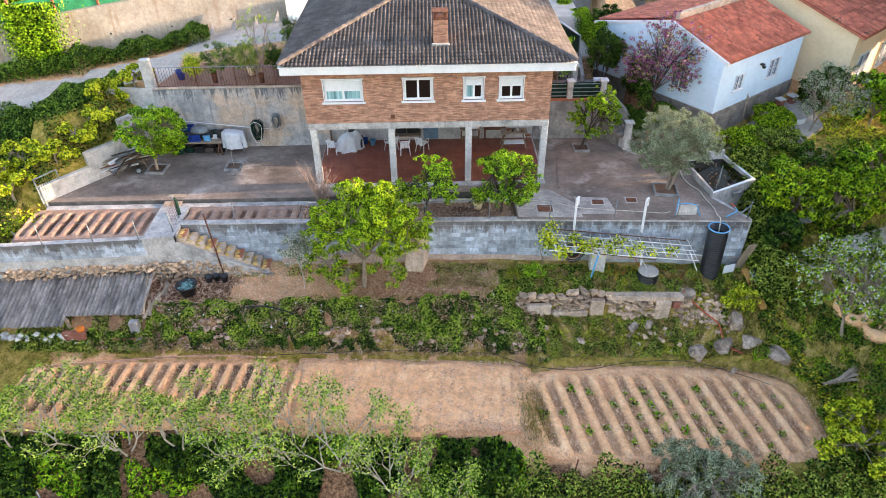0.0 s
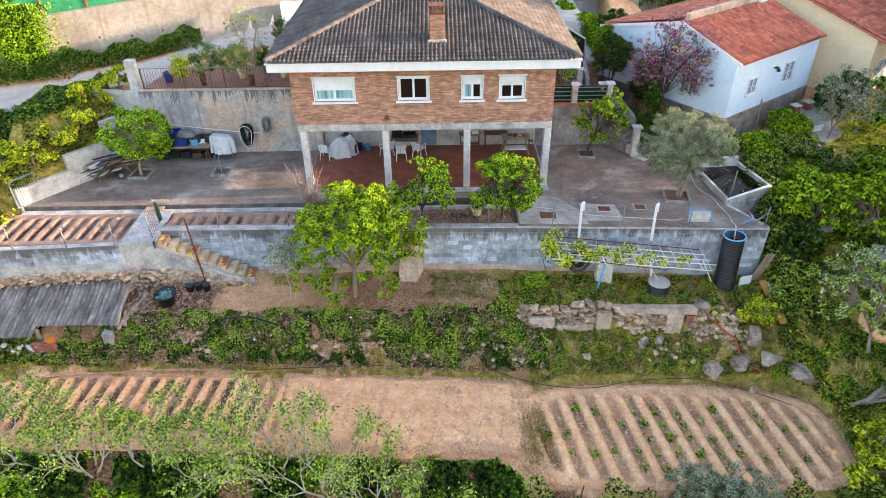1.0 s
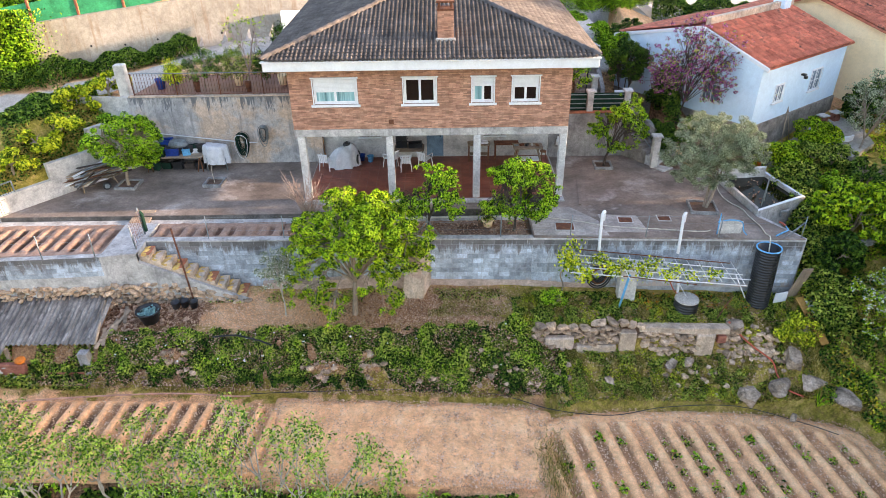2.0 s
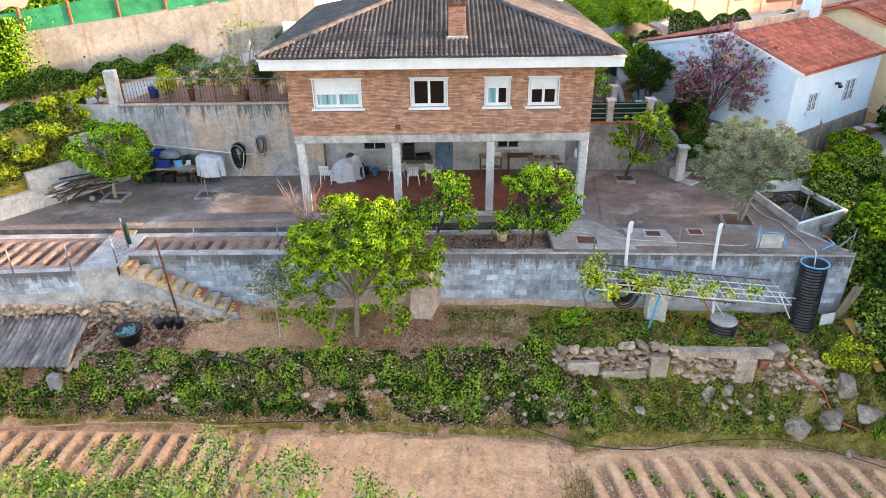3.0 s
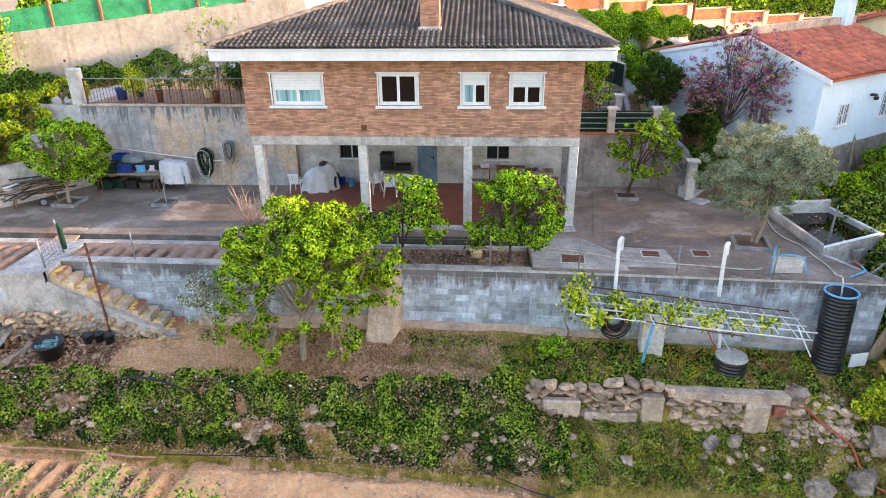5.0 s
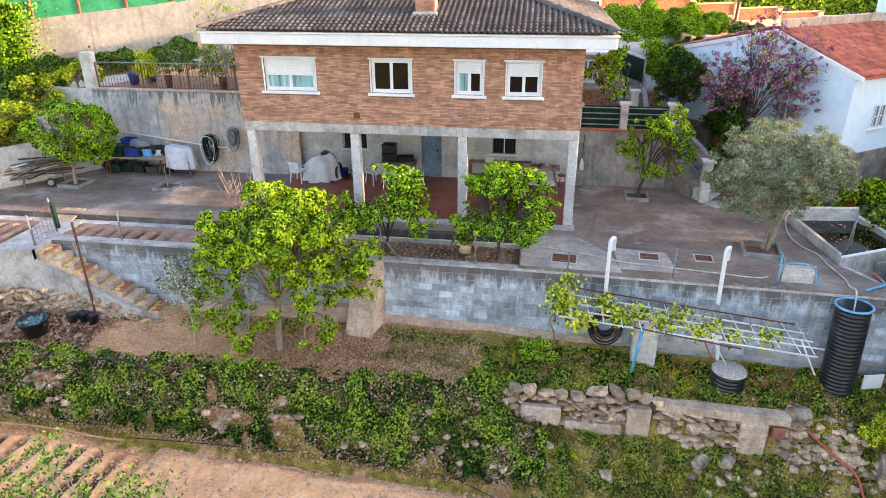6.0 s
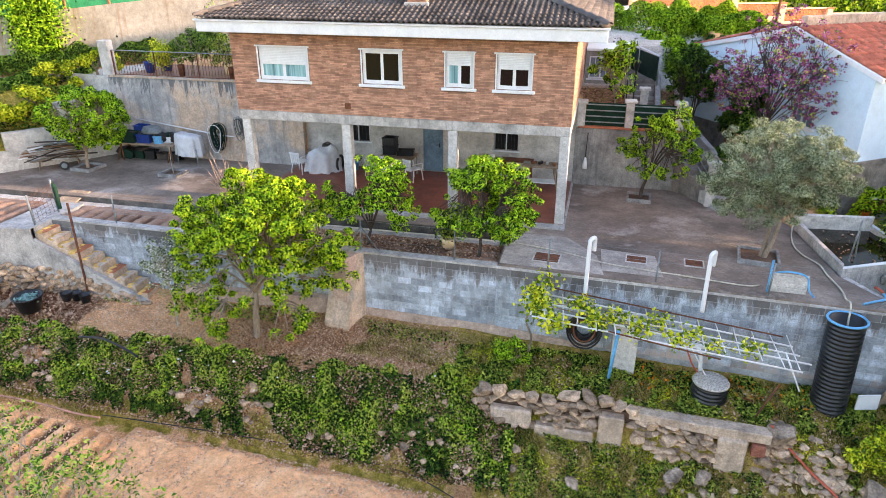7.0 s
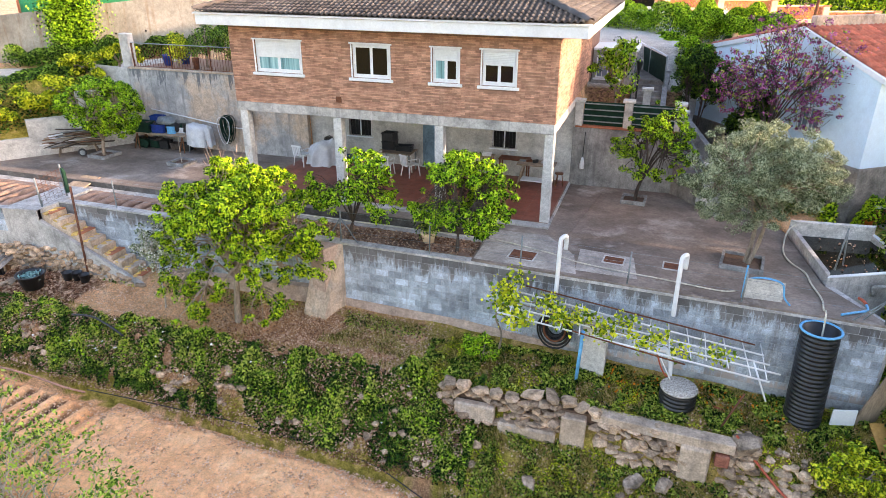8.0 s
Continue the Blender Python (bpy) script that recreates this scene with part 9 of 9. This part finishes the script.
# porch floor tiles
TS = .398
tile_me = shared("floor_tile", box(0, 0, 0, TS - .008, TS - .008, .022, .002), "porch_tile")
porch = [o for o in bpy.data.objects if o.name == "porch_slab"][0]
part("grout", box(-5.33, 25.93, PORCH - .021, 5.13, 30.19, PORCH - .006, 0), "grout", porch)
for j in range(11):
    for i in range(26):
        x, y = -5.3 + i * .4, 25.94 + j * .4
        if y + TS < 30.4:
            piece("floor_tile", tile_me, porch, pose(x, y, PORCH - .022 + rng.uniform(-.0012, .0012), 0, 0, 0) @ Matrix.Diagonal((1, min(1, (30.19 - y) / TS), 1, 1)))

# roof tiles
cs, sn = math.cos(math.atan(SLOPE)), math.sin(math.atan(SLOPE))
W = EX1 - EX0
lay_tiles(roof, "roof", "roof_rest", (EX0, EY0 - .05, EZ - .035), (1, 0, 0), (0, cs, sn), W, 6.4, lambda u, v: v * cs < u < W - v * cs, w=.165, step=.225)
lay_tiles(roof, "roof", "roof_rest", (EX1 + .05, EY0, EZ - .035), (0, 1, 0), (-cs, 0, sn), W, 6.4, lambda u, v: v * cs < u < W - v * cs, w=.165, step=.225, parts=0)
lay_tiles(roof, "roof", "roof_rest", (EX0 - .05, EY1, EZ - .035), (0, -1, 0), (cs, 0, sn), W, 6.4, lambda u, v: v * cs < u < W - v * cs, w=.165, step=.225, parts=0)
bm = bmesh.new()
ringv = []
for r_, y_ in ((.13, 0), (.105, .44)):
    ringv.append([bm.verts.new((r_ * math.cos(a), y_, r_ * .8 * math.sin(a) - .02)) for a in (math.pi * k / 7 for k in range(8))])
for k in range(7):
    bm.faces.new((ringv[0][k], ringv[0][k + 1], ringv[1][k + 1], ringv[1][k])).smooth = True
bm.faces.new(ringv[0][::-1])
cap_me = shared("ridge_tile", bm, "roof")
for cx_, cy_, tx, ty in ((EX0, EY0, 1, 1), (EX1, EY0, -1, 1)):
    d = Vector((tx, ty, SLOPE)).normalized()
    for k in range(21):
        p = Vector((cx_, cy_, EZ + .03)) + d * (k * .4 + .46)
        if p.z < RIDGE:
            piece("ridge_tile", cap_me, roof, look(p, p - d) @ pose(0, 0, 0, -90, 0, 0) @ pose(0, 0, 0, 0, 0, 0))

# blocks along the top of the west wall
wrest = []
for c in range(4):
    x = 0 if c % 2 else -.2
    while x < 7.0:
        wrest.append((max(0, x), -.008 + rng.uniform(-.003, .003), -.03 - (c + 1) * .2, min(7.0, x + .39), .03, -.03 - c * .2 - .01))
        x += .4
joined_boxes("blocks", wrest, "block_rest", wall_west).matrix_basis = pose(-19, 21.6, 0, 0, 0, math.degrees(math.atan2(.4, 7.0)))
